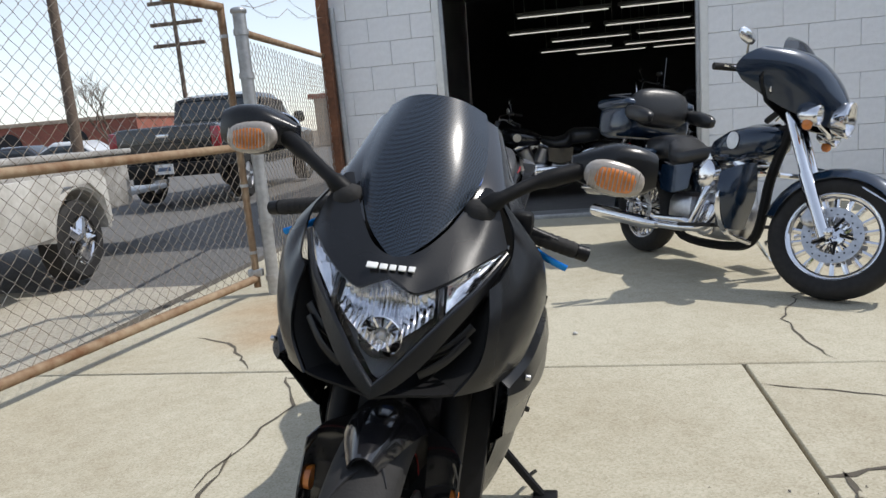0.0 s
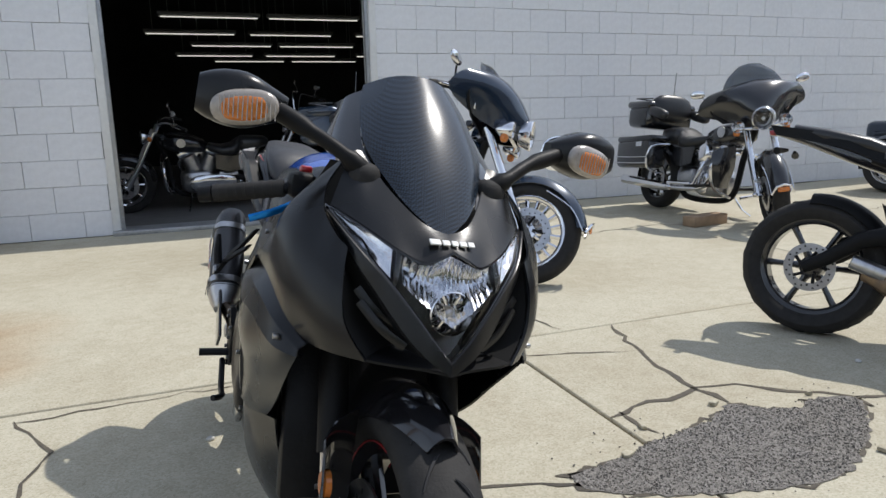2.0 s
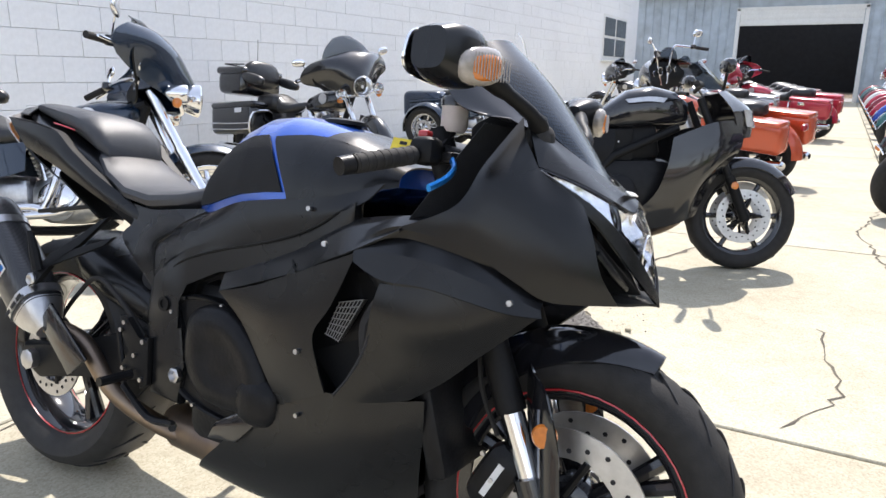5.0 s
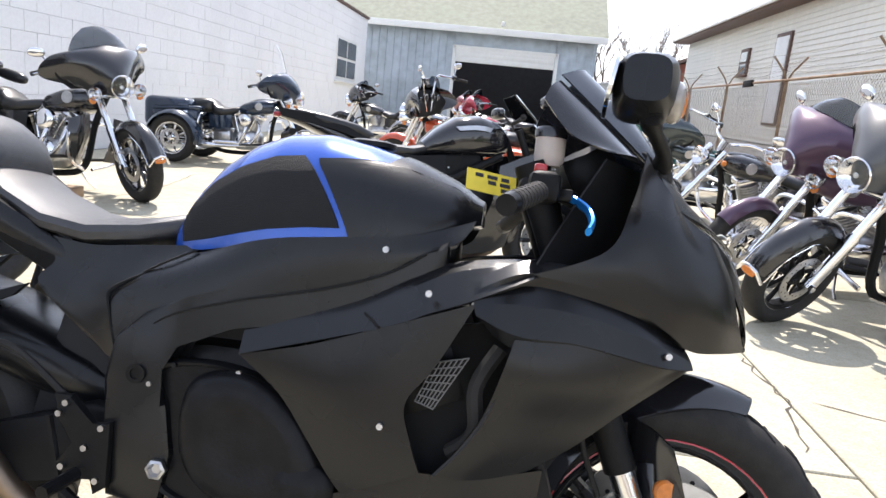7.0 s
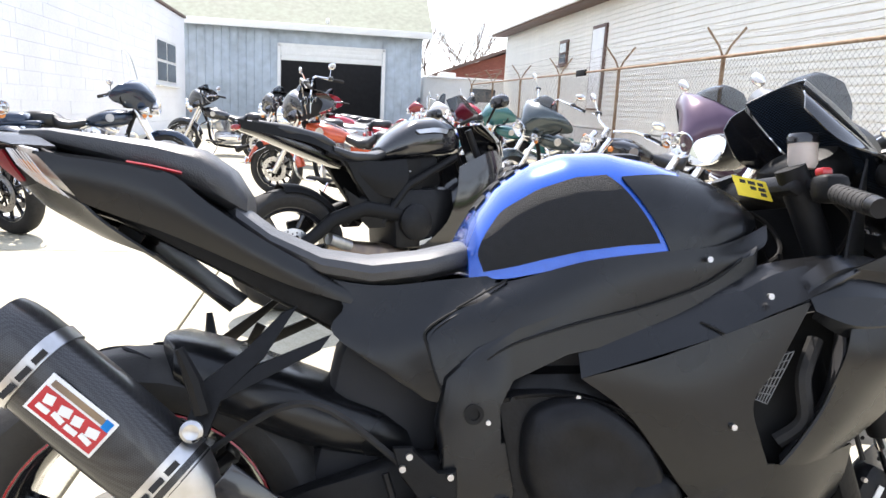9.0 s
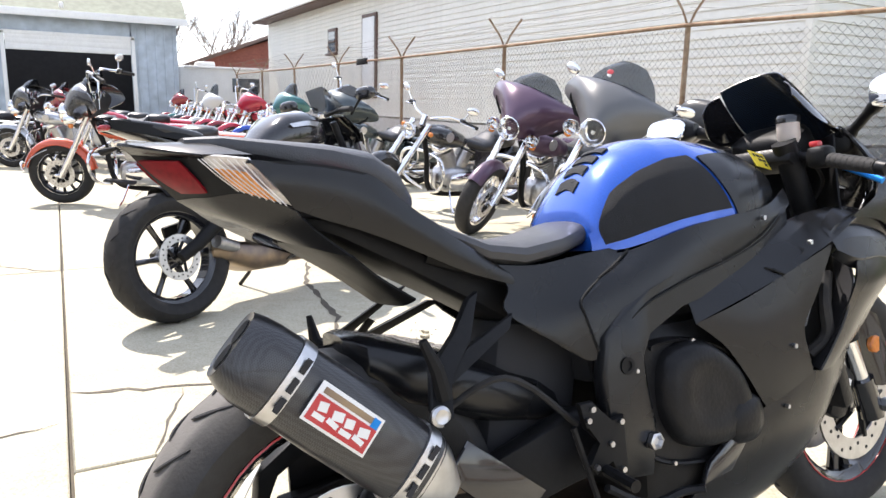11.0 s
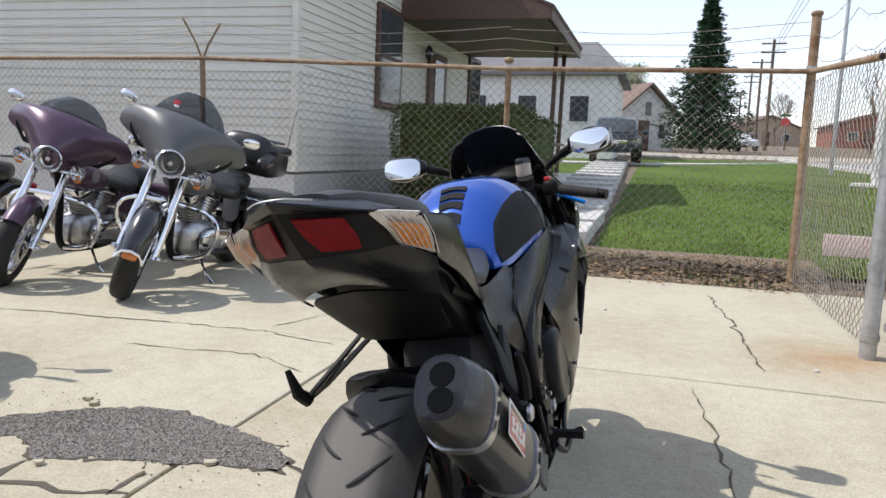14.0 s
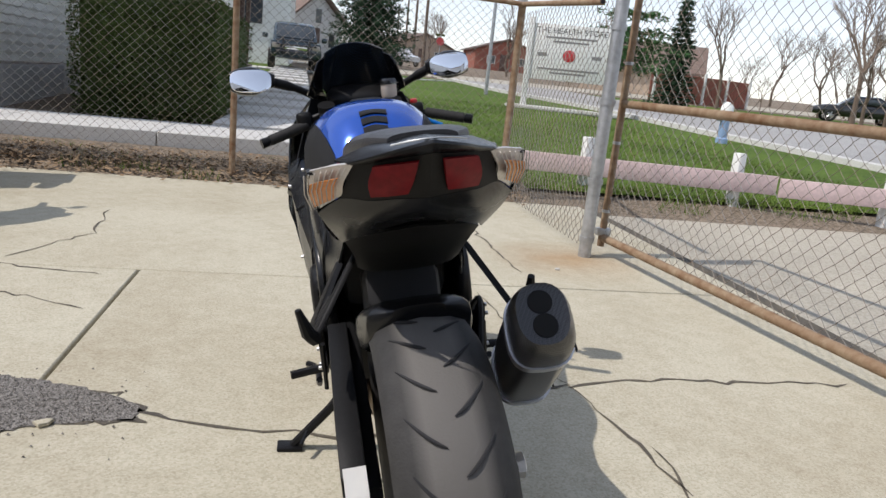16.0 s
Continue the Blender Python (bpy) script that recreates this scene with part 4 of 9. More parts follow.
part("wall_post", box((0.10, 0.12, 3.6), (-2.02, 5.28, 1.8), bevel=0.01), "deeprust", gb, "deeply rusted square post at the wall")
part("wall_post", tube([(-1.93, 5.33, 0), (-1.95, 5.33, 2.25)], 0.035, 10), "steel", gb)
barbed([(-1.70, 2.7, 1.98), (-1.85, 3.9, 2.05), (-2.02, 5.25, 2.3)], gb, 0.12, seed=61)
barbed([(-1.70, 2.7, 1.9), (-1.95, 4.1, 2.2), (-2.02, 5.25, 2.15)], gb, 0.05, seed=62)


def gate_leaf(hinge, end, label):
    """A gate leaf: pipe frame with a middle rail, and wire mesh."""
    t = thing("gate", label, "gate", group="yard gate leaves")
    a, b = Vector((*hinge, 0)), Vector((*end, 0))
    for p in (a, b):
        part("stile", tube([p + Vector((0, 0, 0.06)), p + Vector((0, 0, 1.9))], 0.024, 10), "rust", t)
    for z, m in ((0.12, "rust"), (1.0, "rust"), (1.88, "rust")):
        part("rail", tube([a + Vector((0, 0, z)), b + Vector((0, 0, z))], 0.026, 10), m, t, "rust-streaked ochre pipe rail")
    d = (b - a).normalized() * 0.02
    chain_link(a + d, b - d, 0.10, 1.88, t)
    for z in (0.3, 0.75, 1.25, 1.7):
        part("tie", lathe([(0.028, -0.01), (0.028, 0.01)], 8, (a.x, a.y, z), "z"), "steel", t)
    part("hinge", box((0.10, 0.05, 0.05), (a.x * 0.55 + hinge[0] * 0.45, a.y, 0.16), bevel=0.008), "steel", t)
    return t


gate_leaf((-1.76, -2.36), (-2.08, 0.25), "closed chain-link gate leaf with rusty ochre pipe frame")
gate_leaf((-1.80, 2.62), (-2.18, 0.35), "closed chain-link gate leaf with rusty pipe frame near the wall")

# low pink board rail on the lawn
rail_fence = thing("board_fence", "low faded pink board rail on short white posts", "fence")
for i in range(3):
    x, y = -2.73 - 1.54 * i, -5.15 + 0.41 * i
    part("post", box((0.10, 0.10, 0.62), (x, y - 0.05, 0.29), (0, 0, 15), bevel=0.01), "white", rail_fence)
for i in range(2):
    x, y = -3.32 - 2.66 * i, -4.97 + 0.70 * i
    part("board", box((2.72, 0.035, 0.20), (x, y + 0.02, 0.30 - 0.004 * i), (0, 0.3, -14.8), bevel=0.006), "pinkwood", rail_fence)


# ---- pavement: slabs, cracks, patch ----
pavement = thing("pavement", "old tan concrete yard slabs with joints and cracks", "pavement", kind="structure")
part("base", box((29.0, 9.9, 0.05), (12.0, 0.72, -0.052)), "crack", pavement)
lines_x = [-2.35, 0.965, 3.75, 6.7, 9.7, 12.7, 15.7, 18.7, 21.7, 24.7, 26.6]
lines_y = [-4.24, -1.52, 1.17, 5.40]
for i in range(len(lines_x) - 1):
    for j in range(len(lines_y) - 1):
        x0, x1, y0, y1 = lines_x[i], lines_x[i + 1], lines_y[j], lines_y[j + 1]
        if j != 1 and i == 0:
            continue
        if j != 1 and i == 1:
            x0 = lines_x[0]
        g = 0.006
        cx, cy = (x0 + x1) / 2, (y0 + y1) / 2
        ob = part("slab", box((x1 - x0 - 2 * g, y1 - y0 - 2 * g, 0.05), (0, 0, 0), bevel=0.006, seg=1), "concrete", pavement)
        ob.location = (cx, cy, -0.025 + rise(cx, cy))
        ob.rotation_euler = (0, -0.014 if cx > 8 else 0, 0)


def crack(points, w, seed):
    """A wandering break in the slab, filled with dirt; also drawn as painted shade on the patch rim."""
    r = random.Random(seed)
    run = []
    for a, b in zip(points, points[1:]):
        n = max(2, int(math.dist(a, b) / 0.06))
        for k in range(n):
            t = k / n
            run.append((a[0] + (b[0] - a[0]) * t + r.gauss(0, 0.011), a[1] + (b[1] - a[1]) * t + r.gauss(0, 0.011)))
    run.append(points[-1])
    verts, faces = [], []
    for i, p in enumerate(run):
        q = run[min(i + 1, len(run) - 1)]
        o = run[max(i - 1, 0)]
        d = Vector((q[0] - o[0], q[1] - o[1])).normalized()
        ww = w * r.uniform(0.25, 1.0) * (1 if 0 < i < len(run) - 1 else 0.2)
        verts += [(p[0] - d.y * ww, p[1] + d.x * ww, 0.0025), (p[0] + d.y * ww, p[1] - d.x * ww, 0.0025)]
        if i:
            k = 2 * i
            faces.append((k - 2, k - 1, k + 1, k))
    part("crack", faces_from(verts, faces), "crack", pavement)


CRACKS = [
    ([(-1.76, 1.72), (-1.5, 1.6), (-1.21, 1.2)], 0.009), ([(-0.91, 0.12), (-0.87, 0.45), (-0.83, 0.78), (-0.98, 1.1)], 0.008),
    ([(1.3, 1.2), (1.28, 1.75), (1.5, 2.2)], 0.006), ([(1.59, 1.15), (1.50, 0.92), (1.40, 0.36), (1.12, 0.30), (0.97, 0.265)], 0.014),
    ([(1.40, 0.36), (1.57, 0.32), (1.80, 0.11), (2.0, 0.0), (2.35, -0.05), (2.8, -0.10), (3.4, -0.3)], 0.019),
    ([(-0.98, 1.1), (-0.33, 1.114), (0.2, 1.16)], 0.006), ([(0.76, -0.06), (0.60, 0.0)], 0.03), ([(0.72, -0.09), (0.4, 0.02), (0.0, 0.1), (-0.5, -0.2), (-0.78, -0.3)], 0.010),
    ([(-0.78, -0.3), (-1.2, -0.37), (-2.0, -0.35)], 0.010), ([(-0.78, -0.3), (-0.74, -0.72), (-0.69, -1.4)], 0.008), ([(-0.88, 0.4), (-0.85, 0.05), (-0.78, -0.3)], 0.008),
    ([(-0.92, -3.8), (-1.02, -2.6), (-1.05, -1.8)], 0.010), ([(1.46, -2.85), (1.35, -2.2), (1.6, -1.62)], 0.006), ([(5.9, -1.45), (4.4, -1.2), (3.0, -1.4), (2.16, -1.47)], 0.010),
    ([(2.16, -1.47), (1.6, -1.52), (1.1, -1.4)], 0.008), ([(1.04, -0.93), (1.4, -1.1), (2.1, -1.0)], 0.006), ([(0.985, 0.94), (1.20, 0.87), (1.46, 0.80)], 0.005), ([(1.42, 0.36), (1.43, 0.20)], 0.022), ([(1.02, 0.28), (1.05, 0.10)], 0.018),
    ([(3.74, 1.2), (4.0, 1.5), (4.6, 1.6), (5.2, 2.2)], 0.008), ([(2.8, 3.4), (3.6, 3.5), (4.8, 3.0), (6.4, 3.3)], 0.008), ([(7.0, -0.5), (7.6, 0.4), (8.4, 0.2)], 0.01), ([(9.0, -1.2), (9.8, -0.2), (11, 0.5)], 0.01),
]
for k, (pts, w) in enumerate(CRACKS):
    crack(pts, w, k)

# the broken place filled with coarse asphalt
rim = [(0.64, -0.03), (0.75, 0.0), (0.91, 0.035), (0.98, 0.06), (1.11, 0.085), (1.30, 0.125), (1.41, 0.185), (1.50, 0.12), (1.63, 0.06), (1.71, 0.11), (1.87, 0.05), (1.80, -0.05), (1.66, -0.17), (1.50, -0.26), (1.38, -0.32), (1.20, -0.32), (0.98, -0.27), (0.78, -0.19), (0.66, -0.12)]
ragged = curve([(x, y, 0) for x, y in rim], 7, True)
rr = random.Random(3)
ragged = [(p.x + rr.gauss(0, 0.006), p.y + rr.gauss(0, 0.006)) for p in ragged]
# dark bands along the rim paint the shade of a sunken edge
for k in range(0, len(ragged), 14):
    crack([ragged[(k + q) % len(ragged)] for q in range(0, 11, 2)], 0.012, 120 + k)
bm = faces_from([(x, y, 0.0032) for x, y in ragged], [range(len(ragged))])
bmesh.ops.triangulate(bm, faces=bm.faces[:])
tagged(finish("asphalt_patch", bm, "patch", smooth=False), "ragged patch of coarse grey asphalt in the slab", "pavement", kind="structure")
verts, faces = [], []
for _ in range(9000):
    x, y = rr.uniform(0.60, 1.92), rr.uniform(-0.38, 0.22)
    inside = False
    for (xa, ya), (xb, yb) in zip(rim, rim[1:] + rim[:1]):
        if (ya > y) != (yb > y) and x < (xb - xa) * (y - ya) / (yb - ya) + xa:
            inside = not inside
    if not inside and rr.random() < 0.985:
        continue
    s, k, a = rr.uniform(0.0025, 0.006), len(verts), rr.uniform(0, 3)
    verts += [(x + s * math.cos(a + q * 2.1), y + s * math.sin(a + q * 2.1), 0.003) for q in range(3)] + [(x + rr.gauss(0, s / 3), y + rr.gauss(0, s / 3), 0.004 + s * 0.6)]
    faces += [(k, k + 1, k + 3), (k + 1, k + 2, k + 3), (k + 2, k, k + 3)]
me = bpy.data.meshes.new("loose_stones")
me.from_pydata(verts, [], faces)
me.materials.append(M["patch"])
tagged(new("loose_stones", me), "small loose stones on the asphalt patch", "stones", kind="stuff")


def chunk(at, pts, seed):
    """A broken piece of slab lying in the patch."""
    r = random.Random(seed)
    out = [(at[0] + x + r.gauss(0, 0.006), at[1] + y + r.gauss(0, 0.006)) for x, y in pts]
    part("broken_piece", plate(out, 0.001, 0.012 + 0.004 * r.random(), "z", bevel=0.004), "concrete", pavement)


for k, (x, y, sx) in enumerate(((1.60, -0.27, 0.022), (1.66, -0.30, 0.015), (0.86, 0.02, 0.02), (1.36, 0.20, 0.025), (1.02, 0.16, 0.018), (1.74, 0.14, 0.02))):
    r = random.Random(90 + k)
    chunk((x, y), [(sx * math.cos(a * 1.25) * r.uniform(0.5, 1.3), sx * math.sin(a * 1.25) * r.uniform(0.5, 1.2)) for a in range(5)], k)
for k, (x, y) in enumerate(((-0.33, 0.66), (-0.2, -2.9), (2.2, 0.3), (0.3, 1.6), (-1.3, -1.9))):
    tagged(finish("pebble", blob((x, y, 0.006), (0.03, 0.022, 0.016), (0, 0, k * 40), 2.2, 8), "walk"), "small pale pebble on the concrete", "stone", "loose pebbles")


# ---- motorcycle pieces ----
def wheel(parent, at, R, W, rim_r, rim="gloss", spokes=5, style="cast", disc=0.15, disc_side=(-1, 1), name="wheel", grooves=0, pinstripe=None, whitewall=False, turn=0.0, tread="rubber"):
    """A wheel that stands in the y-z plane; its pieces hang under the tyre."""
    x, y, z = at
    w = W / 2
    prof = [(rim_r, -w * 0.62), (rim_r + (R - rim_r) * 0.25, -w * 0.92), (rim_r + (R - rim_r) * 0.55, -w), (R - (R - rim_r) * 0.22, -w * 0.86), (R - (R - rim_r) * 0.07, -w * 0.55), (R, 0)]
    prof += [(r, -a) for r, a in reversed(prof[:-1])]
    tyre = part(name, lathe(prof, 48, at, "x", True), tread, parent, "black rubber tyre")
    part("rim", lathe([(rim_r + 0.008, -w * 0.66), (rim_r - 0.004, -w * 0.64), (rim_r - 0.022, -w * 0.4), (rim_r - 0.022, w * 0.4), (rim_r - 0.004, w * 0.64), (rim_r + 0.008, w * 0.66), (rim_r, 0)], 40, at, "x", True), rim, tyre)
    if pinstripe:
        for s in (-1, 1):
            part("rim_stripe", lathe([(rim_r + 0.001, s * (w * 0.67)), (rim_r - 0.002, s * (w * 0.68)), (rim_r - 0.002, s * w * 0.65)], 40, at, "x", True), pinstripe, tyre)
    hub = part("hub", lathe([(0.03, -w * 0.7), (0.05, -w * 0.6), (0.055, -w * 0.2), (0.055, w * 0.2), (0.05, w * 0.6), (0.03, w * 0.7)], 20, at, "x"), "chrome" if style == "wire" else rim, tyre)
    C = Vector(at)
    if style == "wire":
        bm = bmesh.new()
        n = 40
        for k in range(n):
            a = k * math.tau / n
            b = a + (0.5 if k % 2 else -0.5)
            s = -1 if (k // 2) % 2 else 1
            tube([C + Vector((s * w * 0.5, 0.045 * math.cos(b), 0.045 * math.sin(b))), C + Vector((s * w * 0.1, (rim_r - 0.02) * math.cos(a), (rim_r - 0.02) * math.sin(a)))], 0.0022, 4, bm=bm)
        tagged(part("laced_spoke", bm, "chrome", tyre, "thin laced chrome spokes"), kind="stuff")
    else:
        for k in range(spokes):
            a = turn + k * math.tau / spokes
            for off in ((-0.12, 0.12) if style == "split" else (0,)):
                p0 = C + Vector((0, 0.04 * math.cos(a), 0.04 * math.sin(a)))
                p1 = C + Vector((0, 0.5 * rim_r * math.cos(a + off * 0.5), 0.5 * rim_r * math.sin(a + off * 0.5)))
                p2 = C + Vector((0, (rim_r - 0.015) * math.cos(a + off), (rim_r - 0.015) * math.sin(a + off)))
                part("spoke", tube([p0, p1, p2], [0.022, 0.013, 0.016], 8), rim, tyre)
    for s in disc_side:
        dx = x + s * w * 0.95
        d = part("brake_disc", lathe([(disc, dx - x - 0.0025), (disc, dx - x + 0.0025), (disc * 0.66, dx - x + 0.0025), (disc * 0.66, dx - x - 0.0025)], 36, at, "x", True), "alu", tyre, "drilled steel brake disc")
        bm = bmesh.new()
        for k in range(24):
            a, rr = k * math.tau / 24, disc * (0.75 + 0.07 * (k % 3))
            lathe([(0.005, -0.0034), (0.005, 0.0034)], 6, (dx, y + rr * math.cos(a), z + rr * math.sin(a)), "x", bm=bm)
        tagged(part("disc_hole", bm, "dark", d), kind="stuff")
        for k in range(5):
            a = k * math.tau / 5 + 0.3
            part("disc_carrier", tube([(dx, y + 0.035 * math.cos(a), z + 0.035 * math.sin(a)), (dx, y + disc * 0.7 * math.cos(a + 0.35), z + disc * 0.7 * math.sin(a + 0.35))], 0.008, 6), "darkalu", d)
    if grooves:
        bm = bmesh.new()
        for k in range(grooves):
            a0 = k * math.tau / grooves
            for s in (-1, 1):
                run = []
                for q in range(7):
                    u = 0.12 + 0.68 * q / 6
                    a = a0 + (0.5 * math.tau / grooves if s > 0 else 0) + 0.22 * u * u + 0.05 * q / 6
                    rr = R - (R - rim_r) * 0.22 * u**2.2 + 0.0006
                    run.append((x + s * w * 0.86 * u, y + rr * math.cos(a), z + rr * math.sin(a)))
                tube(run, [0.001, 0.0028, 0.0034, 0.0034, 0.003, 0.0025, 0.001], 5, bm=bm)
        tagged(part("tread_groove", bm, "dark", tyre), kind="stuff")
    return tyre


def bolt(parent, at, axis="x", r=0.0068, material="alu"):
    r *= 0.74
    return part("bolt", lathe([(r, -0.004), (r, 0.003), (r * 0.7, 0.005), (r * 0.4, 0.005), (r * 0.35, 0.002)], 10, at, axis), material, parent)


def side_patch(name, rows, material, parent, both=True, label="", **kw):
    """A body panel on the right side and its mirror image on the left; rows of half-width, along, up."""
    pts = [[(-a, y, z) for a, y, z in r] for r in rows]
    part(name, patch(pts, **kw), material, parent, label, angle=20)
    if both:
        part(name, patch(pts, mirror=True, **kw), material, parent, label, angle=20)


def arc_fender(R, w, a0, a1, at, n=14, droop=0.35, thick=0.004, bm=None):
    """A mudguard over a wheel, between two angles (0 is back, 90 up)."""
    rings = []
    x, y, z = at
    for k in range(n + 1):
        a = radians(a0 + (a1 - a0) * k / n)
        ring_o, ring_i = [], []
        for q in range(9):
            u = -1 + 2 * q / 8
            rr = R - droop * R * 0.28 * abs(u) ** 2.6
            ring_o.append(Vector((x + u * w / 2, y + rr * math.cos(a), z + rr * math.sin(a))))
            rr -= thick
            ring_i.append(Vector((x + u * (w / 2 - thick), y + rr * math.cos(a), z + rr * math.sin(a))))
        rings.append(ring_o + ring_i[::-1])
    return loft(rings, True, True, bm)


def ring_at(c, d, a, b, n=20, p=2.6, up=(0, 0, 1)):
    """A rounded-box ring round a point, square to a direction; a and b are its half sizes."""
    d = Vector(d).normalized()
    s = d.cross(Vector(up)).normalized()
    u = s.cross(d)
    out = []
    for k in range(n):
        t = k * math.tau / n
        cs, sn = math.cos(t), math.sin(t)
        out.append(Vector(c) + s * a * math.copysign(abs(cs) ** (2 / p), cs) + u * b * math.copysign(abs(sn) ** (2 / p), sn))
    return out


M["tail_red"] = mat("tail_lens_red", (0.15, 0.006, 0.010), 0.38, var=0.3, scale=90)
M["tail_red"].node_tree.nodes["Principled BSDF"].inputs["Specular IOR Level"].default_value = 0.12
M["siglow"] = mat("amber_behind_lens", (0.56, 0.20, 0.045), 0.25, var=0.3, scale=120, coat=0.5)
M["lampbowl"] = mat("dark_lamp_housing", (0.03, 0.031, 0.034), 0.2, var=0.2, coat=0.4)
M["reflector"] = mat("headlamp_reflector", (0.72, 0.73, 0.76), 0.10, 1.0, var=0.12, scale=120, big=40, bump=0.12, bscale=70)


# a rear tyre scuffed grey along the middle of its tread
M["worn_rubber"] = mat("scuffed_tyre_rubber", (0.026, 0.025, 0.024), 0.72, var=0.25, scale=40, big=5, bump=0.12, bscale=200)
tree = M["worn_rubber"].node_tree
src = tree.nodes["Principled BSDF"].inputs["Base Color"].links[0].from_socket
tc, sep, ab, rng, mx = (tree.nodes.new(k) for k in ("ShaderNodeTexCoord", "ShaderNodeSeparateXYZ", "ShaderNodeMath", "ShaderNodeMapRange", "ShaderNodeMix"))
ab.operation, mx.data_type = "ABSOLUTE", "RGBA"
tree.links.new(tc.outputs["Object"], sep.inputs[0])
tree.links.new(sep.outputs["X"], ab.inputs[0])
tree.links.new(ab.outputs[0], rng.inputs["Value"])
rng.inputs["From Min"].default_value, rng.inputs["From Max"].default_value = 0.062, 0.036
mx.inputs["B"].default_value = (0.115, 0.108, 0.100, 1)
tree.links.new(rng.outputs[0], mx.inputs["Factor"])
tree.links.new(src, mx.inputs["A"])
tree.links.new(mx.outputs["Result"], tree.nodes["Principled BSDF"].inputs["Base Color"])

# ---- the black and blue sport motorcycle ----
sport = thing("sport_motorcycle", "matte black sport motorcycle with blue tank on its side stand", "motorcycle", pose(-0.137, 0.06, 0, 0, 10.5, 0.4))
B = sport

wheel(B, (0, -0.685, 0.300), 0.300, 0.122, 0.218, "gloss", 3, "split", 0.155, (-1, 1), "front_wheel", 22, "redpaint", turn=0.5)
wheel(B, (0, 0.720, 0.313), 0.315, 0.192, 0.218, "gloss", 3, "split", 0.11, (-1,), "rear_wheel", 22, "redpaint", turn=0.2, tread="worn_rubber")

# front end
for s in (-1, 1):
    fork = part("fork_leg", tube([(s * 0.105, -0.675, 0.27), (s * 0.105, -0.634, 0.37)], 0.030, 14), "gloss", B)
    part("fork_tube", tube([(s * 0.105, -0.636, 0.365), (s * 0.105, -0.580, 0.495)], 0.0215, 14), "chrome", fork, "polished fork tube")
    part("fork_upper", tube([(s * 0.105, -0.588, 0.475), (s * 0.105, -0.385, 0.955)], 0.027, 14), "plastic", fork)
    part("axle_nut", lathe([(0.018, -0.01), (0.018, 0.01)], 6, (s * 0.14, -0.685, 0.30), "x"), "alu", fork)
    cal = part("brake_caliper", blob((s * 0.085, -0.565, 0.345), (0.05, 0.075, 0.13), (28, 0, 0), 4), "darkalu", B, "black brake caliper")
    for k in range(3):
        bolt(cal, (s * 0.112, -0.585 + 0.02 * k, 0.30 + 0.045 * k), r=0.006)
    part("caliper_mark", box((0.002, 0.012, 0.07), (s * 0.1115, -0.566, 0.345), (28, 0, 0)), "white", cal, "short pale bar of lettering")
    part("reflector", lathe([(0.022, -0.006), (0.022, 0.004), (0.018, 0.008), (0.001, 0.008)] if s > 0 else [(0.022, 0.006), (0.022, -0.004), (0.018, -0.008), (0.001, -0.008)], 20, (s * 0.130, -0.660, 0.455), "x"), "amber", B, "round amber reflector")
    part("brake_hose", tube(curve([(s * 0.09, -0.56, 0.42), (s * 0.10, -0.52, 0.52), (s * 0.07, -0.5, 0.66), (s * 0.05, -0.48, 0.8)], 5), 0.005, 6), "rubber", B)
rings = []
for k in range(21):
    f = k / 20
    a = radians(30 + 84 * f)
    half = 0.068 * (1 - 0.62 * max(0, (f - 0.62) / 0.38) ** 1.6)
    outer, inner = [], []
    for q in range(11):
        u = -1 + q / 5
        rr = 0.329 - (0.105 - 0.075 * f) * abs(u) ** 2.4
        outer.append(Vector((u * half, -0.685 + rr * math.cos(a), 0.30 + rr * math.sin(a))))
        inner.append(Vector((u * (half - 0.004), -0.685 + (rr - 0.005) * math.cos(a), 0.30 + (rr - 0.005) * math.sin(a))))
    rings.append(outer + inner[::-1])
part("front_fender", loft(rings), "gloss", B, "gloss black pointed front mudguard")
for s in (-1, 1):
    part("fork_shroud", patch([[(s * 0.070, -0.600, 0.56), (s * 0.112, -0.630, 0.55), (s * 0.138, -0.660, 0.53)], [(s * 0.074, -0.610, 0.47), (s * 0.128, -0.655, 0.45), (s * 0.139, -0.690, 0.44)], [(s * 0.080, -0.640, 0.36), (s * 0.136, -0.672, 0.35), (s * 0.138, -0.700, 0.36)]], thick=0.004), "gloss", B)
part("triple_clamp", box((0.26, 0.07, 0.04), (0, -0.405, 0.915), (24, 0, 0), bevel=0.012), "darkalu", B)
part("lower_clamp", box((0.26, 0.07, 0.05), (0, -0.50, 0.70), (24, 0, 0), bevel=0.012), "darkalu", B)
tag = part("tag", box((0.042, 0.088, 0.0015)), "yellow", B, "yellow paper tag with dark writing")
tag.matrix_basis = pose(-0.085, -0.325, 0.918, 12, -62, 6)
for k in range(3):
    for q in range(3 - k):
        part("writing", box((0.007, 0.014 + 0.004 * ((k + q) % 2), 0.001), (0.011 - 0.011 * k, -0.024 + 0.023 * q, 0.0012)), "dark", tag)

# fairing nose; half-curves run from the middle line outwards
LAMP_TOP = [(0.0, -0.736, 0.861), (0.024, -0.742, 0.850), (0.048, -0.740, 0.841), (0.088, -0.714, 0.857), (0.127, -0.670, 0.879), (0.166, -0.612, 0.899)]
LAMP_MID = [(0.0, -0.772, 0.785), (0.026, -0.767, 0.794), (0.053, -0.756, 0.805), (0.090, -0.730, 0.831), (0.129, -0.688, 0.863), (0.168, -0.615, 0.897)]
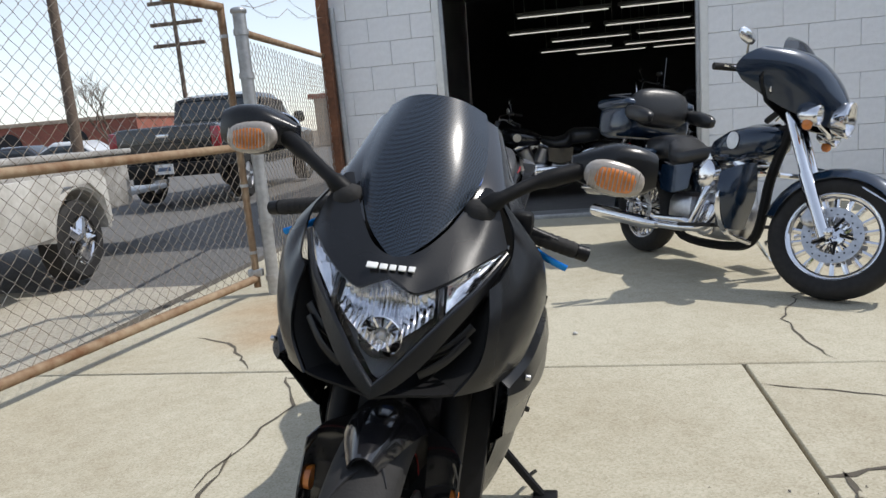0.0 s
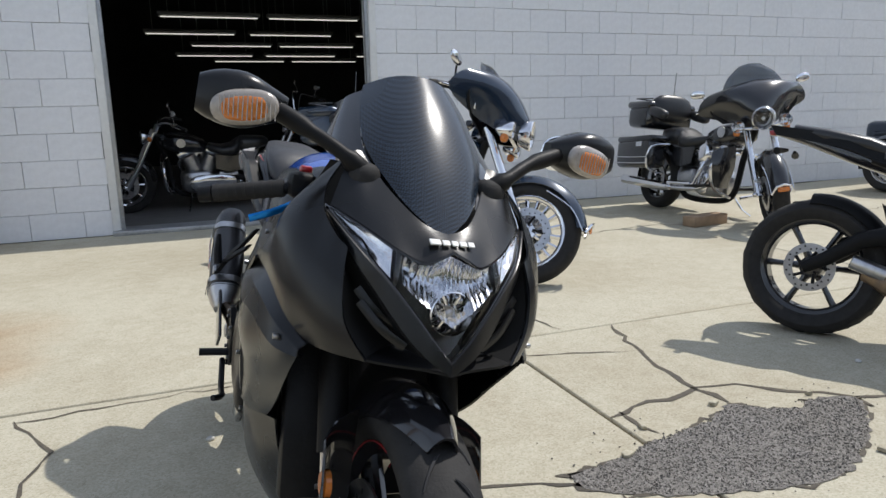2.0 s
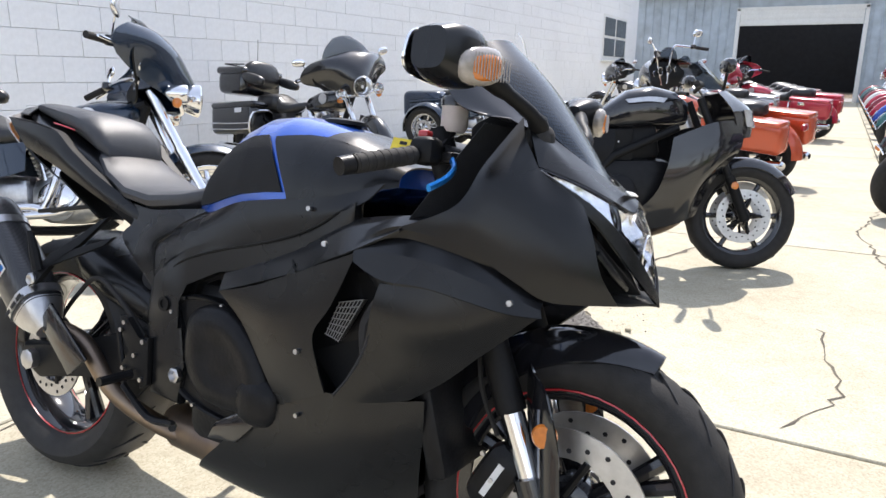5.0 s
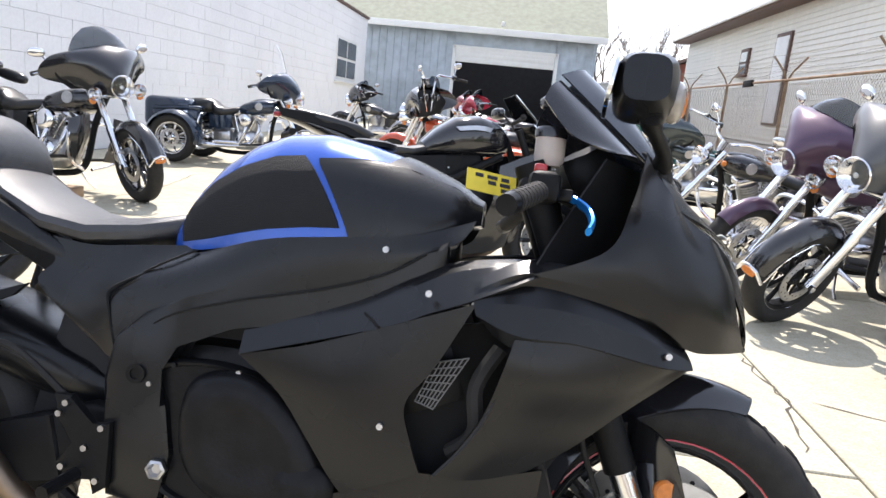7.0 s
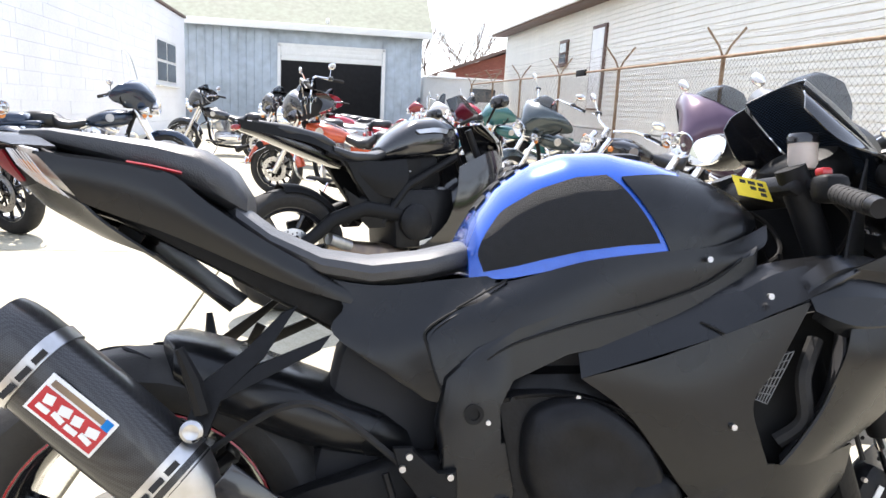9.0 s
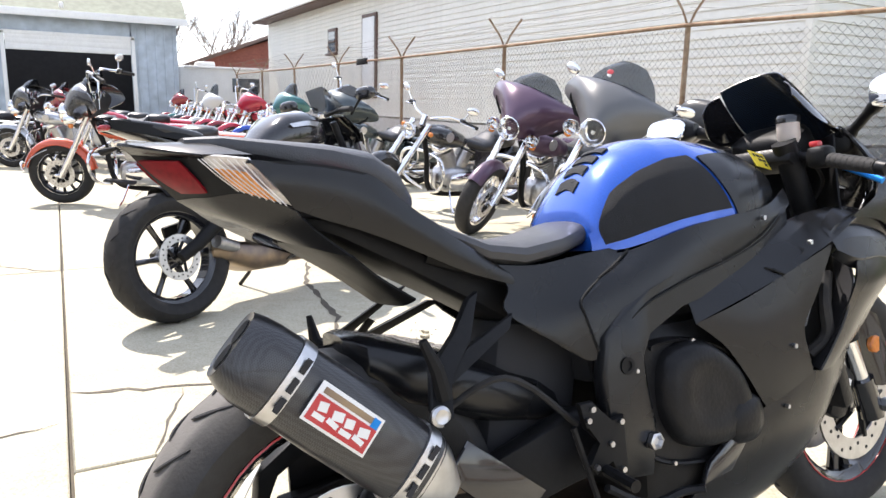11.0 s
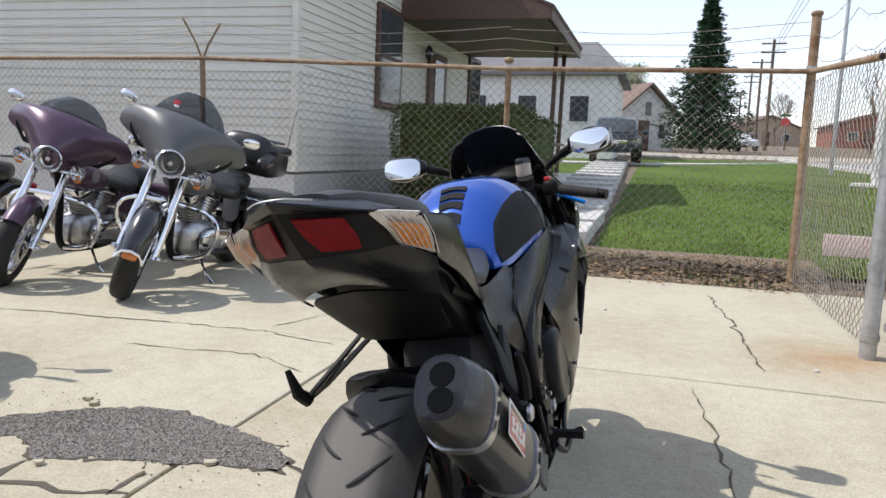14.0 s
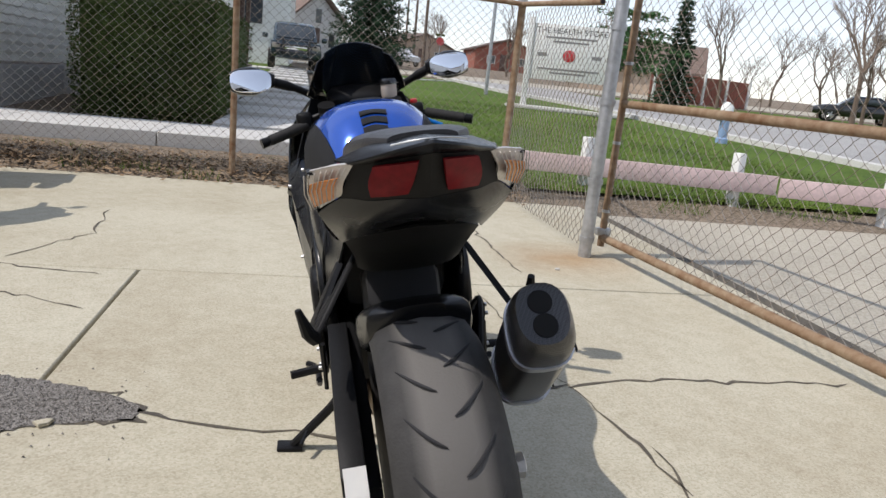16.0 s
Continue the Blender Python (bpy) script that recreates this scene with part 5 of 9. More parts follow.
LAMP_LOW = [(0.0, -0.787, 0.703), (0.028, -0.777, 0.732), (0.056, -0.760, 0.765), (0.092, -0.732, 0.806), (0.130, -0.693, 0.846), (0.169, -0.616, 0.894)]
BAND_LOW = [(0.0, -0.797, 0.684), (0.036, -0.785, 0.706), (0.070, -0.764, 0.738), (0.106, -0.732, 0.784), (0.143, -0.690, 0.834), (0.174, -0.618, 0.888)]


def inset(row, k, d):
    """A half-curve pulled towards the middle by k and back by d."""
    return [(a * k, y + d, z) for a, y, z in row]


side_patch("upper_cowl", [
    [(0.0, -0.702, 0.884), (0.022, -0.697, 0.889), (0.046, -0.680, 0.902), (0.074, -0.640, 0.930), (0.098, -0.596, 0.962), (0.116, -0.562, 0.992)],
    [(0.0, -0.722, 0.874), (0.024, -0.722, 0.872), (0.050, -0.712, 0.873), (0.088, -0.676, 0.895), (0.120, -0.630, 0.926), (0.136, -0.572, 0.982)],
    [(0.0, -0.739, 0.863), (0.024, -0.745, 0.852), (0.048, -0.743, 0.843), (0.088, -0.717, 0.859), (0.127, -0.673, 0.881), (0.168, -0.612, 0.902)],
], "black", B, nu=5, nv=4, label="matte black cowl between screen and headlight")
side_patch("cowl_cheek", [
    [(0.135, -0.565, 0.982), (0.154, -0.576, 0.955), (0.172, -0.596, 0.926), (0.176, -0.618, 0.893), (0.165, -0.665, 0.862), (0.150, -0.684, 0.846)],
    [(0.210, -0.538, 0.895), (0.222, -0.556, 0.880), (0.216, -0.600, 0.858), (0.196, -0.650, 0.826), (0.176, -0.688, 0.806), (0.156, -0.708, 0.798)],
    [(0.236, -0.505, 0.825), (0.237, -0.545, 0.810), (0.225, -0.602, 0.782), (0.202, -0.658, 0.757), (0.178, -0.698, 0.742), (0.150, -0.726, 0.740)],
    [(0.240, -0.404, 0.780), (0.233, -0.520, 0.764), (0.214, -0.604, 0.720), (0.186, -0.650, 0.692), (0.160, -0.702, 0.690), (0.118, -0.752, 0.692)],
], "black", B, nu=6, nv=7, label="rounded matte black cheek of the nose fairing")
side_patch("lamp_band", [LAMP_LOW, inset(LAMP_LOW, 1.04, -0.006), BAND_LOW], "black", B, nu=5, nv=3)
# black lining puts the intake's deep shade into its colour
side_patch("air_intake", [
    [(0.036, -0.770, 0.704), (0.070, -0.748, 0.736), (0.106, -0.712, 0.782), (0.145, -0.672, 0.836)],
    [(0.062, -0.690, 0.700), (0.090, -0.672, 0.730), (0.116, -0.650, 0.772), (0.146, -0.630, 0.818)],
    [(0.118, -0.746, 0.694), (0.150, -0.720, 0.740), (0.156, -0.700, 0.796), (0.152, -0.674, 0.845)],
], "void", B, nu=4, nv=4, label="dark ram air intake")
for sg in (-1, 1):
    for k in range(2):
        part("intake_fin", tube(curve([(sg * (0.062 + 0.010 * k), -0.752 + 0.03 * k, 0.715 + 0.022 * k), (sg * (0.098 + 0.008 * k), -0.738 + 0.02 * k, 0.738 + 0.022 * k), (sg * (0.130 + 0.004 * k), -0.715 + 0.01 * k, 0.772 + 0.018 * k)], 4), 0.0035, 6, flat=2.2), "black", B)
side_patch("nose_bottom", [
    [(0.0, -0.796, 0.684), (0.040, -0.782, 0.688), (0.108, -0.758, 0.690), (0.156, -0.705, 0.689), (0.184, -0.650, 0.691)],
    [(0.0, -0.690, 0.690), (0.040, -0.680, 0.692), (0.090, -0.660, 0.696), (0.130, -0.620, 0.700), (0.165, -0.580, 0.705)],
], "plastic", B, nu=4, nv=2)
part("badge", box((0.018, 0.003, 0.012), (-0.029, -0.7290, 0.8735), (-58, 0, 0), bevel=0.001), "white", B, "small white marks of a nose badge")
for k in range(4):
    part("badge", box((0.0105 if k % 2 else 0.012, 0.003, 0.011), (-0.011 + 0.0145 * k, -0.7295 + 0.0005 * k * k, 0.8735), (-58, 0, 0), bevel=0.001), "white", B)

# headlight: a dark bowl, fluted reflectors and a clear cover
lamp = part("headlight", patch([[(-a, y + d, z) for a, y, z in r[:0:-1]] + [(a, y + d, z) for a, y, z in r] for r, d in ((LAMP_TOP, 0.040), (LAMP_MID, 0.052), (LAMP_LOW, 0.030))], 3, 4, thick=0.003), "lampbowl", B, "clear wing-shaped headlight with fluted silver reflectors")


def lamp_skin(u, v):
    """A place on the lamp's cover: u from the middle (0) to the outer corner (5), v from top (0) to bottom (1)."""
    i = min(int(u), 4)
    f = u - i
    top, mid, low = (Vector(r[i]).lerp(Vector(r[i + 1]), f) for r in (LAMP_TOP, LAMP_MID, LAMP_LOW))
    return top * (1 - v) * (1 - 2 * v) + mid * 4 * v * (1 - v) + low * v * (2 * v - 1)


def reflector(name, u0, u1, v0, v1, depth, flutes, amp, sg, material, nu=44, nv=18):
    """A fluted mirror bowl behind the cover, deepest in its middle."""
    rows = []
    for j in range(nv + 1):
        v = v0 + (v1 - v0) * j / nv
        row = []
        for i in range(nu + 1):
            p = lamp_skin(u0 + (u1 - u0) * i / nu, v)
            bowl = math.sin(math.pi * min(1, 0.06 + 0.94 * j / nv)) * (0.45 + 0.55 * math.sin(math.pi * i / nu) if u0 > 1 else 1 - 0.55 * (i / nu) ** 2)
            row.append(Vector((sg * p.x, p.y + 0.006 + depth * bowl + amp * abs(math.sin(flutes * math.pi * i / nu)) * (0.4 + bowl), p.z)))
        rows.append(row)
    return part(name, loft(rows, False, False), material, lamp, angle=25)


for sg in (-1, 1):
    reflector("main_reflector", 0.0, 2.55, 0.05, 0.70, 0.030, 9, 0.006, sg, "reflector")
    reflector("side_reflector", 3.0, 4.85, 0.08, 0.86, 0.014, 3, 0.0015, sg, "reflector", 24, 12)
    div = [lamp_skin(2.78 + 0.06 * v, v) for v in (0.0, 0.25, 0.5, 0.75, 1.0)]
    part("lamp_divider", tube([(sg * p.x, p.y + 0.006, p.z) for p in div], 0.0045, 6), "gloss", lamp)
    part("lamp_seal", tube([(sg * a, y, z) for a, y, z in curve(LAMP_LOW, 3)], 0.0028, 6), "gloss", lamp)
    part("lamp_seal", tube([(sg * a, y - 0.001, z - 0.001) for a, y, z in curve(LAMP_TOP, 3)], 0.0022, 6), "gloss", lamp)
    cover = part("lens", patch([[(sg * a, y, z) for a, y, z in r][::sg] for r in (LAMP_TOP, LAMP_MID, LAMP_LOW)], 4, 5, thick=0.002, lift=0.002), "glass", lamp, "clear lamp cover")
    cover.visible_shadow = False
part("low_beam", lathe([(0.010, -0.735), (0.022, -0.744), (0.030, -0.757), (0.033, -0.766), (0.035, -0.764), (0.031, -0.752), (0.022, -0.738), (0.010, -0.728)], 28, (0, 0.0, 0.772), "y", True), "chrome", lamp, "round chromed low beam bowl")
part("bulb_cap", blob((0, -0.748, 0.772), (0.016, 0.024, 0.016)), "alu", lamp)
for k in range(12):
    a = k * math.tau / 12
    part("facet", box((0.0035, 0.003, 0.016), (0.021 * math.sin(a), -0.752, 0.772 + 0.021 * math.cos(a)), (0, math.degrees(a), 0)), "chrome" if k % 2 else "darkalu", lamp)
screen = part("windscreen", patch([
    [(0.088, -0.420, 1.108), (0.048, -0.452, 1.128), (0.0, -0.466, 1.135), (-0.048, -0.452, 1.128), (-0.088, -0.420, 1.108)],
    [(0.102, -0.470, 1.062), (0.062, -0.527, 1.062), (0.0, -0.550, 1.060), (-0.062, -0.527, 1.062), (-0.102, -0.470, 1.062)],
    [(0.104, -0.545, 0.998), (0.066, -0.602, 0.980), (0.0, -0.625, 0.970), (-0.066, -0.602, 0.980), (-0.104, -0.545, 0.998)],
    [(0.066, -0.640, 0.925), (0.036, -0.672, 0.898), (0.0, -0.690, 0.876), (-0.036, -0.672, 0.898), (-0.066, -0.640, 0.925)],
], thick=0.003, lift=0.004), "screen", B, "dark carbon-patterned windscreen")
side_patch("screen_wing", [
    [(0.092, -0.420, 1.100), (0.116, -0.405, 1.085), (0.128, -0.395, 1.060)],
    [(0.104, -0.480, 1.050), (0.136, -0.460, 1.030), (0.152, -0.440, 1.005)],
    [(0.106, -0.550, 0.990), (0.138, -0.530, 0.985), (0.160, -0.490, 0.985)],
    [(0.068, -0.642, 0.922), (0.104, -0.612, 0.945), (0.146, -0.545, 0.980)],
], "gloss", B, thick=0.003)
for s in (-1, 1):
    bolt(B, (s * 0.066, -0.676, 0.884), "y", 0.0055, "gloss")
# dash and inner panels
part("dash", blob((0, -0.49, 0.955), (0.20, 0.10, 0.09), (-30, 0, 0), 4), "plastic", B, "black instrument pod")
part("inner_panel", patch([[(-0.15, -0.50, 0.97), (0, -0.60, 0.96), (0.15, -0.50, 0.97)], [(-0.19, -0.44, 0.86), (0, -0.60, 0.86), (0.19, -0.44, 0.86)], [(-0.22, -0.40, 0.78), (0, -0.60, 0.76), (0.22, -0.40, 0.78)]], thick=0.004), "plastic", B)

# mirrors
for s, hx in ((-1, 0.304), (1, 0.322)):
    stalk = part("mirror_stalk", tube(curve([(s * 0.112, -0.590, 0.955), (s * 0.150, -0.588, 0.982), (s * 0.20, -0.560, 1.010), (s * (hx - 0.05), -0.530, 1.036)], 4), [0.017] * 4 + [0.012] * 5 + [0.016] * 4, 10), "plastic", B, "black mirror arm")
    rings = []
    for k in range(9):
        u = k / 8
        w = 0.042 * (0.30 + 0.70 * min(1, u * 2.6)) if u < 0.5 else 0.042 * (1 - 0.30 * ((u - 0.5) / 0.5) ** 3)
        h = 0.045 * (0.42 + 0.58 * min(1, u * 2.2)) if u < 0.6 else 0.045 * (1 - 0.34 * ((u - 0.6) / 0.4) ** 2)
        c = Vector((s * (hx - 0.066 + 0.138 * u), -0.520 + 0.012 * u - 0.006 * math.sin(3 * u), 1.040 + 0.006 * u))
        rings.append(ring_at(c, (s, 0.10, 0.05), w, h, 22, 3.4))
    head = part("mirror", loft(rings), "black", B, "matte black mirror with built-in turn signal")
    glassy = part("mirror_glass", loft([ring_at((0, d, 0), (0, 1, 0), 0.063 * k, 0.036 * k, 28, 3.2) for d, k in ((-0.003, 1.0), (0.002, 1.0), (0.003, 0.97))]), "mirror", head)
    glassy.matrix_basis = pose(s * (hx + 0.006), -0.474, 1.044, 9 if s < 0 else 17, s * -4, s * 6)
    sig = part("turn_signal", blob((s * (hx + 0.004), -0.560, 1.032), (0.104, 0.030, 0.056), (6, s * 10, s * 12), 2.5, 20), "clearlens", head, "clear ribbed signal lens over amber")
    part("amber_bulb", blob((s * (hx + 0.004), -0.563, 1.031), (0.080, 0.0285, 0.042), (6, s * 10, s * 12), 3), "amber", sig)
    for k in range(13):
        x = hx - 0.040 + 0.0068 * k
        part("lens_rib", tube([(s * x, -0.5788 + 0.21 * (x - hx), 1.011 + 0.006 * abs(k - 6) / 6), (s * (x + 0.002), -0.5788 + 0.21 * (x - hx), 1.051 - 0.006 * abs(k - 6) / 6)], 0.0009, 4), "clearlens", sig)
    part("stalk_boot", blob((s * 0.114, -0.588, 0.950), (0.055, 0.05, 0.05)), "rubber", stalk)

# bars and controls
for s in (-1, 1):
    reach, drop = (0.325, 0.0) if s < 0 else (0.288, 0.012)
    bar = part("handlebar", tube([(s * 0.105, -0.40, 0.93), (s * 0.15, -0.415, 0.915), (s * (reach + 0.015), -0.357, 0.872 - drop)], 0.011, 10), "darkalu", B)
    root, tip = Vector((s * (reach - 0.118), -0.399, 0.903 - drop * 0.4)), Vector((s * reach, -0.361, 0.876 - drop))
    grip = part("grip", tube([root, tip], 0.016, 14), "rubber", bar)
    for k in range(8):
        u = 0.06 + 0.88 * k / 7
        part("grip_rib", lathe([(0.0168, -0.003), (0.0168, 0.003)], 12, (0, 0, 0), "x"), "rubber", grip).matrix_basis = pose(*root.lerp(tip, u), 0, s * 13, s * 17)
    part("bar_end", lathe([(0.015, -0.012), (0.016, 0.012)], 14, (0, 0, 0), "x"), "darkalu", bar).matrix_basis = pose(*(tip + (tip - root) * 0.12), 0, s * 13, s * 17)
    part("switch_box", blob((s * 0.178, -0.408, 0.913), (0.05, 0.05, 0.05), p=4), "plastic", bar)
    lever = part("lever", tube(curve([(s * 0.160, -0.448, 0.904), (s * 0.195, -0.474, 0.886), (s * 0.235, -0.480, 0.866), (s * 0.272, -0.472, 0.850)], 4), 0.0048, 8, flat=1.5), "anod", B, "blue anodised hand lever")
    part("lever_joint", box((0.04, 0.03, 0.02), (s * 0.15, -0.445, 0.905), (0, 0, s * 15), bevel=0.005), "darkalu", lever)
    part("cable", tube(curve([(s * 0.14, -0.44, 0.90), (s * 0.12, -0.50, 0.86), (s * 0.08, -0.50, 0.80), (s * 0.07, -0.42, 0.76)], 5), 0.005, 6), "rubber", B)
part("kill_switch", box((0.022, 0.02, 0.014), (-0.172, -0.40, 0.942), bevel=0.004), "redpaint", B, "red kill switch")
res = part("fluid_cup", lathe([(0.020, 0.955), (0.025, 0.965), (0.025, 1.0), (0.022, 1.002)], 20, (-0.098, -0.415, 0.0), "z"), "cap", B, "milky brake fluid cup with black lid")
part("cup_lid", lathe([(0.027, 1.0), (0.028, 1.012), (0.024, 1.018)], 20, (-0.098, -0.415, 0.0), "z"), "gloss", res)
part("cup_stand", rod((-0.098, -0.415, 0.955), (-0.13, -0.41, 0.925), 0.006), "darkalu", res)


# tank
def tank_at(y, a, lift=0.0):
    """A place on the tank skin: y along, a the angle over the top from right (0) to left (pi)."""
    ys = [-0.315, -0.27, -0.20, -0.12, -0.04, 0.03, 0.09, 0.14, 0.18, 0.20]
    top = [0.885, 0.915, 0.943, 0.965, 0.978, 0.972, 0.948, 0.910, 0.858, 0.815]
    wid = [0.105, 0.150, 0.175, 0.184, 0.181, 0.168, 0.150, 0.134, 0.120, 0.105]
    low = [0.845, 0.828, 0.808, 0.797, 0.788, 0.777, 0.763, 0.752, 0.750, 0.752]
    t = float(np.interp(y, ys, top)), float(np.interp(y, ys, wid)), float(np.interp(y, ys, low))
    c, s = math.cos(a), math.sin(a)
    x = -math.copysign(abs(c) ** 0.72, c) * (t[1] + lift)
    z = t[2] + (t[0] - t[2] + lift) * abs(s) ** 0.82
    return Vector((x, y, z))


rings = [[tank_at(y, math.pi * k / 32) for k in range(33)] for y in steps(-0.315, 0.20, 36)]
part("tank", loft(rings), "blue", B, "metallic blue fuel tank")
def tank_skin(name, yfun, a0, a1, material, label="", lift=0.004, n=18, m=14, mirror=False):
    """A pad or cover that follows the tank; yfun gives its two ends at each height."""
    pts = []
    for j in range(m + 1):
        a = a0 + (a1 - a0) * j / m
        y0, y1 = yfun(j / m)
        pts.append([tank_at(y0 + (y1 - y0) * i / n, a, lift) for i in range(n + 1)])
    pts = pts[::-1]
    return part(name, patch(pts, 1, 1, thick=0.004, mirror=mirror), material, B, label)


for mir in (False, True):
    tank_skin("tank_pad", lambda u: (-0.098 + 0.066 * u + 0.012 * u * u, 0.180 + 0.008 * math.sin(math.pi * u) - 0.028 * u**4), 0.07, 0.74, "pad", "black rubbery knee grip pad", mirror=mir)
    tank_skin("tank_cover", lambda u: (-0.317, (-0.116 + 0.074 * u / 0.78) if u < 0.78 else (-0.042 - 0.120 * (u - 0.78) / 0.22)), 0.0, 0.90, "black", "matte black tank side cover", mirror=mir)
tank_skin("tank_nose", lambda u: (-0.318, -0.158 - 0.025 * math.sin(u * math.pi)), 0.89, math.pi - 0.89, "black")
for k in range(4):
    y0 = 0.075 + 0.026 * k
    tank_skin("tank_guard", lambda u: (y0 + 0.012 * abs(u - 0.5), y0 + 0.017 + 0.012 * abs(u - 0.5)), 1.45, math.pi - 1.45, "pad", "black rubber tank guard rib", n=3, m=10, lift=0.005)
part("filler_cap", lathe([(0.045, 0.0), (0.045, 0.008), (0.036, 0.012), (0.03, 0.012)], 28, (0, -0.10, 0.966), "z"), "darkalu", B)
bolt(B, (-0.118, 0.128, 0.790), r=0.006)

# covers below the tank, frame, tail
side_patch("frame_cover", [
    [(0.150, -0.310, 0.850), (0.182, -0.210, 0.815), (0.187, -0.100, 0.801), (0.176, 0.020, 0.784), (0.140, 0.142, 0.748), (0.120, 0.195, 0.748)],
    [(0.176, -0.290, 0.815), (0.188, -0.190, 0.785), (0.190, -0.080, 0.762), (0.184, 0.040, 0.738), (0.170, 0.170, 0.706), (0.158, 0.275, 0.664)],
    [(0.182, -0.240, 0.790), (0.187, -0.180, 0.752), (0.187, -0.080, 0.716), (0.186, 0.063, 0.680), (0.183, 0.170, 0.640), (0.172, 0.246, 0.570)],
], "black", B, nu=8, nv=5, label="matte black panel under the tank")
for s in (-1, 1):
    bolt(B, (s * 0.196, -0.178, 0.790))
    bolt(B, (s * 0.242, -0.256, 0.734))
    bolt(B, (s * 0.229, -0.612, 0.684))
    bolt(B, (s * 0.232, -0.204, 0.527))
    spar = [(-0.275, 0.815), (-0.12, 0.750), (0.0, 0.722), (0.063, 0.702), (0.14, 0.675), (0.20, 0.648), (0.25, 0.60), (0.262, 0.53), (0.250, 0.45), (0.240, 0.34), (0.15, 0.33), (0.135, 0.42), (0.15, 0.5), (0.175, 0.555), (0.15, 0.605), (0.054, 0.636), (-0.08, 0.662), (-0.209, 0.71), (-0.275, 0.745)]
    part("frame_spar", plate(spar, s * 0.150, s * 0.185, bevel=0.011), "black", B, "matte black frame beam")
    part("pivot_nut", lathe([(0.017, 0.0), (0.017, s * 0.010), (0.012, s * 0.012), (0.008, s * 0.005)], 6, (s * 0.186, 0.152, 0.398), "x"), "alu", B, "bright hexagon pivot nut")
    part("frame_plug", lathe([(0.016, 0.0), (0.016, s * 0.004), (0.009, s * 0.004), (0.009, s * 0.001)], 16, (s * 0.185, 0.205, 0.545), "x"), "plastic", B)
side_patch("seat_panel", [
    [(0.122, 0.150, 0.758), (0.122, 0.250, 0.748), (0.116, 0.345, 0.738), (0.108, 0.440, 0.748)],
    [(0.152, 0.200, 0.712), (0.140, 0.280, 0.695), (0.128, 0.345, 0.692), (0.118, 0.405, 0.705)],
    [(0.162, 0.272, 0.660), (0.152, 0.310, 0.640), (0.144, 0.360, 0.632), (0.134, 0.420, 0.662)],
    [(0.168, 0.248, 0.565), (0.162, 0.262, 0.560), (0.156, 0.280, 0.565), (0.148, 0.305, 0.582)],
], "black", B)


# dark seams where the covers meet
for s in (-1, 1):
    for run in (
        [(0.187, -0.240, 0.789), (0.193, -0.180, 0.751), (0.193, -0.080, 0.715), (0.191, 0.063, 0.679), (0.185, 0.170, 0.639), (0.173, 0.246, 0.569)],
        [(0.149, 0.225, 0.704), (0.159, 0.277, 0.672), (0.165, 0.274, 0.640), (0.171, 0.250, 0.566)],
        [(0.142, 0.145, 0.751), (0.152, 0.190, 0.727), (0.150, 0.228, 0.705)],
        [(0.207, -0.158, 0.690), (0.220, -0.172, 0.683), (0.231, -0.186, 0.674)],
    ):
        part("panel_seam", tube(curve([(s * a, y, z) for a, y, z in run], 5), 0.0022, 5), "void", B)


def saddle(rows, n=20, p=2.4):
    """A cushion: rows of along, half-width, top, bottom."""
    rings = []
    for y, w, t, b in rows:
        c, h = (t + b) / 2, (t - b) / 2
        ring = []
        for k in range(n):
            a = k * math.tau / n
            cs, sn = math.cos(a), math.sin(a)
            ring.append(Vector((w * math.copysign(abs(cs) ** (2 / p), cs), y, c + h * math.copysign(abs(sn) ** (2 / (p + 0.6)), sn))))
        rings.append(ring)
    return loft(rings)


part("rider_seat", saddle([(0.168, 0.055, 0.800, 0.770), (0.20, 0.090, 0.812, 0.758), (0.27, 0.110, 0.795, 0.740), (0.36, 0.122, 0.785, 0.730), (0.44, 0.126, 0.795, 0.745), (0.52, 0.115, 0.828, 0.785), (0.575, 0.095, 0.868, 0.82), (0.59, 0.07, 0.870, 0.84)]), "vinyl", B, "grey-black grained rider seat")
part("pillion_seat", saddle([(0.560, 0.080, 0.885, 0.840), (0.585, 0.098, 0.925, 0.845), (0.63, 0.104, 0.955, 0.87), (0.70, 0.100, 0.966, 0.90), (0.78, 0.092, 0.972, 0.925), (0.86, 0.076, 0.980, 0.945), (0.91, 0.050, 0.978, 0.955)]), "vinyl", B, "black pillion seat with raised hump")
part("tail_core", saddle([(0.40, 0.085, 0.76, 0.71), (0.50, 0.105, 0.80, 0.735), (0.60, 0.118, 0.860, 0.79), (0.72, 0.122, 0.906, 0.83), (0.82, 0.114, 0.935, 0.858), (0.87, 0.094, 0.952, 0.892), (0.905, 0.070, 0.956, 0.915), (0.935, 0.045, 0.960, 0.935)], 24, 3.2), "black", B, "matte black tail section")
side_patch("tail_side", [
    [(0.112, 0.430, 0.752), (0.138, 0.525, 0.806), (0.150, 0.610, 0.862), (0.156, 0.655, 0.899), (0.162, 0.705, 0.913), (0.164, 0.765, 0.922), (0.162, 0.847, 0.928)],
    [(0.114, 0.390, 0.725), (0.142, 0.520, 0.776), (0.157, 0.610, 0.826), (0.162, 0.665, 0.858), (0.165, 0.715, 0.875), (0.166, 0.760, 0.885), (0.164, 0.815, 0.895)],
    [(0.110, 0.336, 0.692), (0.130, 0.480, 0.735), (0.144, 0.590, 0.782), (0.149, 0.650, 0.808), (0.151, 0.695, 0.825), (0.153, 0.740, 0.840), (0.155, 0.784, 0.857)],
], "black", B, nu=3, nv=4, label="sharp-edged matte black tail panel")
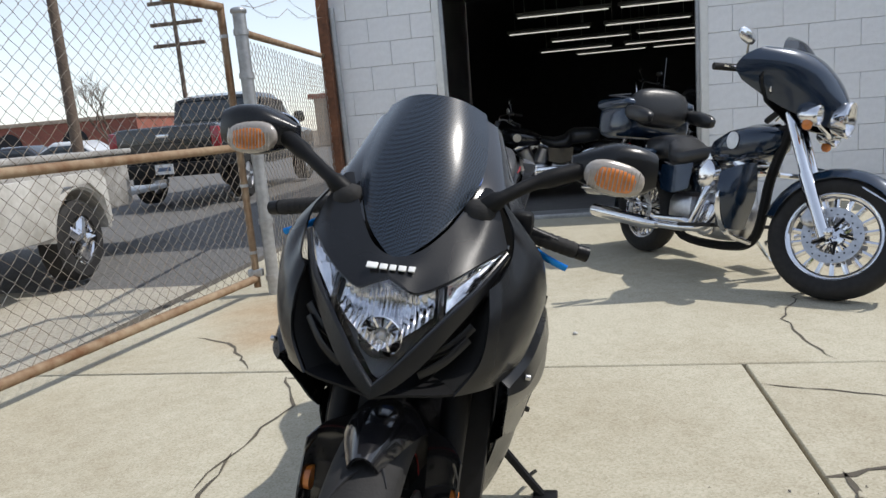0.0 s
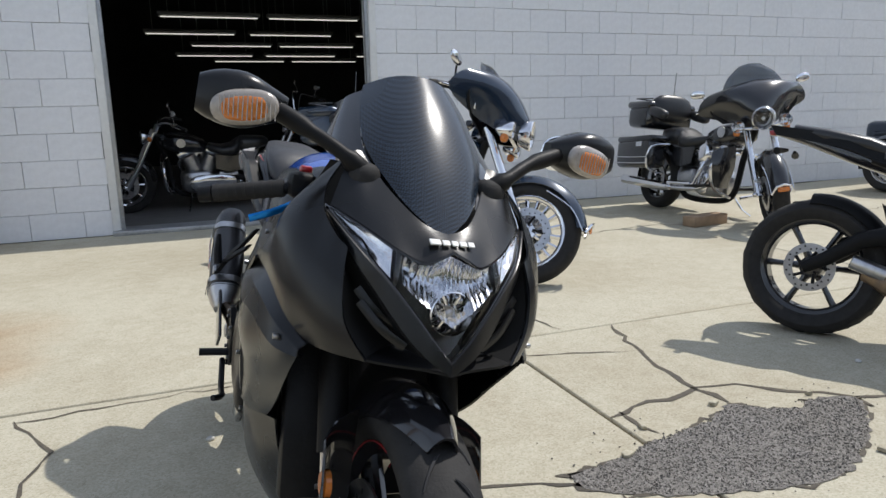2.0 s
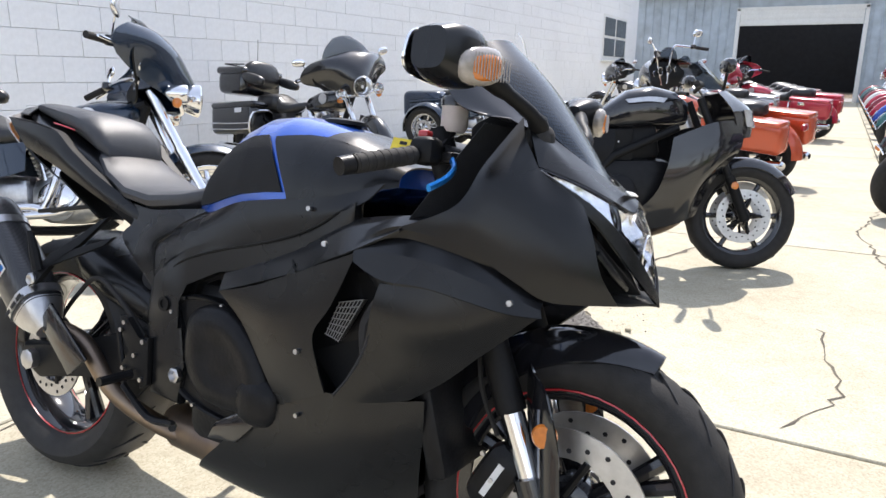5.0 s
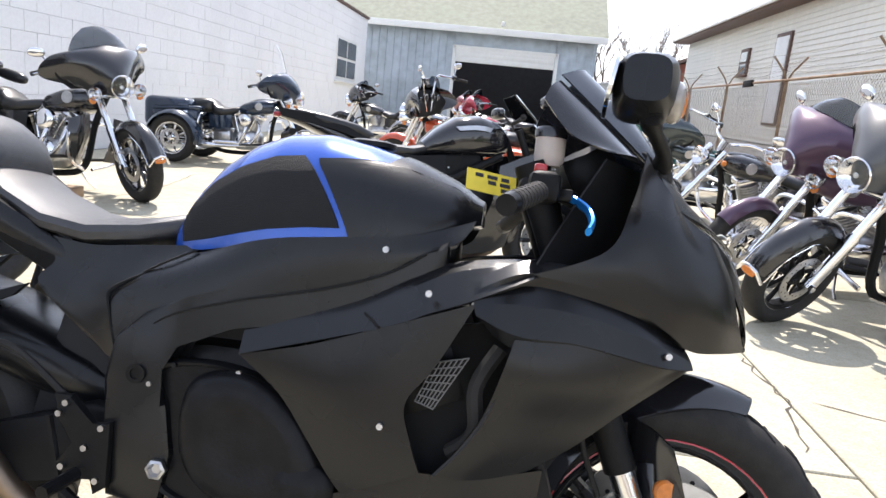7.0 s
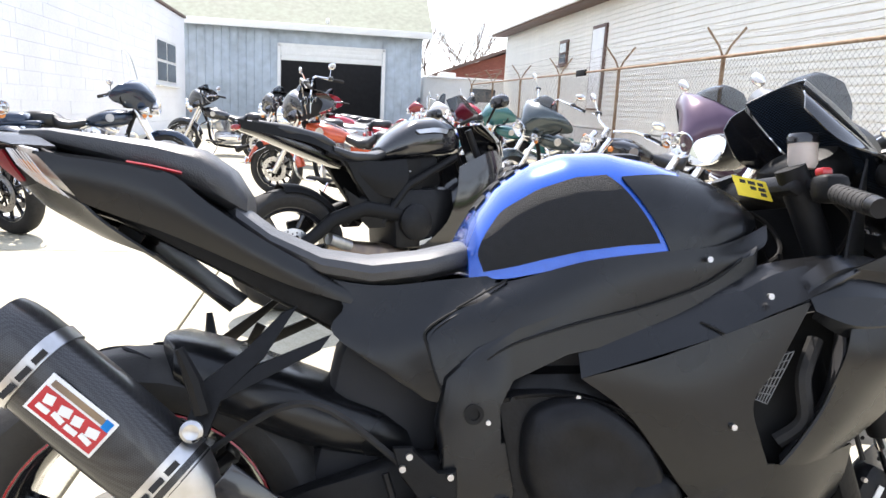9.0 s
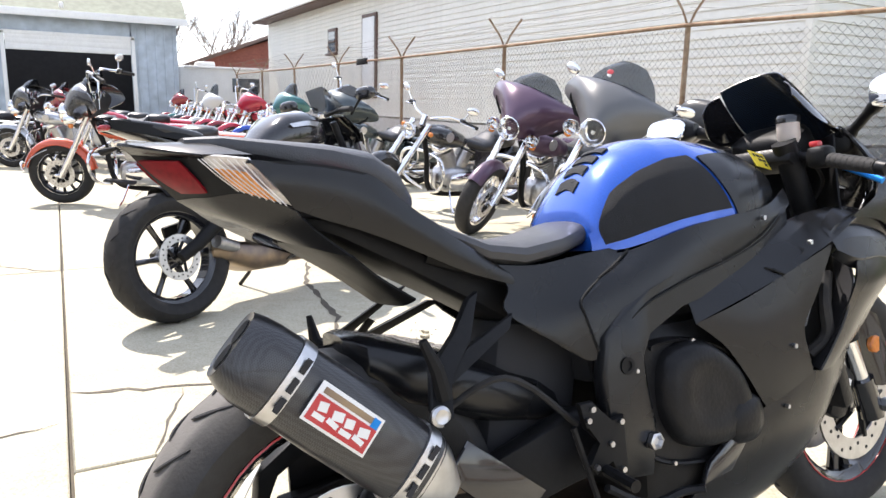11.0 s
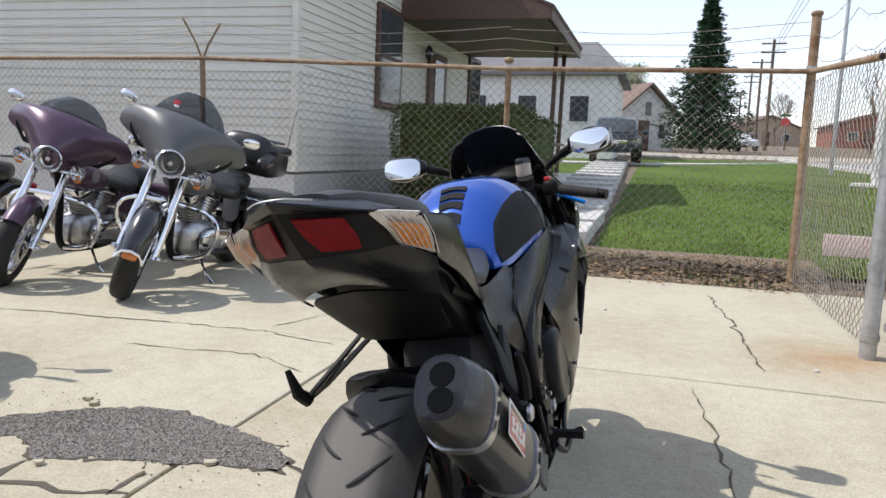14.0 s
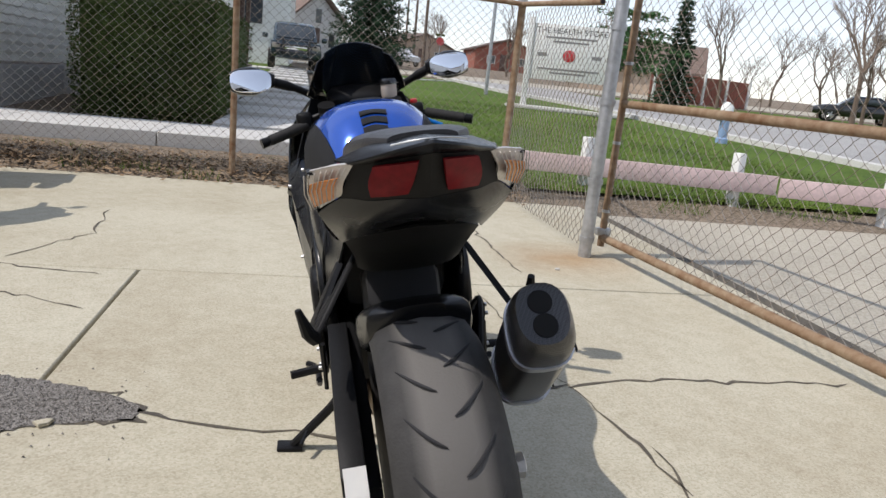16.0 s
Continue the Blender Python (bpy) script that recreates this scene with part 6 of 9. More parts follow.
side_patch("panel_crease", [
    [(0.100, 0.440, 0.758), (0.118, 0.530, 0.806), (0.126, 0.612, 0.860), (0.128, 0.660, 0.896), (0.130, 0.705, 0.908), (0.128, 0.765, 0.916), (0.115, 0.850, 0.928)],
    [(0.112, 0.430, 0.752), (0.138, 0.525, 0.806), (0.150, 0.610, 0.862), (0.156, 0.655, 0.899), (0.162, 0.705, 0.913), (0.164, 0.765, 0.922), (0.162, 0.847, 0.928)],
], "plastic", B, nu=3, nv=1)
SIG_HI = [Vector(p) for p in ((0.161, 0.848, 0.928), (0.130, 0.880, 0.936), (0.098, 0.899, 0.939))]
SIG_LO = [Vector(p) for p in ((0.155, 0.784, 0.858), (0.140, 0.814, 0.871), (0.117, 0.846, 0.886))]
SIG_MID = [a.lerp(b, 0.5) + Vector((0.006, 0.004, 0)) for a, b in zip(SIG_HI, SIG_LO)]
side_patch("tail_signal", [[tuple(p) for p in r] for r in (SIG_HI, SIG_MID, SIG_LO)], "siglens", B, label="clear ribbed rear turn signal", lift=-0.004)
hi, mid, lo = (curve(q, 8) for q in (SIG_HI, SIG_MID, SIG_LO))
for s in (-1, 1):
    core = [[(s * (p.x + 0.003), p.y + 0.003, p.z) for p in (a.lerp(b, f) for a, b in zip(u, v))][3:14] for u, v, f in ((hi, mid, 0.55), (mid, lo, 0.0), (mid, lo, 0.70))]
    sig = part("signal_bulb", patch([r[::-s] for r in core], 1, 3, thick=0.002, lift=0.004), "siglow", B, "amber glow behind the clear ribs")
    for k in range(1, 16, 2):
        part("lens_rib", tube([(s * (q.x + 0.0075), q.y + 0.0075, q.z) for q in (hi[k].lerp(mid[k], 0.1), mid[k], mid[k].lerp(lo[k], 0.9))], 0.0009, 5), "siglens", sig)
side_patch("tail_brow", [
    [(0.122, 0.830, 0.940), (0.076, 0.872, 0.960), (0.040, 0.900, 0.970), (0.0, 0.912, 0.974)],
    [(0.106, 0.896, 0.943), (0.076, 0.930, 0.952), (0.044, 0.968, 0.963), (0.0, 0.995, 0.974)],
    [(0.100, 0.890, 0.937), (0.072, 0.916, 0.941), (0.042, 0.948, 0.948), (0.0, 0.978, 0.955)],
], "black", B, nu=5, nv=4, label="matte black upper edge of the tail")
side_patch("tail_lamp_panel", [
    [(0.100, 0.892, 0.939), (0.070, 0.920, 0.944), (0.040, 0.950, 0.948), (0.0, 0.979, 0.955)],
    [(0.110, 0.866, 0.910), (0.076, 0.902, 0.915), (0.042, 0.928, 0.919), (0.0, 0.952, 0.922)],
    [(0.119, 0.842, 0.884), (0.078, 0.882, 0.884), (0.040, 0.902, 0.886), (0.0, 0.920, 0.886)],
], "plastic", B)
side_patch("tail_light", [
    [(0.070, 0.921, 0.939), (0.044, 0.945, 0.943), (0.015, 0.968, 0.947)],
    [(0.078, 0.902, 0.914), (0.048, 0.926, 0.918), (0.020, 0.944, 0.921)],
    [(0.076, 0.886, 0.893), (0.050, 0.902, 0.895), (0.027, 0.914, 0.898)],
], "tail_red", B, label="dark red tail light", lift=0.005)
side_patch("tail_shell", [
    [(0.155, 0.783, 0.855), (0.119, 0.842, 0.884), (0.078, 0.883, 0.884), (0.040, 0.903, 0.886), (0.0, 0.921, 0.886)],
    [(0.142, 0.752, 0.824), (0.118, 0.808, 0.840), (0.084, 0.850, 0.850), (0.046, 0.868, 0.855), (0.0, 0.874, 0.857)],
    [(0.122, 0.690, 0.780), (0.108, 0.745, 0.798), (0.080, 0.785, 0.812), (0.046, 0.800, 0.824), (0.0, 0.805, 0.830)],
], "black", B, nu=5, nv=5, label="rounded matte black underside of the tail")
side_patch("tray_panel", [
    [(0.118, 0.690, 0.782), (0.085, 0.740, 0.800), (0.0, 0.770, 0.812)],
    [(0.104, 0.640, 0.742), (0.075, 0.660, 0.748), (0.0, 0.670, 0.752)],
    [(0.098, 0.575, 0.700), (0.070, 0.585, 0.690), (0.0, 0.590, 0.688)],
], "plastic", B, label="black plastic plate under the tail")
part("tail_edge", tube(curve([(-0.05, 0.962, 0.968), (-0.02, 0.982, 0.974), (0.02, 0.982, 0.974), (0.05, 0.962, 0.968)], 4), 0.0014, 6), "steel", B)
side_patch("tail_accent", [[(0.108, 0.655, 0.908), (0.111, 0.695, 0.916), (0.110, 0.735, 0.922)], [(0.110, 0.655, 0.9055), (0.113, 0.695, 0.9135), (0.112, 0.735, 0.9195)]], "redpaint", B, lift=0.004)
part("undertail", saddle([(0.33, 0.070, 0.70, 0.60), (0.45, 0.085, 0.74, 0.672), (0.58, 0.100, 0.80, 0.742), (0.70, 0.110, 0.85, 0.806), (0.76, 0.095, 0.862, 0.832), (0.82, 0.070, 0.870, 0.850)], 16, 4), "plastic", B, "black plastic undertray")
for s in (-1, 1):
    part("tray_tab", box((0.012, 0.04, 0.022), (s * 0.06, 0.74, 0.812), (30, 0, 0), bevel=0.003), "plastic", B)

# side fairing
side_patch("fairing_lip", [
    [(0.180, -0.410, 0.802), (0.178, -0.290, 0.784), (0.176, -0.215, 0.752), (0.174, -0.120, 0.706), (0.174, 0.036, 0.652)],
    [(0.205, -0.412, 0.796), (0.208, -0.300, 0.772), (0.206, -0.235, 0.742), (0.200, -0.150, 0.694), (0.186, 0.036, 0.630)],
    [(0.248, -0.410, 0.776), (0.247, -0.320, 0.731), (0.240, -0.262, 0.706), (0.229, -0.185, 0.672), (0.197, 0.036, 0.600)],
], "black", B, nu=9, nv=1, label="upper edge of the side fairing")
side_patch("fairing_rear", [
    [(0.246, -0.328, 0.728), (0.232, -0.210, 0.682), (0.212, -0.080, 0.632), (0.197, 0.036, 0.600)],
    [(0.238, -0.276, 0.625), (0.233, -0.200, 0.610), (0.220, -0.110, 0.580), (0.201, -0.035, 0.549)],
    [(0.233, -0.238, 0.566), (0.229, -0.190, 0.545), (0.219, -0.140, 0.515), (0.204, -0.090, 0.482)],
    [(0.230, -0.252, 0.507), (0.225, -0.208, 0.485), (0.216, -0.165, 0.460), (0.203, -0.125, 0.435)],
    [(0.226, -0.270, 0.462), (0.221, -0.235, 0.445), (0.213, -0.190, 0.425), (0.200, -0.150, 0.405)],
], "black", B, nu=6, nv=5, label="matte black side fairing behind the duct")
side_patch("fairing_vane", [
    [(0.150, -0.640, 0.712), (0.180, -0.580, 0.760), (0.200, -0.500, 0.792), (0.206, -0.400, 0.800), (0.222, -0.320, 0.762)],
    [(0.181, -0.648, 0.695), (0.210, -0.602, 0.722), (0.229, -0.520, 0.766), (0.237, -0.404, 0.782), (0.238, -0.322, 0.746)],
    [(0.180, -0.648, 0.690), (0.212, -0.580, 0.728), (0.228, -0.490, 0.752), (0.232, -0.400, 0.762), (0.243, -0.322, 0.737)],
    [(0.200, -0.653, 0.676), (0.230, -0.585, 0.702), (0.246, -0.490, 0.728), (0.250, -0.395, 0.735), (0.250, -0.324, 0.726)],
    [(0.202, -0.657, 0.664), (0.234, -0.600, 0.668), (0.254, -0.480, 0.688), (0.260, -0.392, 0.690), (0.254, -0.328, 0.712)],
    [(0.190, -0.645, 0.660), (0.220, -0.590, 0.655), (0.244, -0.480, 0.668), (0.246, -0.392, 0.668), (0.235, -0.335, 0.700)],
], "black", B, nu=9, nv=1, label="sharp black vane over the duct")
side_patch("fairing_front", [
    [(0.200, -0.654, 0.666), (0.232, -0.600, 0.667), (0.253, -0.480, 0.687), (0.258, -0.388, 0.684)],
    [(0.200, -0.610, 0.628), (0.232, -0.545, 0.625), (0.256, -0.460, 0.632), (0.260, -0.377, 0.640)],
    [(0.198, -0.555, 0.580), (0.220, -0.490, 0.572), (0.238, -0.420, 0.568), (0.243, -0.357, 0.570)],
    [(0.196, -0.495, 0.525), (0.212, -0.440, 0.515), (0.228, -0.380, 0.508), (0.234, -0.325, 0.510)],
    [(0.195, -0.430, 0.478), (0.208, -0.390, 0.468), (0.220, -0.340, 0.460), (0.228, -0.290, 0.462)],
], "black", B, nu=6, nv=6, label="matte black side fairing ahead of the duct")
side_patch("duct_wall", [
    [(0.240, -0.392, 0.690), (0.252, -0.383, 0.640), (0.246, -0.362, 0.570), (0.236, -0.330, 0.510), (0.230, -0.292, 0.462)],
    [(0.190, -0.420, 0.690), (0.195, -0.410, 0.640), (0.195, -0.395, 0.570), (0.190, -0.360, 0.510), (0.188, -0.320, 0.462)],
], "dark", B, nu=3, nv=1)
for sg in (-1, 1):
    # black sheet stands in for the shade deep inside the duct
    part("duct_back", plate([(-0.43, 0.71), (-0.22, 0.67), (-0.19, 0.52), (-0.27, 0.44), (-0.38, 0.45), (-0.44, 0.60)], sg * 0.160, sg * 0.168), "void", B)
side_patch("belly_cowl", [
    [(0.185, -0.455, 0.480), (0.219, -0.335, 0.461), (0.217, -0.255, 0.458), (0.200, -0.152, 0.408), (0.185, -0.050, 0.385)],
    [(0.168, -0.450, 0.410), (0.203, -0.350, 0.392), (0.203, -0.220, 0.362), (0.192, -0.120, 0.330), (0.180, 0.000, 0.300)],
    [(0.130, -0.430, 0.320), (0.162, -0.340, 0.285), (0.167, -0.200, 0.250), (0.160, -0.050, 0.222), (0.150, 0.100, 0.210)],
    [(0.065, -0.400, 0.225), (0.092, -0.300, 0.182), (0.102, -0.150, 0.156), (0.100, 0.000, 0.150), (0.090, 0.150, 0.160)],
    [(0.0, -0.385, 0.205), (0.0, -0.300, 0.155), (0.0, -0.150, 0.135), (0.0, 0.0, 0.130), (0.0, 0.150, 0.140)],
], "black", B, nu=6, nv=5, label="matte black belly fairing")
for s in (-1, 1):
    bolt(B, (s * 0.212, -0.20, 0.40), r=0.006)
part("radiator", box((0.34, 0.04, 0.34), (0, -0.435, 0.50), (-18, 0, 0), bevel=0.01), "darkalu", B)
for s in (-1, 1):
    rad = part("duct_grille", patch([[(s * 0.196, -0.325, 0.640), (s * 0.205, -0.275, 0.628)], [(s * 0.196, -0.278, 0.556), (s * 0.205, -0.250, 0.566)]], thick=0.004), "darkalu", B, "dark radiator behind the duct")
    bm = bmesh.new()
    for k in range(7):
        u = k / 6
        tube([(s * 0.206, -0.325 + 0.047 * u, 0.641 - 0.084 * u), (s * 0.212, -0.275 + 0.025 * u, 0.629 - 0.062 * u)], 0.0011, 4, bm=bm)
        tube([(s * 0.208, -0.325 + 0.050 * u, 0.642 - 0.013 * u), (s * 0.208, -0.278 + 0.028 * u, 0.556 + 0.010 * u)], 0.0011, 4, bm=bm)
    tagged(part("mesh", bm, "lamp", rad), kind="stuff")
    part("hose", tube(curve([(s * 0.20, -0.37, 0.66), (s * 0.212, -0.34, 0.60), (s * 0.21, -0.345, 0.53), (s * 0.19, -0.31, 0.49)], 5), 0.013, 8), "rubber", B)

# engine
part("airbox", box((0.25, 0.52, 0.20), (0, 0.0, 0.64), (-10, 0, 0), bevel=0.03), "dark", B)
part("engine_block", box((0.32, 0.40, 0.36), (0, -0.05, 0.43), bevel=0.04), "darkalu", B, "dark cast engine block")
part("cylinder_head", box((0.34, 0.26, 0.2), (0, -0.20, 0.60), (-22, 0, 0), bevel=0.03), "darkalu", B)
for s in (-1, 1):
    rim_line = curve([(0, y, z) for y, z in ((0.190, 0.535), (0.150, 0.572), (0.038, 0.573), (-0.070, 0.533), (-0.146, 0.463), (-0.180, 0.375), (-0.150, 0.315), (-0.036, 0.318), (0.105, 0.338), (0.176, 0.390))], 4, True)
    cov = part("clutch_cover", loft([[Vector((s * x, 0.005 + (p.y - 0.005) * k, 0.450 + (p.z - 0.450) * k)) for p in rim_line] for x, k in ((0.150, 1.0), (0.176, 1.0), (0.182, 0.975), (0.180, 0.94), (0.172, 0.92))]), "darkalu", B, "large rounded black engine cover")
    dome = curve([(0, y, z) for y, z in ((0.118, 0.520), (0.085, 0.556), (0.010, 0.560), (-0.070, 0.505), (-0.112, 0.430), (-0.104, 0.378), (-0.020, 0.358), (0.070, 0.375), (0.116, 0.435))], 4, True)
    part("cover_dome", loft([[Vector((s * x, 0.005 + (p.y - 0.005) * k, 0.460 + (p.z - 0.460) * k)) for p in dome] for x, k in ((0.168, 1.05), (0.186, 1.03), (0.200, 0.98), (0.208, 0.88), (0.211, 0.60), (0.208, 0.52), (0.209, 0.2))]), "darkalu", cov)
    part("cover_bulge", blob((s * 0.190, -0.085, 0.395), (0.052, 0.11, 0.10), (0, 0, 0), 2.6), "darkalu", cov)
    for k in range(0, len(rim_line), 4):
        p = rim_line[k]
        bolt(cov, (s * 0.184, 0.005 + (p.y - 0.005) * 0.955, 0.450 + (p.z - 0.450) * 0.955), r=0.0055, material="darkalu" if k % 8 else "alu")
    part("engine_guard", plate([(-0.10, 0.36), (-0.04, 0.30), (0.04, 0.29), (0.02, 0.33), (-0.05, 0.37)], s * 0.185, s * 0.20, bevel=0.006), "gloss", B)

# rear end
for s in (-1, 1):
    arm = part("swingarm", plate([(0.14, 0.46), (0.30, 0.475), (0.46, 0.42), (0.60, 0.36), (0.77, 0.35), (0.79, 0.30), (0.70, 0.265), (0.50, 0.31), (0.30, 0.345), (0.14, 0.35)], s * 0.105, s * 0.145, bevel=0.012), "plastic", B, "black box-section swingarm")
    part("axle_block", lathe([(0.026, 0), (0.026, s * 0.02), (0.015, s * 0.024)], 8, (s * 0.145, 0.72, 0.313), "x"), "alu", arm)
    rs = part("foot_control", plate([(0.232, 0.465), (0.262, 0.455), (0.300, 0.500), (0.330, 0.500), (0.318, 0.455), (0.285, 0.425), (0.318, 0.392), (0.300, 0.370), (0.262, 0.395), (0.250, 0.345), (0.228, 0.360)], s * 0.185, s * 0.20, bevel=0.004), "plastic", B, "black rearset plate")
    for y, z in ((0.243, 0.455), (0.306, 0.488), (0.316, 0.470), (0.303, 0.386), (0.244, 0.370), (0.268, 0.420)):
        bolt(rs, (s * 0.203, y, z), r=0.007)
    part("rider_peg", tube([(s * 0.20, 0.28, 0.375), (s * 0.275, 0.285, 0.37)], 0.011, 8), "darkalu", rs)
    part("pedal", tube(curve([(s * 0.21, 0.29, 0.35), (s * 0.215, 0.20, 0.30), (s * 0.22, 0.12, 0.305), (s * 0.245, 0.09, 0.31)], 4), 0.008, 6), "darkalu", rs)
    part("linkage", tube([(s * 0.195, 0.30, 0.33), (s * 0.19, 0.34, 0.46)], 0.006, 6), "darkalu", rs)


def slanted(outline, x_low, x_high, z_low, z_high, thick=0.010):
    """A flat bracket cut to an outline of along and up, leaning outwards as it goes down."""
    bm = plate(outline, -thick / 2, thick / 2, bevel=0.002)
    for v in bm.verts:
        v.co.x += x_low + (x_high - x_low) * (v.co.z - z_low) / (z_high - z_low)
    return bm


hang = part("peg_bracket", slanted([(0.476, 0.706), (0.500, 0.696), (0.545, 0.645), (0.604, 0.604), (0.624, 0.548), (0.610, 0.526), (0.590, 0.536), (0.578, 0.585), (0.522, 0.632)], -0.222, -0.118, 0.54, 0.72, 0.014), "plastic", B, "black passenger footrest hanger")
part("brace", slanted([(0.424, 0.664), (0.440, 0.642), (0.580, 0.576), (0.592, 0.600)], -0.222, -0.118, 0.54, 0.72, 0.012), "plastic", hang)
part("hanger_bolt", lathe([(0.016, 0.0), (0.016, -0.006), (0.011, -0.009), (0.005, -0.007)], 16, (-0.226, 0.613, 0.541), "x"), "alu", hang, "bright round bolt")
part("passenger_peg", tube([(-0.222, 0.600, 0.565), (-0.226, 0.612, 0.610), (-0.226, 0.632, 0.655)], [0.013, 0.012, 0.007], 8), "plastic", hang)
hang = part("peg_bracket", slanted([(0.495, 0.712), (0.525, 0.700), (0.640, 0.612), (0.650, 0.590), (0.630, 0.588), (0.610, 0.605)], 0.190, 0.095, 0.60, 0.71, 0.012), "plastic", B, "black cut-out passenger footrest hanger")
part("brace", slanted([(0.405, 0.668), (0.440, 0.672), (0.560, 0.612), (0.632, 0.602), (0.625, 0.585), (0.550, 0.594)], 0.190, 0.095, 0.60, 0.71, 0.012), "plastic", hang)
part("brace", slanted([(0.545, 0.640), (0.562, 0.650), (0.585, 0.606), (0.566, 0.606)], 0.190, 0.095, 0.60, 0.71, 0.010), "plastic", hang)
part("passenger_peg", tube([(0.192, 0.636, 0.592), (0.202, 0.655, 0.612), (0.214, 0.660, 0.660)], [0.014, 0.013, 0.006], 8), "plastic", hang)
part("hugger", saddle([(0.285, 0.085, 0.510, 0.43), (0.34, 0.102, 0.540, 0.44), (0.42, 0.112, 0.570, 0.455), (0.50, 0.115, 0.600, 0.48), (0.60, 0.113, 0.636, 0.52), (0.665, 0.098, 0.652, 0.57), (0.690, 0.050, 0.650, 0.62)], 20, 2.8), "black", B, "smooth black rear hugger over the tyre")
part("inner_guard", box((0.17, 0.20, 0.26), (0, 0.335, 0.50), (12, 0, 0), bevel=0.03), "dark", B)
part("shock", tube([(0, 0.30, 0.36), (0, 0.26, 0.62)], 0.035, 12), "darkalu", B)
part("sub_rail", tube([(-0.09, 0.20, 0.66), (-0.09, 0.55, 0.77)], 0.014, 8), "plastic", B)
part("sub_rail", tube([(0.09, 0.20, 0.66), (0.09, 0.55, 0.77)], 0.014, 8), "plastic", B)
part("chain", plate([(0.10, 0.47), (0.72, 0.42), (0.74, 0.40), (0.74, 0.225), (0.72, 0.205), (0.10, 0.37)], 0.152, 0.162), "darkalu", B)
cg = part("chain_guard", plate([(0.30, 0.49), (0.72, 0.455), (0.80, 0.40), (0.81, 0.33), (0.79, 0.33), (0.77, 0.39), (0.70, 0.43), (0.30, 0.465)], 0.13, 0.175, bevel=0.004), "plastic", B)
part("label_plate", box((0.04, 0.002, 0.07), (0.15, 0.8145, 0.385), (32, 0, 0)), "white", cg, "small white blank sticker")
part("brake_line", tube(curve([(-0.15, 0.30, 0.45), (-0.16, 0.45, 0.56), (-0.13, 0.58, 0.50), (-0.12, 0.66, 0.42)], 6), 0.006, 6), "rubber", B)
part("rear_caliper", blob((-0.12, 0.66, 0.39), (0.05, 0.09, 0.06), (40, 0, 0), 4), "darkalu", B)
# exhaust
EA, EB = Vector((-0.190, 0.635, 0.456)), Vector((-0.173, 0.840, 0.634))
ED = (EB - EA).normalized()
can = part("silencer", loft([ring_at(EA + ED * (0.27 * k / 6), ED, 0.050 + 0.004 * math.sin(k / 6 * 3), 0.060 + 0.004 * math.sin(k / 6 * 3), 24, 3.0) for k in range(7)]), "carbon", B, "carbon fibre silencer with metal straps and badge")
part("end_cone", loft([ring_at(EB - ED * 0.004, ED, 0.0525, 0.0625, 24, 3.0), ring_at(EB + ED * 0.03, ED, 0.0515, 0.0615, 24, 2.9), ring_at(EB + ED * 0.052 + Vector((0.003, 0, 0.002)), ED, 0.047, 0.057, 24, 2.6), ring_at(EB + ED * 0.066 + Vector((0.004, 0, 0.004)), ED, 0.041, 0.051, 24, 2.4), ring_at(EB + ED * 0.064 + Vector((0.004, 0, 0.004)), ED, 0.036, 0.046, 24, 2.4)]), "carbon", can, "carbon fibre end cap")
eu = ED.cross(Vector((1, 0, 0))).normalized()
for k in (-1, 1):
    c = EB + ED * 0.0642 + eu * 0.0195 * k + Vector((0.004, 0, 0.004))
    out = part("outlet", loft([ring_at(c, ED, 0.0200, 0.0200, 18, 2), ring_at(c + ED * 0.0012, ED, 0.0195, 0.0195, 18, 2), ring_at(c + ED * 0.0012, ED, 0.0175, 0.0175, 18, 2), ring_at(c + ED * 0.0004, ED, 0.017, 0.017, 18, 2)]), "plastic", can)
    # black disc on the cap paints the shade of an open bore
    part("bore", loft([ring_at(c + ED * 0.0002, ED, 0.0182, 0.0182, 18, 2), ring_at(c + ED * 0.0016, ED, 0.0178, 0.0178, 18, 2)]), "void", out)
for u in (0.015, 0.245):
    part("strap", loft([ring_at(EA + ED * u, ED, 0.0545, 0.0645, 24, 3.0), ring_at(EA + ED * (u + 0.022), ED, 0.0555, 0.0655, 24, 3.0)]), "alu", can, "brushed metal strap")
part("inlet_cone", loft([ring_at(EA - ED * 0.06, ED, 0.028, 0.028, 24, 2), ring_at(EA - ED * 0.02, ED, 0.045, 0.052, 24, 2.6), ring_at(EA + ED * 0.005, ED, 0.051, 0.061, 24, 3.0)]), "alu", can)
lm = Matrix.Translation(EA + ED * 0.172 + Vector((-0.0585, 0, 0.0))) @ Matrix(((0, 0, -1, 0), (-ED.y, ED.z, 0, 0), (-ED.z, -ED.y, 0, 0), (0, 0, 0, 1)))
badge = part("maker_badge", box((0.110, 0.058, 0.0016), bevel=0.0006), "white", can, "red and white rectangular maker badge")
badge.matrix_basis = lm
for sz, at, mt in (((0.102, 0.036, 0.0012), (0, 0.007, 0.001), "redpaint"), ((0.094, 0.009, 0.0012), (0, -0.019, 0.001), "pipe"), ((0.012, 0.014, 0.0014), (0.044, -0.018, 0.0015), "royal")):
    part("mark", box(sz, at), mt if mt in M else "anod", badge)
# plain pale blocks in place of the maker's mark
for k, x in enumerate((-0.034, -0.011, 0.012, 0.034)):
    part("mark", box((0.019, 0.0075, 0.0012), (x, 0.015 - 0.002 * (k % 2), 0.0018), (0, 0, 8 * (k % 2))), "white", badge)
    part("mark", box((0.014 + 0.003 * (k % 2), 0.013, 0.0012), (x + 0.003 * (k % 2) - 0.001, 0.001, 0.0018), (0, 0, -14)), "white", badge)
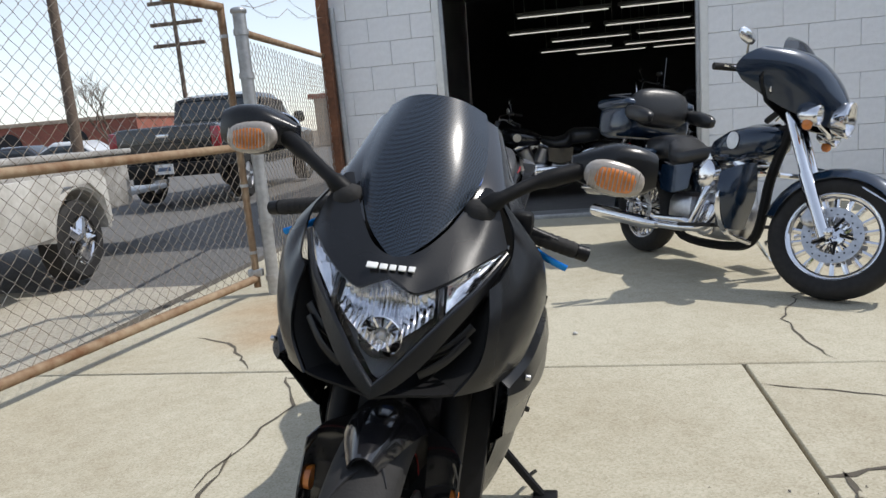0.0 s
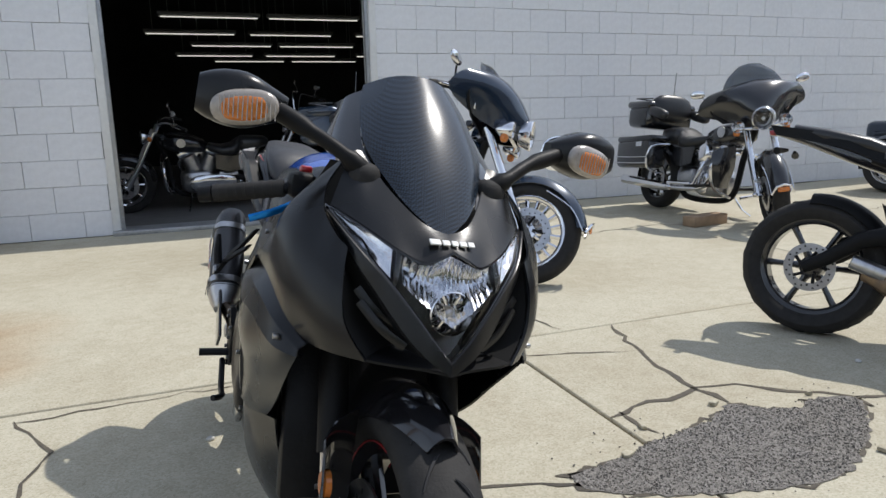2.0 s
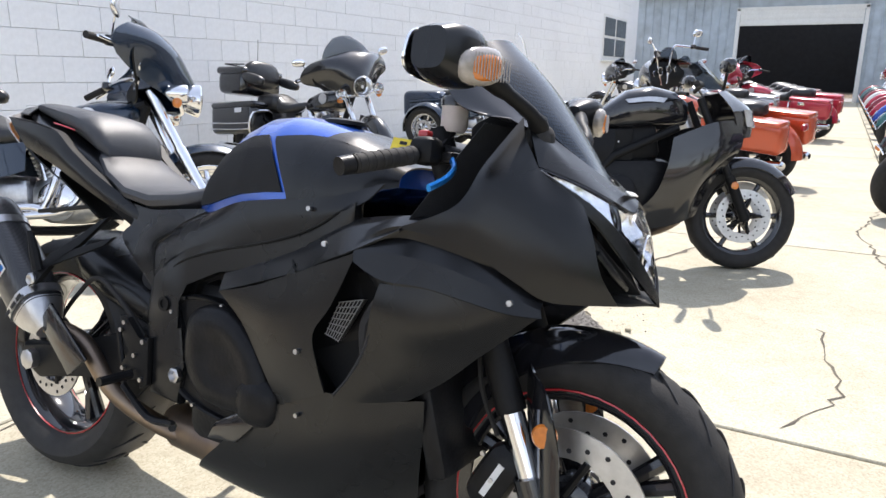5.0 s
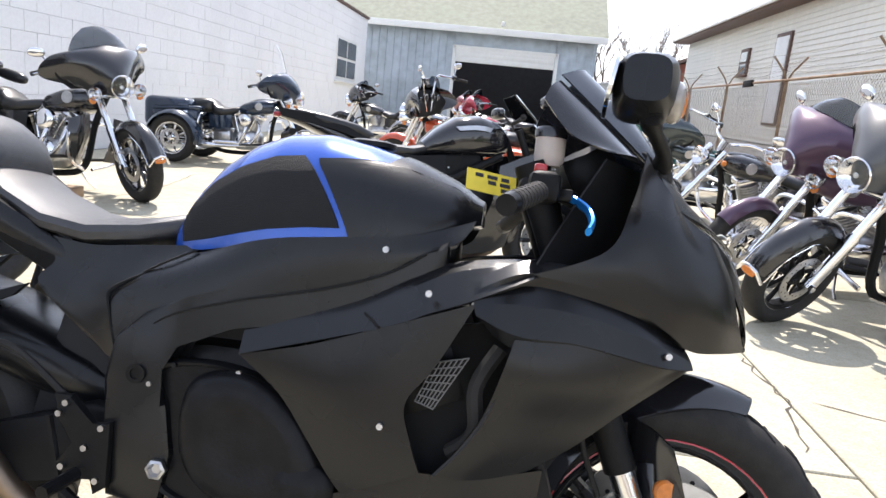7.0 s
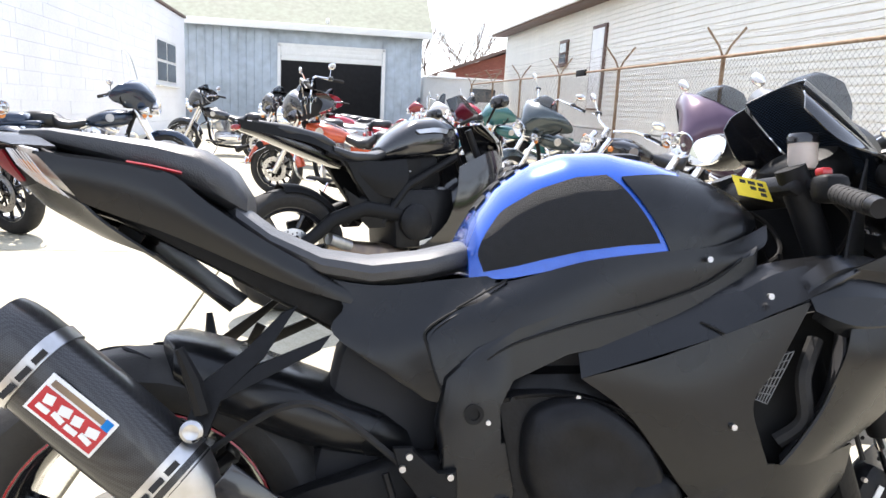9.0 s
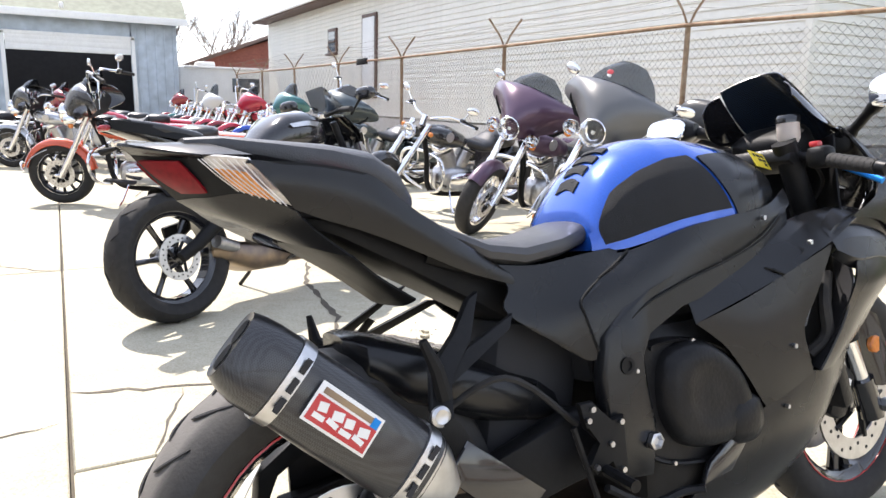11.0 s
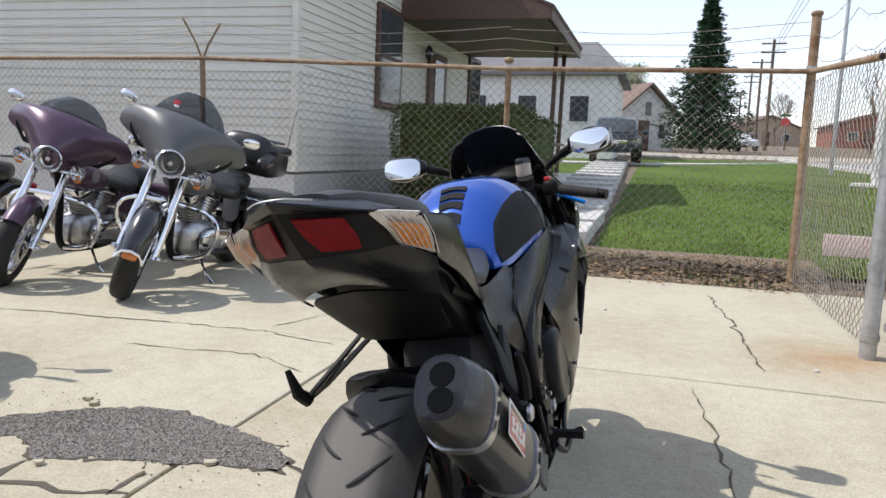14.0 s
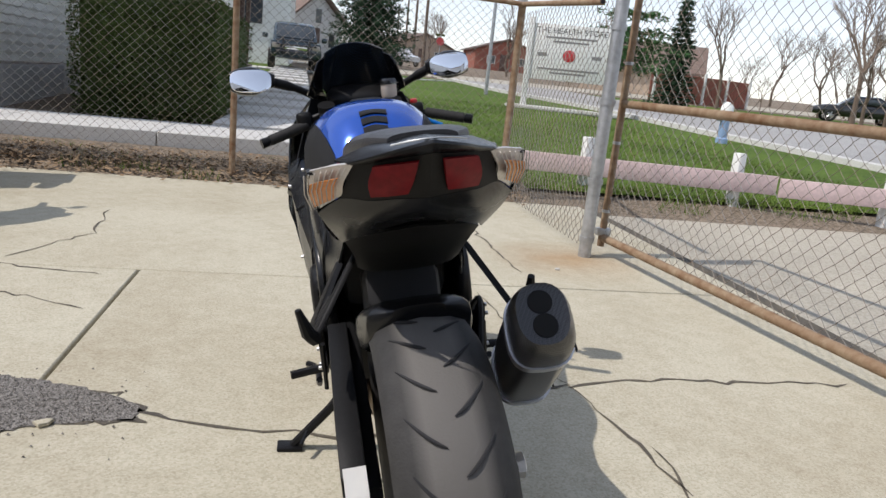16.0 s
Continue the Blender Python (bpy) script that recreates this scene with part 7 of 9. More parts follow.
for u in (0.015, 0.245):
    for k in range(3):
        c = EA + ED * (u + 0.011)
        part("strap_slot", box((0.0012, 0.009, 0.022), tuple(c + Vector((-0.0565, 0, 0)) + eu * (0.030 * (k - 1))), (43, 0, 0)), "dark", can)
part("link_pipe", tube(curve([EA - ED * 0.04, (-0.165, 0.50, 0.40), (-0.14, 0.40, 0.29), (-0.08, 0.28, 0.215), (-0.03, 0.1, 0.20)], 6), 0.022, 14), "pipe", B, "heat-stained steel exhaust pipe")
part("heat_guard", plate([(0.42, 0.38), (0.56, 0.49), (0.60, 0.44), (0.48, 0.33)], -0.215, -0.205, bevel=0.004), "gloss", B)
part("collector", saddle([(-0.1, 0.08, 0.24, 0.16), (0.1, 0.1, 0.26, 0.15), (0.28, 0.09, 0.27, 0.16), (0.34, 0.05, 0.25, 0.18)]), "pipe", B)
# side stand
part("side_stand", tube([(0.10, 0.10, 0.28), (0.20, 0.09, 0.17), (0.315, 0.075, 0.068)], 0.013, 8), "darkalu", B, "side stand leg folded out")
part("stand_foot", box((0.07, 0.05, 0.012), (0.325, 0.075, 0.066), (0, -10.5, 0), bevel=0.004), "darkalu", B)
part("stand_tang", tube([(0.27, 0.085, 0.11), (0.29, 0.14, 0.10)], 0.006, 6), "darkalu", B)


# ---- big touring motorcycles and cruisers ----
PAINT = {
    "navy": paint("deep_blue_paint", (0.005, 0.018, 0.042)), "onyx": paint("black_paint", (0.010, 0.010, 0.012), 0.1), "slate": paint("grey_denim_paint", (0.088, 0.090, 0.095), 0.0, 0.42, 0.2),
    "plum": paint("dark_purple_paint", (0.085, 0.045, 0.078), 0.4, 0.32, 0.4), "orange": paint("orange_paint", (0.50, 0.075, 0.025), 0.3), "teal": paint("teal_paint", (0.02, 0.11, 0.11)),
    "royal": paint("royal_blue_paint", (0.015, 0.06, 0.35)), "wine": paint("wine_red_paint", (0.22, 0.012, 0.02)), "crimson": paint("crimson_paint", (0.42, 0.02, 0.045)), "silver": paint("silver_paint", (0.42, 0.43, 0.45), 0.7),
    "gun": paint("dark_green_grey_paint", (0.04, 0.055, 0.06), 0.5), "pearl": paint("white_pearl_paint", (0.62, 0.62, 0.60), 0.1),
}


def mirrored(name, make, material, parent, label=""):
    """The same piece on the right and, mirrored, on the left."""
    part(name, make(), material, parent, label)
    part(name, flip(make()), material, parent, label)


def lamp_unit(name, at, r, parent, label=""):
    body = part(name, lathe([(r * 0.3, 0.10), (r * 0.8, 0.075), (r * 1.02, 0.02), (r * 1.06, 0.0), (r, -0.008), (r * 0.93, -0.002), (r * 0.78, 0.03), (r * 0.5, 0.05), (r * 0.2, 0.056)], 24, at, "y"), "chrome", parent, label)
    part("lens", lathe([(r * 0.96, -0.004), (r * 0.85, -0.013), (r * 0.5, -0.020), (r * 0.05, -0.022), (r * 0.05, -0.020), (r * 0.5, -0.018), (r * 0.85, -0.011), (r * 0.95, -0.002)], 24, at, "y", True), "glass", body)
    part("bulb", blob((at[0], at[1] + 0.022, at[2]), (r * 0.36, 0.03, r * 0.36), p=2.2, seg=12), "headglass", body)
    return body


M["headglass"] = mat("headlamp_glass", (0.62, 0.63, 0.62), 0.12, 0.55, var=0.35, scale=30, big=16, coat=1.0, bump=0.35, bscale=60)


def tourer(label, m, colour, fairing="bat", screen=0.16, pack=False, bags=True, rim="gloss", style="cast", spokes=9, bars="low", trim="plastic", fender=True, trike=False, seat2=True, fork="chrome", rake=0.0, group="parked motorcycles", lowers=False, accent=None, detail=True, steer=0.0, guard=None, shell=None):
    t = thing("touring_motorcycle" if bags else "cruiser_motorcycle", label, "motorcycle", m, group=group)
    C = PAINT[colour]
    fy = -0.82 - rake
    # wheels
    wheel(t, (0, fy, 0.325), 0.325, 0.13, 0.225, rim, spokes, style, 0.145, (-1, 1), "front_wheel", pinstripe="chrome" if style == "cast" else None)
    if trike:
        for s in (-1, 1):
            wheel(t, (s * 0.50, 0.80, 0.31), 0.31, 0.19, 0.20, "chrome", 7, "cast", 0.12, (s,), "rear_wheel")
            part("rear_fender", arc_fender(0.37, 0.30, -10, 190, (s * 0.46, 0.80, 0.31), droop=0.5), C, t)
        part("trunk", box((0.74, 0.62, 0.40), (0, 0.95, 0.62), bevel=0.09, seg=3), C, t)
    else:
        wheel(t, (0, 0.80, 0.315), 0.315, 0.15, 0.21, rim, spokes, style, 0.14, (-1,), "rear_wheel")
        part("rear_fender", arc_fender(0.365, 0.19, -5, 150, (0, 0.80, 0.315), droop=0.55), C, t)
    top_y, top_z = -0.47, 0.93
    for s in (-1, 1):
        leg = part("fork_leg", tube([(s * 0.105, fy + 0.02, 0.30), (s * 0.105, fy + 0.02 + (top_y - fy) * 0.5, 0.30 + (top_z - 0.30) * 0.5)], [0.036, 0.034], 12), fork, t)
        part("fork_upper", tube([(s * 0.105, fy + 0.02 + (top_y - fy) * 0.45, 0.30 + (top_z - 0.30) * 0.45), (s * 0.105, top_y, top_z)], 0.028, 12), fork, leg)
        part("axle_cap", lathe([(0.02, 0), (0.02, s * 0.02), (0.008, s * 0.028)], 10, (s * 0.135, fy, 0.325), "x"), "chrome", leg)
    part("brake_caliper", blob((-0.10, fy + 0.10, 0.40), (0.06, 0.09, 0.12), (20, 0, 0), 4), "alu", t)
    if fender:
        f = part("front_fender", arc_fender(0.365, 0.165, 8, 168, (0, fy, 0.325), droop=0.62), PAINT[guard] if guard else C, t, "deep front mudguard")
        part("fender_trim", tube([(-0.086, fy - 0.345, 0.36), (-0.05, fy - 0.375, 0.42), (0, fy - 0.385, 0.435), (0.05, fy - 0.375, 0.42), (0.086, fy - 0.345, 0.36)], 0.010, 6), "chrome", f)
        part("fender_lamp", blob((0, fy - 0.372, 0.395), (0.09, 0.02, 0.035), (-20, 0, 0), 4), "amber", f)
        for s in (-1, 1):
            part("fender_rail", tube(curve([(s * 0.085, fy - 0.33, 0.37), (s * 0.087, fy - 0.24, 0.50), (s * 0.087, fy - 0.08, 0.585)], 4), 0.005, 5), "chrome", f)
    else:
        part("front_fender", arc_fender(0.352, 0.14, 50, 140, (0, fy, 0.325), droop=0.5), C, t)
    # frame and engine
    part("frame", tube(curve([(0, -0.46, 0.88), (0, -0.36, 0.60), (0, -0.30, 0.26), (0, -0.1, 0.17), (0, 0.36, 0.17), (0, 0.5, 0.32)], 5), 0.028, 8), "plastic", t)
    part("backbone", tube([(0, -0.46, 0.88), (0, 0.0, 0.74), (0, 0.42, 0.60), (0, 0.78, 0.52)], 0.03, 8), "plastic", t)
    eng = part("crankcase", blob((0, -0.02, 0.34), (0.26, 0.42, 0.28), p=3.5), "alu", t, "polished alloy crankcase")
    for k, (lean, yy) in enumerate(((22, -0.10), (-22, 0.09))):
        d = Vector((0, -math.sin(radians(lean)), math.cos(radians(lean))))
        base = Vector((0, yy * 0.6, 0.44))
        rings = []
        for q in range(9):
            for rr, off in ((0.072, 0.0), (0.088, 0.003), (0.088, 0.011), (0.072, 0.014)):
                rings.append(ring_at(base + d * (0.024 * q + off), d, rr, rr, 16, 3, (1, 0, 0)))
        cyl = part("cylinder", loft(rings), "darkalu" if k % 1 == 0 and trim == "plastic" and not detail else "alu", eng, "finned engine cylinder")
        part("rocker_cover", box((0.17, 0.20, 0.07), tuple(base + d * 0.255), (lean, 0, 0), bevel=0.018, seg=3), "chrome", cyl)
        part("push_rod", tube([tuple(base + Vector((-0.09, 0.02, -0.02))), tuple(base + d * 0.22 + Vector((-0.085, 0, 0)))], 0.012, 8), "chrome", cyl)
    part("cam_cover", lathe([(0.11, 0), (0.11, -0.02), (0.09, -0.035), (0.02, -0.04)], 24, (-0.12, 0.0, 0.33), "x"), "chrome", eng)
    part("air_cleaner", lathe([(0.085, 0), (0.085, -0.045), (0.07, -0.06), (0.03, -0.065)], 24, (-0.13, -0.015, 0.60), "x"), "chrome", eng, "round chrome air cleaner")
    part("primary_cover", blob((0.155, 0.12, 0.33), (0.07, 0.52, 0.20), p=3.5), "chrome", eng)
    part("gearbox", blob((0, 0.30, 0.36), (0.24, 0.26, 0.22), p=4), "alu", eng)
    # exhaust
    for k, zz in enumerate((0.255,) if not detail else (0.255, 0.30)):
        part("exhaust_pipe", tube(curve([(-0.07, -0.16 + 0.17 * k, 0.60), (-0.17, -0.22 + 0.18 * k, 0.50), (-0.20, -0.12 + 0.15 * k, 0.30), (-0.21, 0.10, zz), (-0.22, 0.38, zz - 0.01)], 5), 0.024, 10), "chrome", t)
    for s in ((-1, 1) if bags else (-1,)):
        part("silencer", tube([(s * 0.23, 0.34, 0.245), (s * 0.245, 0.45, 0.245), (s * 0.26, 1.10, 0.265), (s * 0.26, 1.12, 0.265)], [0.028, 0.045, 0.048, 0.03], 14), "chrome", t, "long chrome silencer")
    # tank, seat, sides
    tank = saddle([(-0.43, 0.035, 0.86, 0.78), (-0.38, 0.10, 0.885, 0.73), (-0.26, 0.155, 0.895, 0.685), (-0.12, 0.160, 0.875, 0.67), (0.02, 0.125, 0.825, 0.67), (0.10, 0.07, 0.775, 0.68), (0.12, 0.03, 0.755, 0.70)], 24, 2.5)
    tk = part("tank", tank, C, t, "rounded fuel tank")
    part("tank_console", patch([[(0.035, -0.36, 0.893), (0.0, -0.37, 0.905), (-0.035, -0.36, 0.893)], [(0.04, -0.15, 0.885), (0.0, -0.15, 0.898), (-0.04, -0.15, 0.885)], [(0.03, 0.06, 0.80), (0.0, 0.06, 0.812), (-0.03, 0.06, 0.80)]], lift=0.006), "gloss", tk)
    mirrored("tank_badge", lambda: lathe([(0.001, 0), (0.05, 0), (0.05, -0.003), (0.001, -0.004)], 18, (-0.1585, -0.20, 0.80), "x"), accent or "alu", tk)
    part("seat", saddle([(0.04, 0.05, 0.775, 0.70), (0.12, 0.12, 0.770, 0.67), (0.25, 0.175, 0.745, 0.63), (0.36, 0.18, 0.765, 0.62), (0.42, 0.15, 0.82, 0.63), (0.46, 0.10, 0.83, 0.66)], 24, 2.5), "leather", t, "black leather rider seat")
    if seat2:
        part("passenger_seat", saddle([(0.42, 0.10, 0.82, 0.66), (0.48, 0.15, 0.845, 0.66), (0.62, 0.15, 0.84, 0.66), (0.74, 0.11, 0.83, 0.68), (0.78, 0.06, 0.80, 0.70)], 24, 2.5), "leather", t)
    mirrored("side_cover", lambda: patch([[(-0.14, 0.16, 0.66), (-0.17, 0.30, 0.64), (-0.16, 0.46, 0.64)], [(-0.16, 0.16, 0.50), (-0.18, 0.30, 0.46), (-0.17, 0.44, 0.48)]]), C, t)
    if bags:
        for s in (-1, 1):
            bag = part("saddlebag", box((0.22, 0.62, 0.30), (s * 0.285, 0.82, 0.545), (-4, 0, 0), bevel=0.06, seg=3), C, t, "hard pannier")
            part("bag_lid", box((0.225, 0.63, 0.06), (s * 0.287, 0.81, 0.69), (-4, 0, 0), bevel=0.028, seg=2), C, bag)
            part("bag_latch", box((0.012, 0.10, 0.05), (s * 0.402, 0.70, 0.64), (-4, 0, 0), bevel=0.005), "chrome", bag)
            part("bag_guard", tube(curve([(s * 0.20, 0.47, 0.66), (s * 0.39, 0.50, 0.62), (s * 0.40, 0.52, 0.42), (s * 0.21, 0.50, 0.36)], 5), 0.012, 8), "chrome", t)
            if pack:
                for zz in (0.46, 0.52):
                    part("bag_rail", tube(curve([(s * 0.404, 0.52, zz), (s * 0.408, 0.80, zz - 0.02), (s * 0.404, 1.10, zz - 0.03), (s * 0.30, 1.15, zz - 0.03)], 4), 0.006, 6), "chrome", bag)
        part("tail_lamp", blob((0, 1.17, 0.60), (0.10, 0.04, 0.07), p=4), "red", t)
    else:
        part("tail_lamp", blob((0, 1.12, 0.58), (0.09, 0.05, 0.07), p=3), "red", t)
        part("shock", tube([(-0.15, 0.76, 0.36), (-0.15, 0.58, 0.62)], 0.028, 10), "chrome", t)
        part("belt_guard", box((0.03, 0.5, 0.06), (0.15, 0.55, 0.38), bevel=0.01), "plastic", t)
    if pack:
        P = "leather" if pack == "black" else C
        pk = part("luggage_trunk", box((0.56, 0.40, 0.24), (0, 0.98, 0.93), bevel=0.07, seg=3), P, t, "rounded hard top trunk")
        part("trunk_lid", box((0.58, 0.42, 0.08), (0, 0.98, 1.05), bevel=0.038, seg=3), P, pk)
        part("trunk_lamp", box((0.40, 0.02, 0.07), (0, 1.185, 0.92), bevel=0.008), "red", pk)
        part("trunk_rack", tube([(-0.2, 0.86, 1.12), (-0.22, 1.12, 1.12), (0.22, 1.12, 1.12), (0.2, 0.86, 1.12)], 0.008, 6), "gloss", pk)
        part("backrest", blob((0, 0.80, 1.03), (0.46, 0.14, 0.28), (-10, 0, 0), 3), "leather", t, "tufted leather backrest")
        for s in (-1, 1):
            part("armrest", blob((s * 0.25, 0.66, 0.97), (0.10, 0.30, 0.10), (12, 0, 0), 3), "leather", t)
        part("aerial", rod((0.24, 1.12, 0.95), (0.26, 1.16, 1.45), 0.003, seg=5), "gloss", t)
    # crash bars and boards
    for s in (-1, 1):
        part("crash_bar", tube(curve([(s * 0.05, -0.36, 0.62), (s * 0.30, -0.40, 0.60), (s * 0.385, -0.41, 0.48), (s * 0.30, -0.38, 0.30), (s * 0.06, -0.32, 0.22)], 5), 0.016, 8), "chrome" if trim != "black" else "gloss", t)
        if bags:
            part("footboard", box((0.11, 0.30, 0.022), (s * 0.28, -0.16, 0.30), (-6, 0, 0), bevel=0.008), "rubber", t)
        else:
            part("footpeg", rod((s * 0.15, -0.30, 0.34), (s * 0.33, -0.32, 0.34), 0.014), "rubber", t)
        if lowers:
            part("leg_shield", patch([[(s * 0.16, -0.42, 0.68), (s * 0.30, -0.45, 0.66), (s * 0.38, -0.40, 0.62)], [(s * 0.14, -0.42, 0.50), (s * 0.32, -0.47, 0.48), (s * 0.40, -0.41, 0.48)], [(s * 0.14, -0.36, 0.30), (s * 0.26, -0.40, 0.30), (s * 0.34, -0.36, 0.32)]], thick=0.01), C, t)
    part("side_stand", tube([(0.14, -0.12, 0.24), (0.25, -0.16, 0.10), (0.33, -0.18, 0.052)], 0.011, 6), "chrome", t)
    # fairing and lamps
    lz = 0.945
    if fairing in ("bat", "road"):
        half = (
            [(0.0, -0.490, 1.270), (0.10, -0.470, 1.262), (0.17, -0.435, 1.250), (0.225, -0.395, 1.232)],
            [(0.0, -0.565, 1.228), (0.13, -0.545, 1.227), (0.26, -0.465, 1.216), (0.360, -0.350, 1.196)],
            [(0.0, -0.645, 1.150), (0.15, -0.605, 1.148), (0.30, -0.470, 1.138), (0.430, -0.290, 1.128)],
            [(0.0, -0.700, 1.062), (0.15, -0.620, 1.056), (0.30, -0.430, 1.058), (0.450, -0.265, 1.066)],
            [(0.0, -0.725, 0.990), (0.13, -0.620, 0.976), (0.27, -0.415, 0.998), (0.435, -0.270, 1.026)],
            [(0.0, -0.690, 0.880), (0.115, -0.590, 0.890), (0.23, -0.410, 0.945), (0.390, -0.285, 1.000)],
        )
        sh = part("fairing", patch([[(x, y, z) for x, y, z in r[::-1]] + [(-x, y, z) for x, y, z in r[1:]] for r in half],
            thick=0.012), PAINT[shell] if shell else C, t, "handlebar fairing shell")
        part("inner_fairing", patch([[(-0.22, -0.44, 1.19), (0, -0.47, 1.22), (0.22, -0.44, 1.19)], [(-0.36, -0.36, 1.06), (0, -0.40, 1.06), (0.36, -0.36, 1.06)], [(-0.27, -0.38, 0.93), (0, -0.40, 0.92), (0.27, -0.38, 0.93)]], thick=0.01), "plastic", sh)
        for gx, gz, gr in ((-0.08, 1.13, 0.048), (0.08, 1.13, 0.048), (-0.20, 1.12, 0.028), (0.20, 1.12, 0.028), (-0.24, 1.02, 0.05), (0.24, 1.02, 0.05)):
            g = part("gauge", lathe([(gr, 0), (gr, 0.02), (gr * 0.85, 0.022), (gr * 0.8, 0.012)], 18, (gx, -0.405, gz), "y"), "chrome", sh)
            part("dial", lathe([(gr * 0.82, 0.0165), (gr * 0.02, 0.0165)], 16, (gx, -0.405, gz), "y"), "gloss" if gr > 0.045 else "pane", g)
        if screen:
            part("windshield", patch([
                [(0.09, -0.345, 1.262 + screen), (0.045, -0.36, 1.272 + screen), (0.0, -0.365, 1.276 + screen), (-0.045, -0.36, 1.272 + screen), (-0.09, -0.345, 1.262 + screen)],
                [(0.19, -0.37, 1.235 + 0.6 * screen), (0.10, -0.42, 1.262 + 0.68 * screen), (0.0, -0.435, 1.27 + 0.7 * screen), (-0.10, -0.42, 1.262 + 0.68 * screen), (-0.19, -0.37, 1.235 + 0.6 * screen)],
                [(0.25, -0.398, 1.220), (0.13, -0.473, 1.257), (0.0, -0.498, 1.267), (-0.13, -0.473, 1.257), (-0.25, -0.398, 1.220)]], thick=0.004), "smoke" if screen < 0.3 else "glass", t, "tinted windshield")
        lamp_unit("headlight", (0, -0.735, lz), 0.092, t, "round chrome headlight")
        part("lamp_bar", tube([(-0.20, -0.61, 0.885), (0, -0.65, 0.860), (0.20, -0.61, 0.885)], 0.012, 8), "chrome", t)
        for s in (-1, 1):
            lamp_unit("spot_lamp", (s * 0.190, -0.640, 0.900), 0.052, t)
            part("signal", blob((s * 0.20, -0.60, 0.845), (0.055, 0.05, 0.055), p=2.3), "amber", t)
    else:
        lamp_unit("headlight", (0, -0.60 - rake * 0.4, 0.86), 0.075, t, "round chrome headlight")
        for s in (-1, 1):
            part("signal", blob((s * 0.18, -0.52, 0.86), (0.05, 0.05, 0.05), p=2.3), "amber", t)
        part("riser", rod((0, -0.46, 0.90), (0, -0.42, 1.0), 0.03), "chrome", t)
    # bars
    hz = {"low": 1.10, "ape": 1.36, "wide": 1.04}[bars]
    for s in (-1, 1):
        bar = part("handlebar", tube(curve([(s * 0.05, -0.40, 0.98), (s * 0.16, -0.40, hz - 0.02), (s * 0.26, -0.32, hz), (s * 0.44, -0.16, hz - 0.05)], 5), 0.013, 8), "chrome", t)
        part("grip", tube([(s * 0.36, -0.235, hz - 0.025), (s * 0.46, -0.145, hz - 0.055)], 0.019, 10), "rubber", bar)
        part("lever", tube([(s * 0.33, -0.29, hz - 0.02), (s * 0.46, -0.20, hz - 0.05)], 0.008, 6), "chrome", bar)
        part("control_box", blob((s * 0.335, -0.255, hz - 0.012), (0.06, 0.06, 0.05), p=4), "gloss", bar)
        if detail or bars == "ape":
            mir = part("mirror", blob((s * 0.44, -0.27, hz + 0.12), (0.13, 0.03, 0.075), (0, s * -6, s * 18), 2.4), "chrome", bar, "chrome mirror")
            part("mirror_stem", tube([(s * 0.34, -0.26, hz), (s * 0.40, -0.27, hz + 0.09)], 0.006, 6), "chrome", mir)
    if steer:
        axis = Vector((0, 0.45, 0.893))
        turn = Matrix.Translation((0, -0.43, 0.93)) @ Matrix.Rotation(radians(steer), 4, axis) @ Matrix.Translation((0, 0.43, -0.93))
        for ob in t.children:
            if ob.name.split(".")[0] in ("front_wheel", "fork_leg", "front_fender", "brake_caliper", "fairing", "windshield", "headlight", "lamp_bar", "spot_lamp", "signal", "handlebar", "riser"):
                ob.matrix_basis = turn
    return t


def parked(front, heading, lean=7.0):
    """The pose of a bike whose front wheel stands at a place, facing a heading in degrees (0 is -y, 90 is +x)."""
    a = radians(heading)
    x, y = front[0] - math.sin(a) * 0.82, front[1] + math.cos(a) * 0.82
    return Matrix.Translation((x, y, rise(x, y))) @ Matrix.Rotation(a, 4, "Z") @ Matrix.Rotation(radians(lean), 4, "Y") @ Matrix.Translation((-0.0, 0, 0.0))


tourer("dark blue touring motorcycle with top trunk and chrome forks", parked((1.56, 2.08), 27, 9), "navy", steer=32, pack=True, rim="chrome", spokes=18, screen=0.10, lowers=True, accent="alu")
tourer("gloss black touring motorcycle with top trunk by white wall", parked((4.32, 2.80), -3), "onyx", steer=-34, pack=True, rim="gloss", spokes=9, screen=0.14, lowers=True)
tourer("blue-black three-wheeled touring motorcycle with clear windshield", parked((8.05, 2.52), 4, 0), "navy", trike=True, screen=0.34, rim="chrome", spokes=10)
grey_bike = tourer("grey street motorcycle with batwing fairing and smoked windshield", parked((2.88, -1.90), 190, 11), "slate", pack="black", steer=24, screen=0.14, rim="darkalu", spokes=9, guard="onyx")
for ob in grey_bike.children:
    if ob.name.startswith("windshield"):
        part("emblem", blob((-0.115, -0.452, 1.318), (0.05, 0.008, 0.035), (-30, 0, -12)), "redpaint", ob, "small red and white emblem")
        part("emblem", blob((-0.112, -0.461, 1.295), (0.035, 0.008, 0.022), (-30, 0, -12)), "white", ob)
tourer("dark purple motorcycle with batwing fairing beside the fence", parked((3.92, -1.92), 189, 11), "plum", steer=24, screen=0.10, style="wire", rim="chrome", bars="low", fender=False)
tourer("black custom cruiser with long chrome fork and wire wheels", parked((5.30, -1.70), 188, 9), "onyx", steer=18, fairing="none", bags=False, style="wire", rim="chrome", fender=False, rake=0.16, bars="wide")
tourer("dark green-grey motorcycle with fairing and high bars", parked((7.6, -1.70), 188, 9), "gun", steer=20, screen=0.08, bars="ape", spokes=10, rim="chrome")
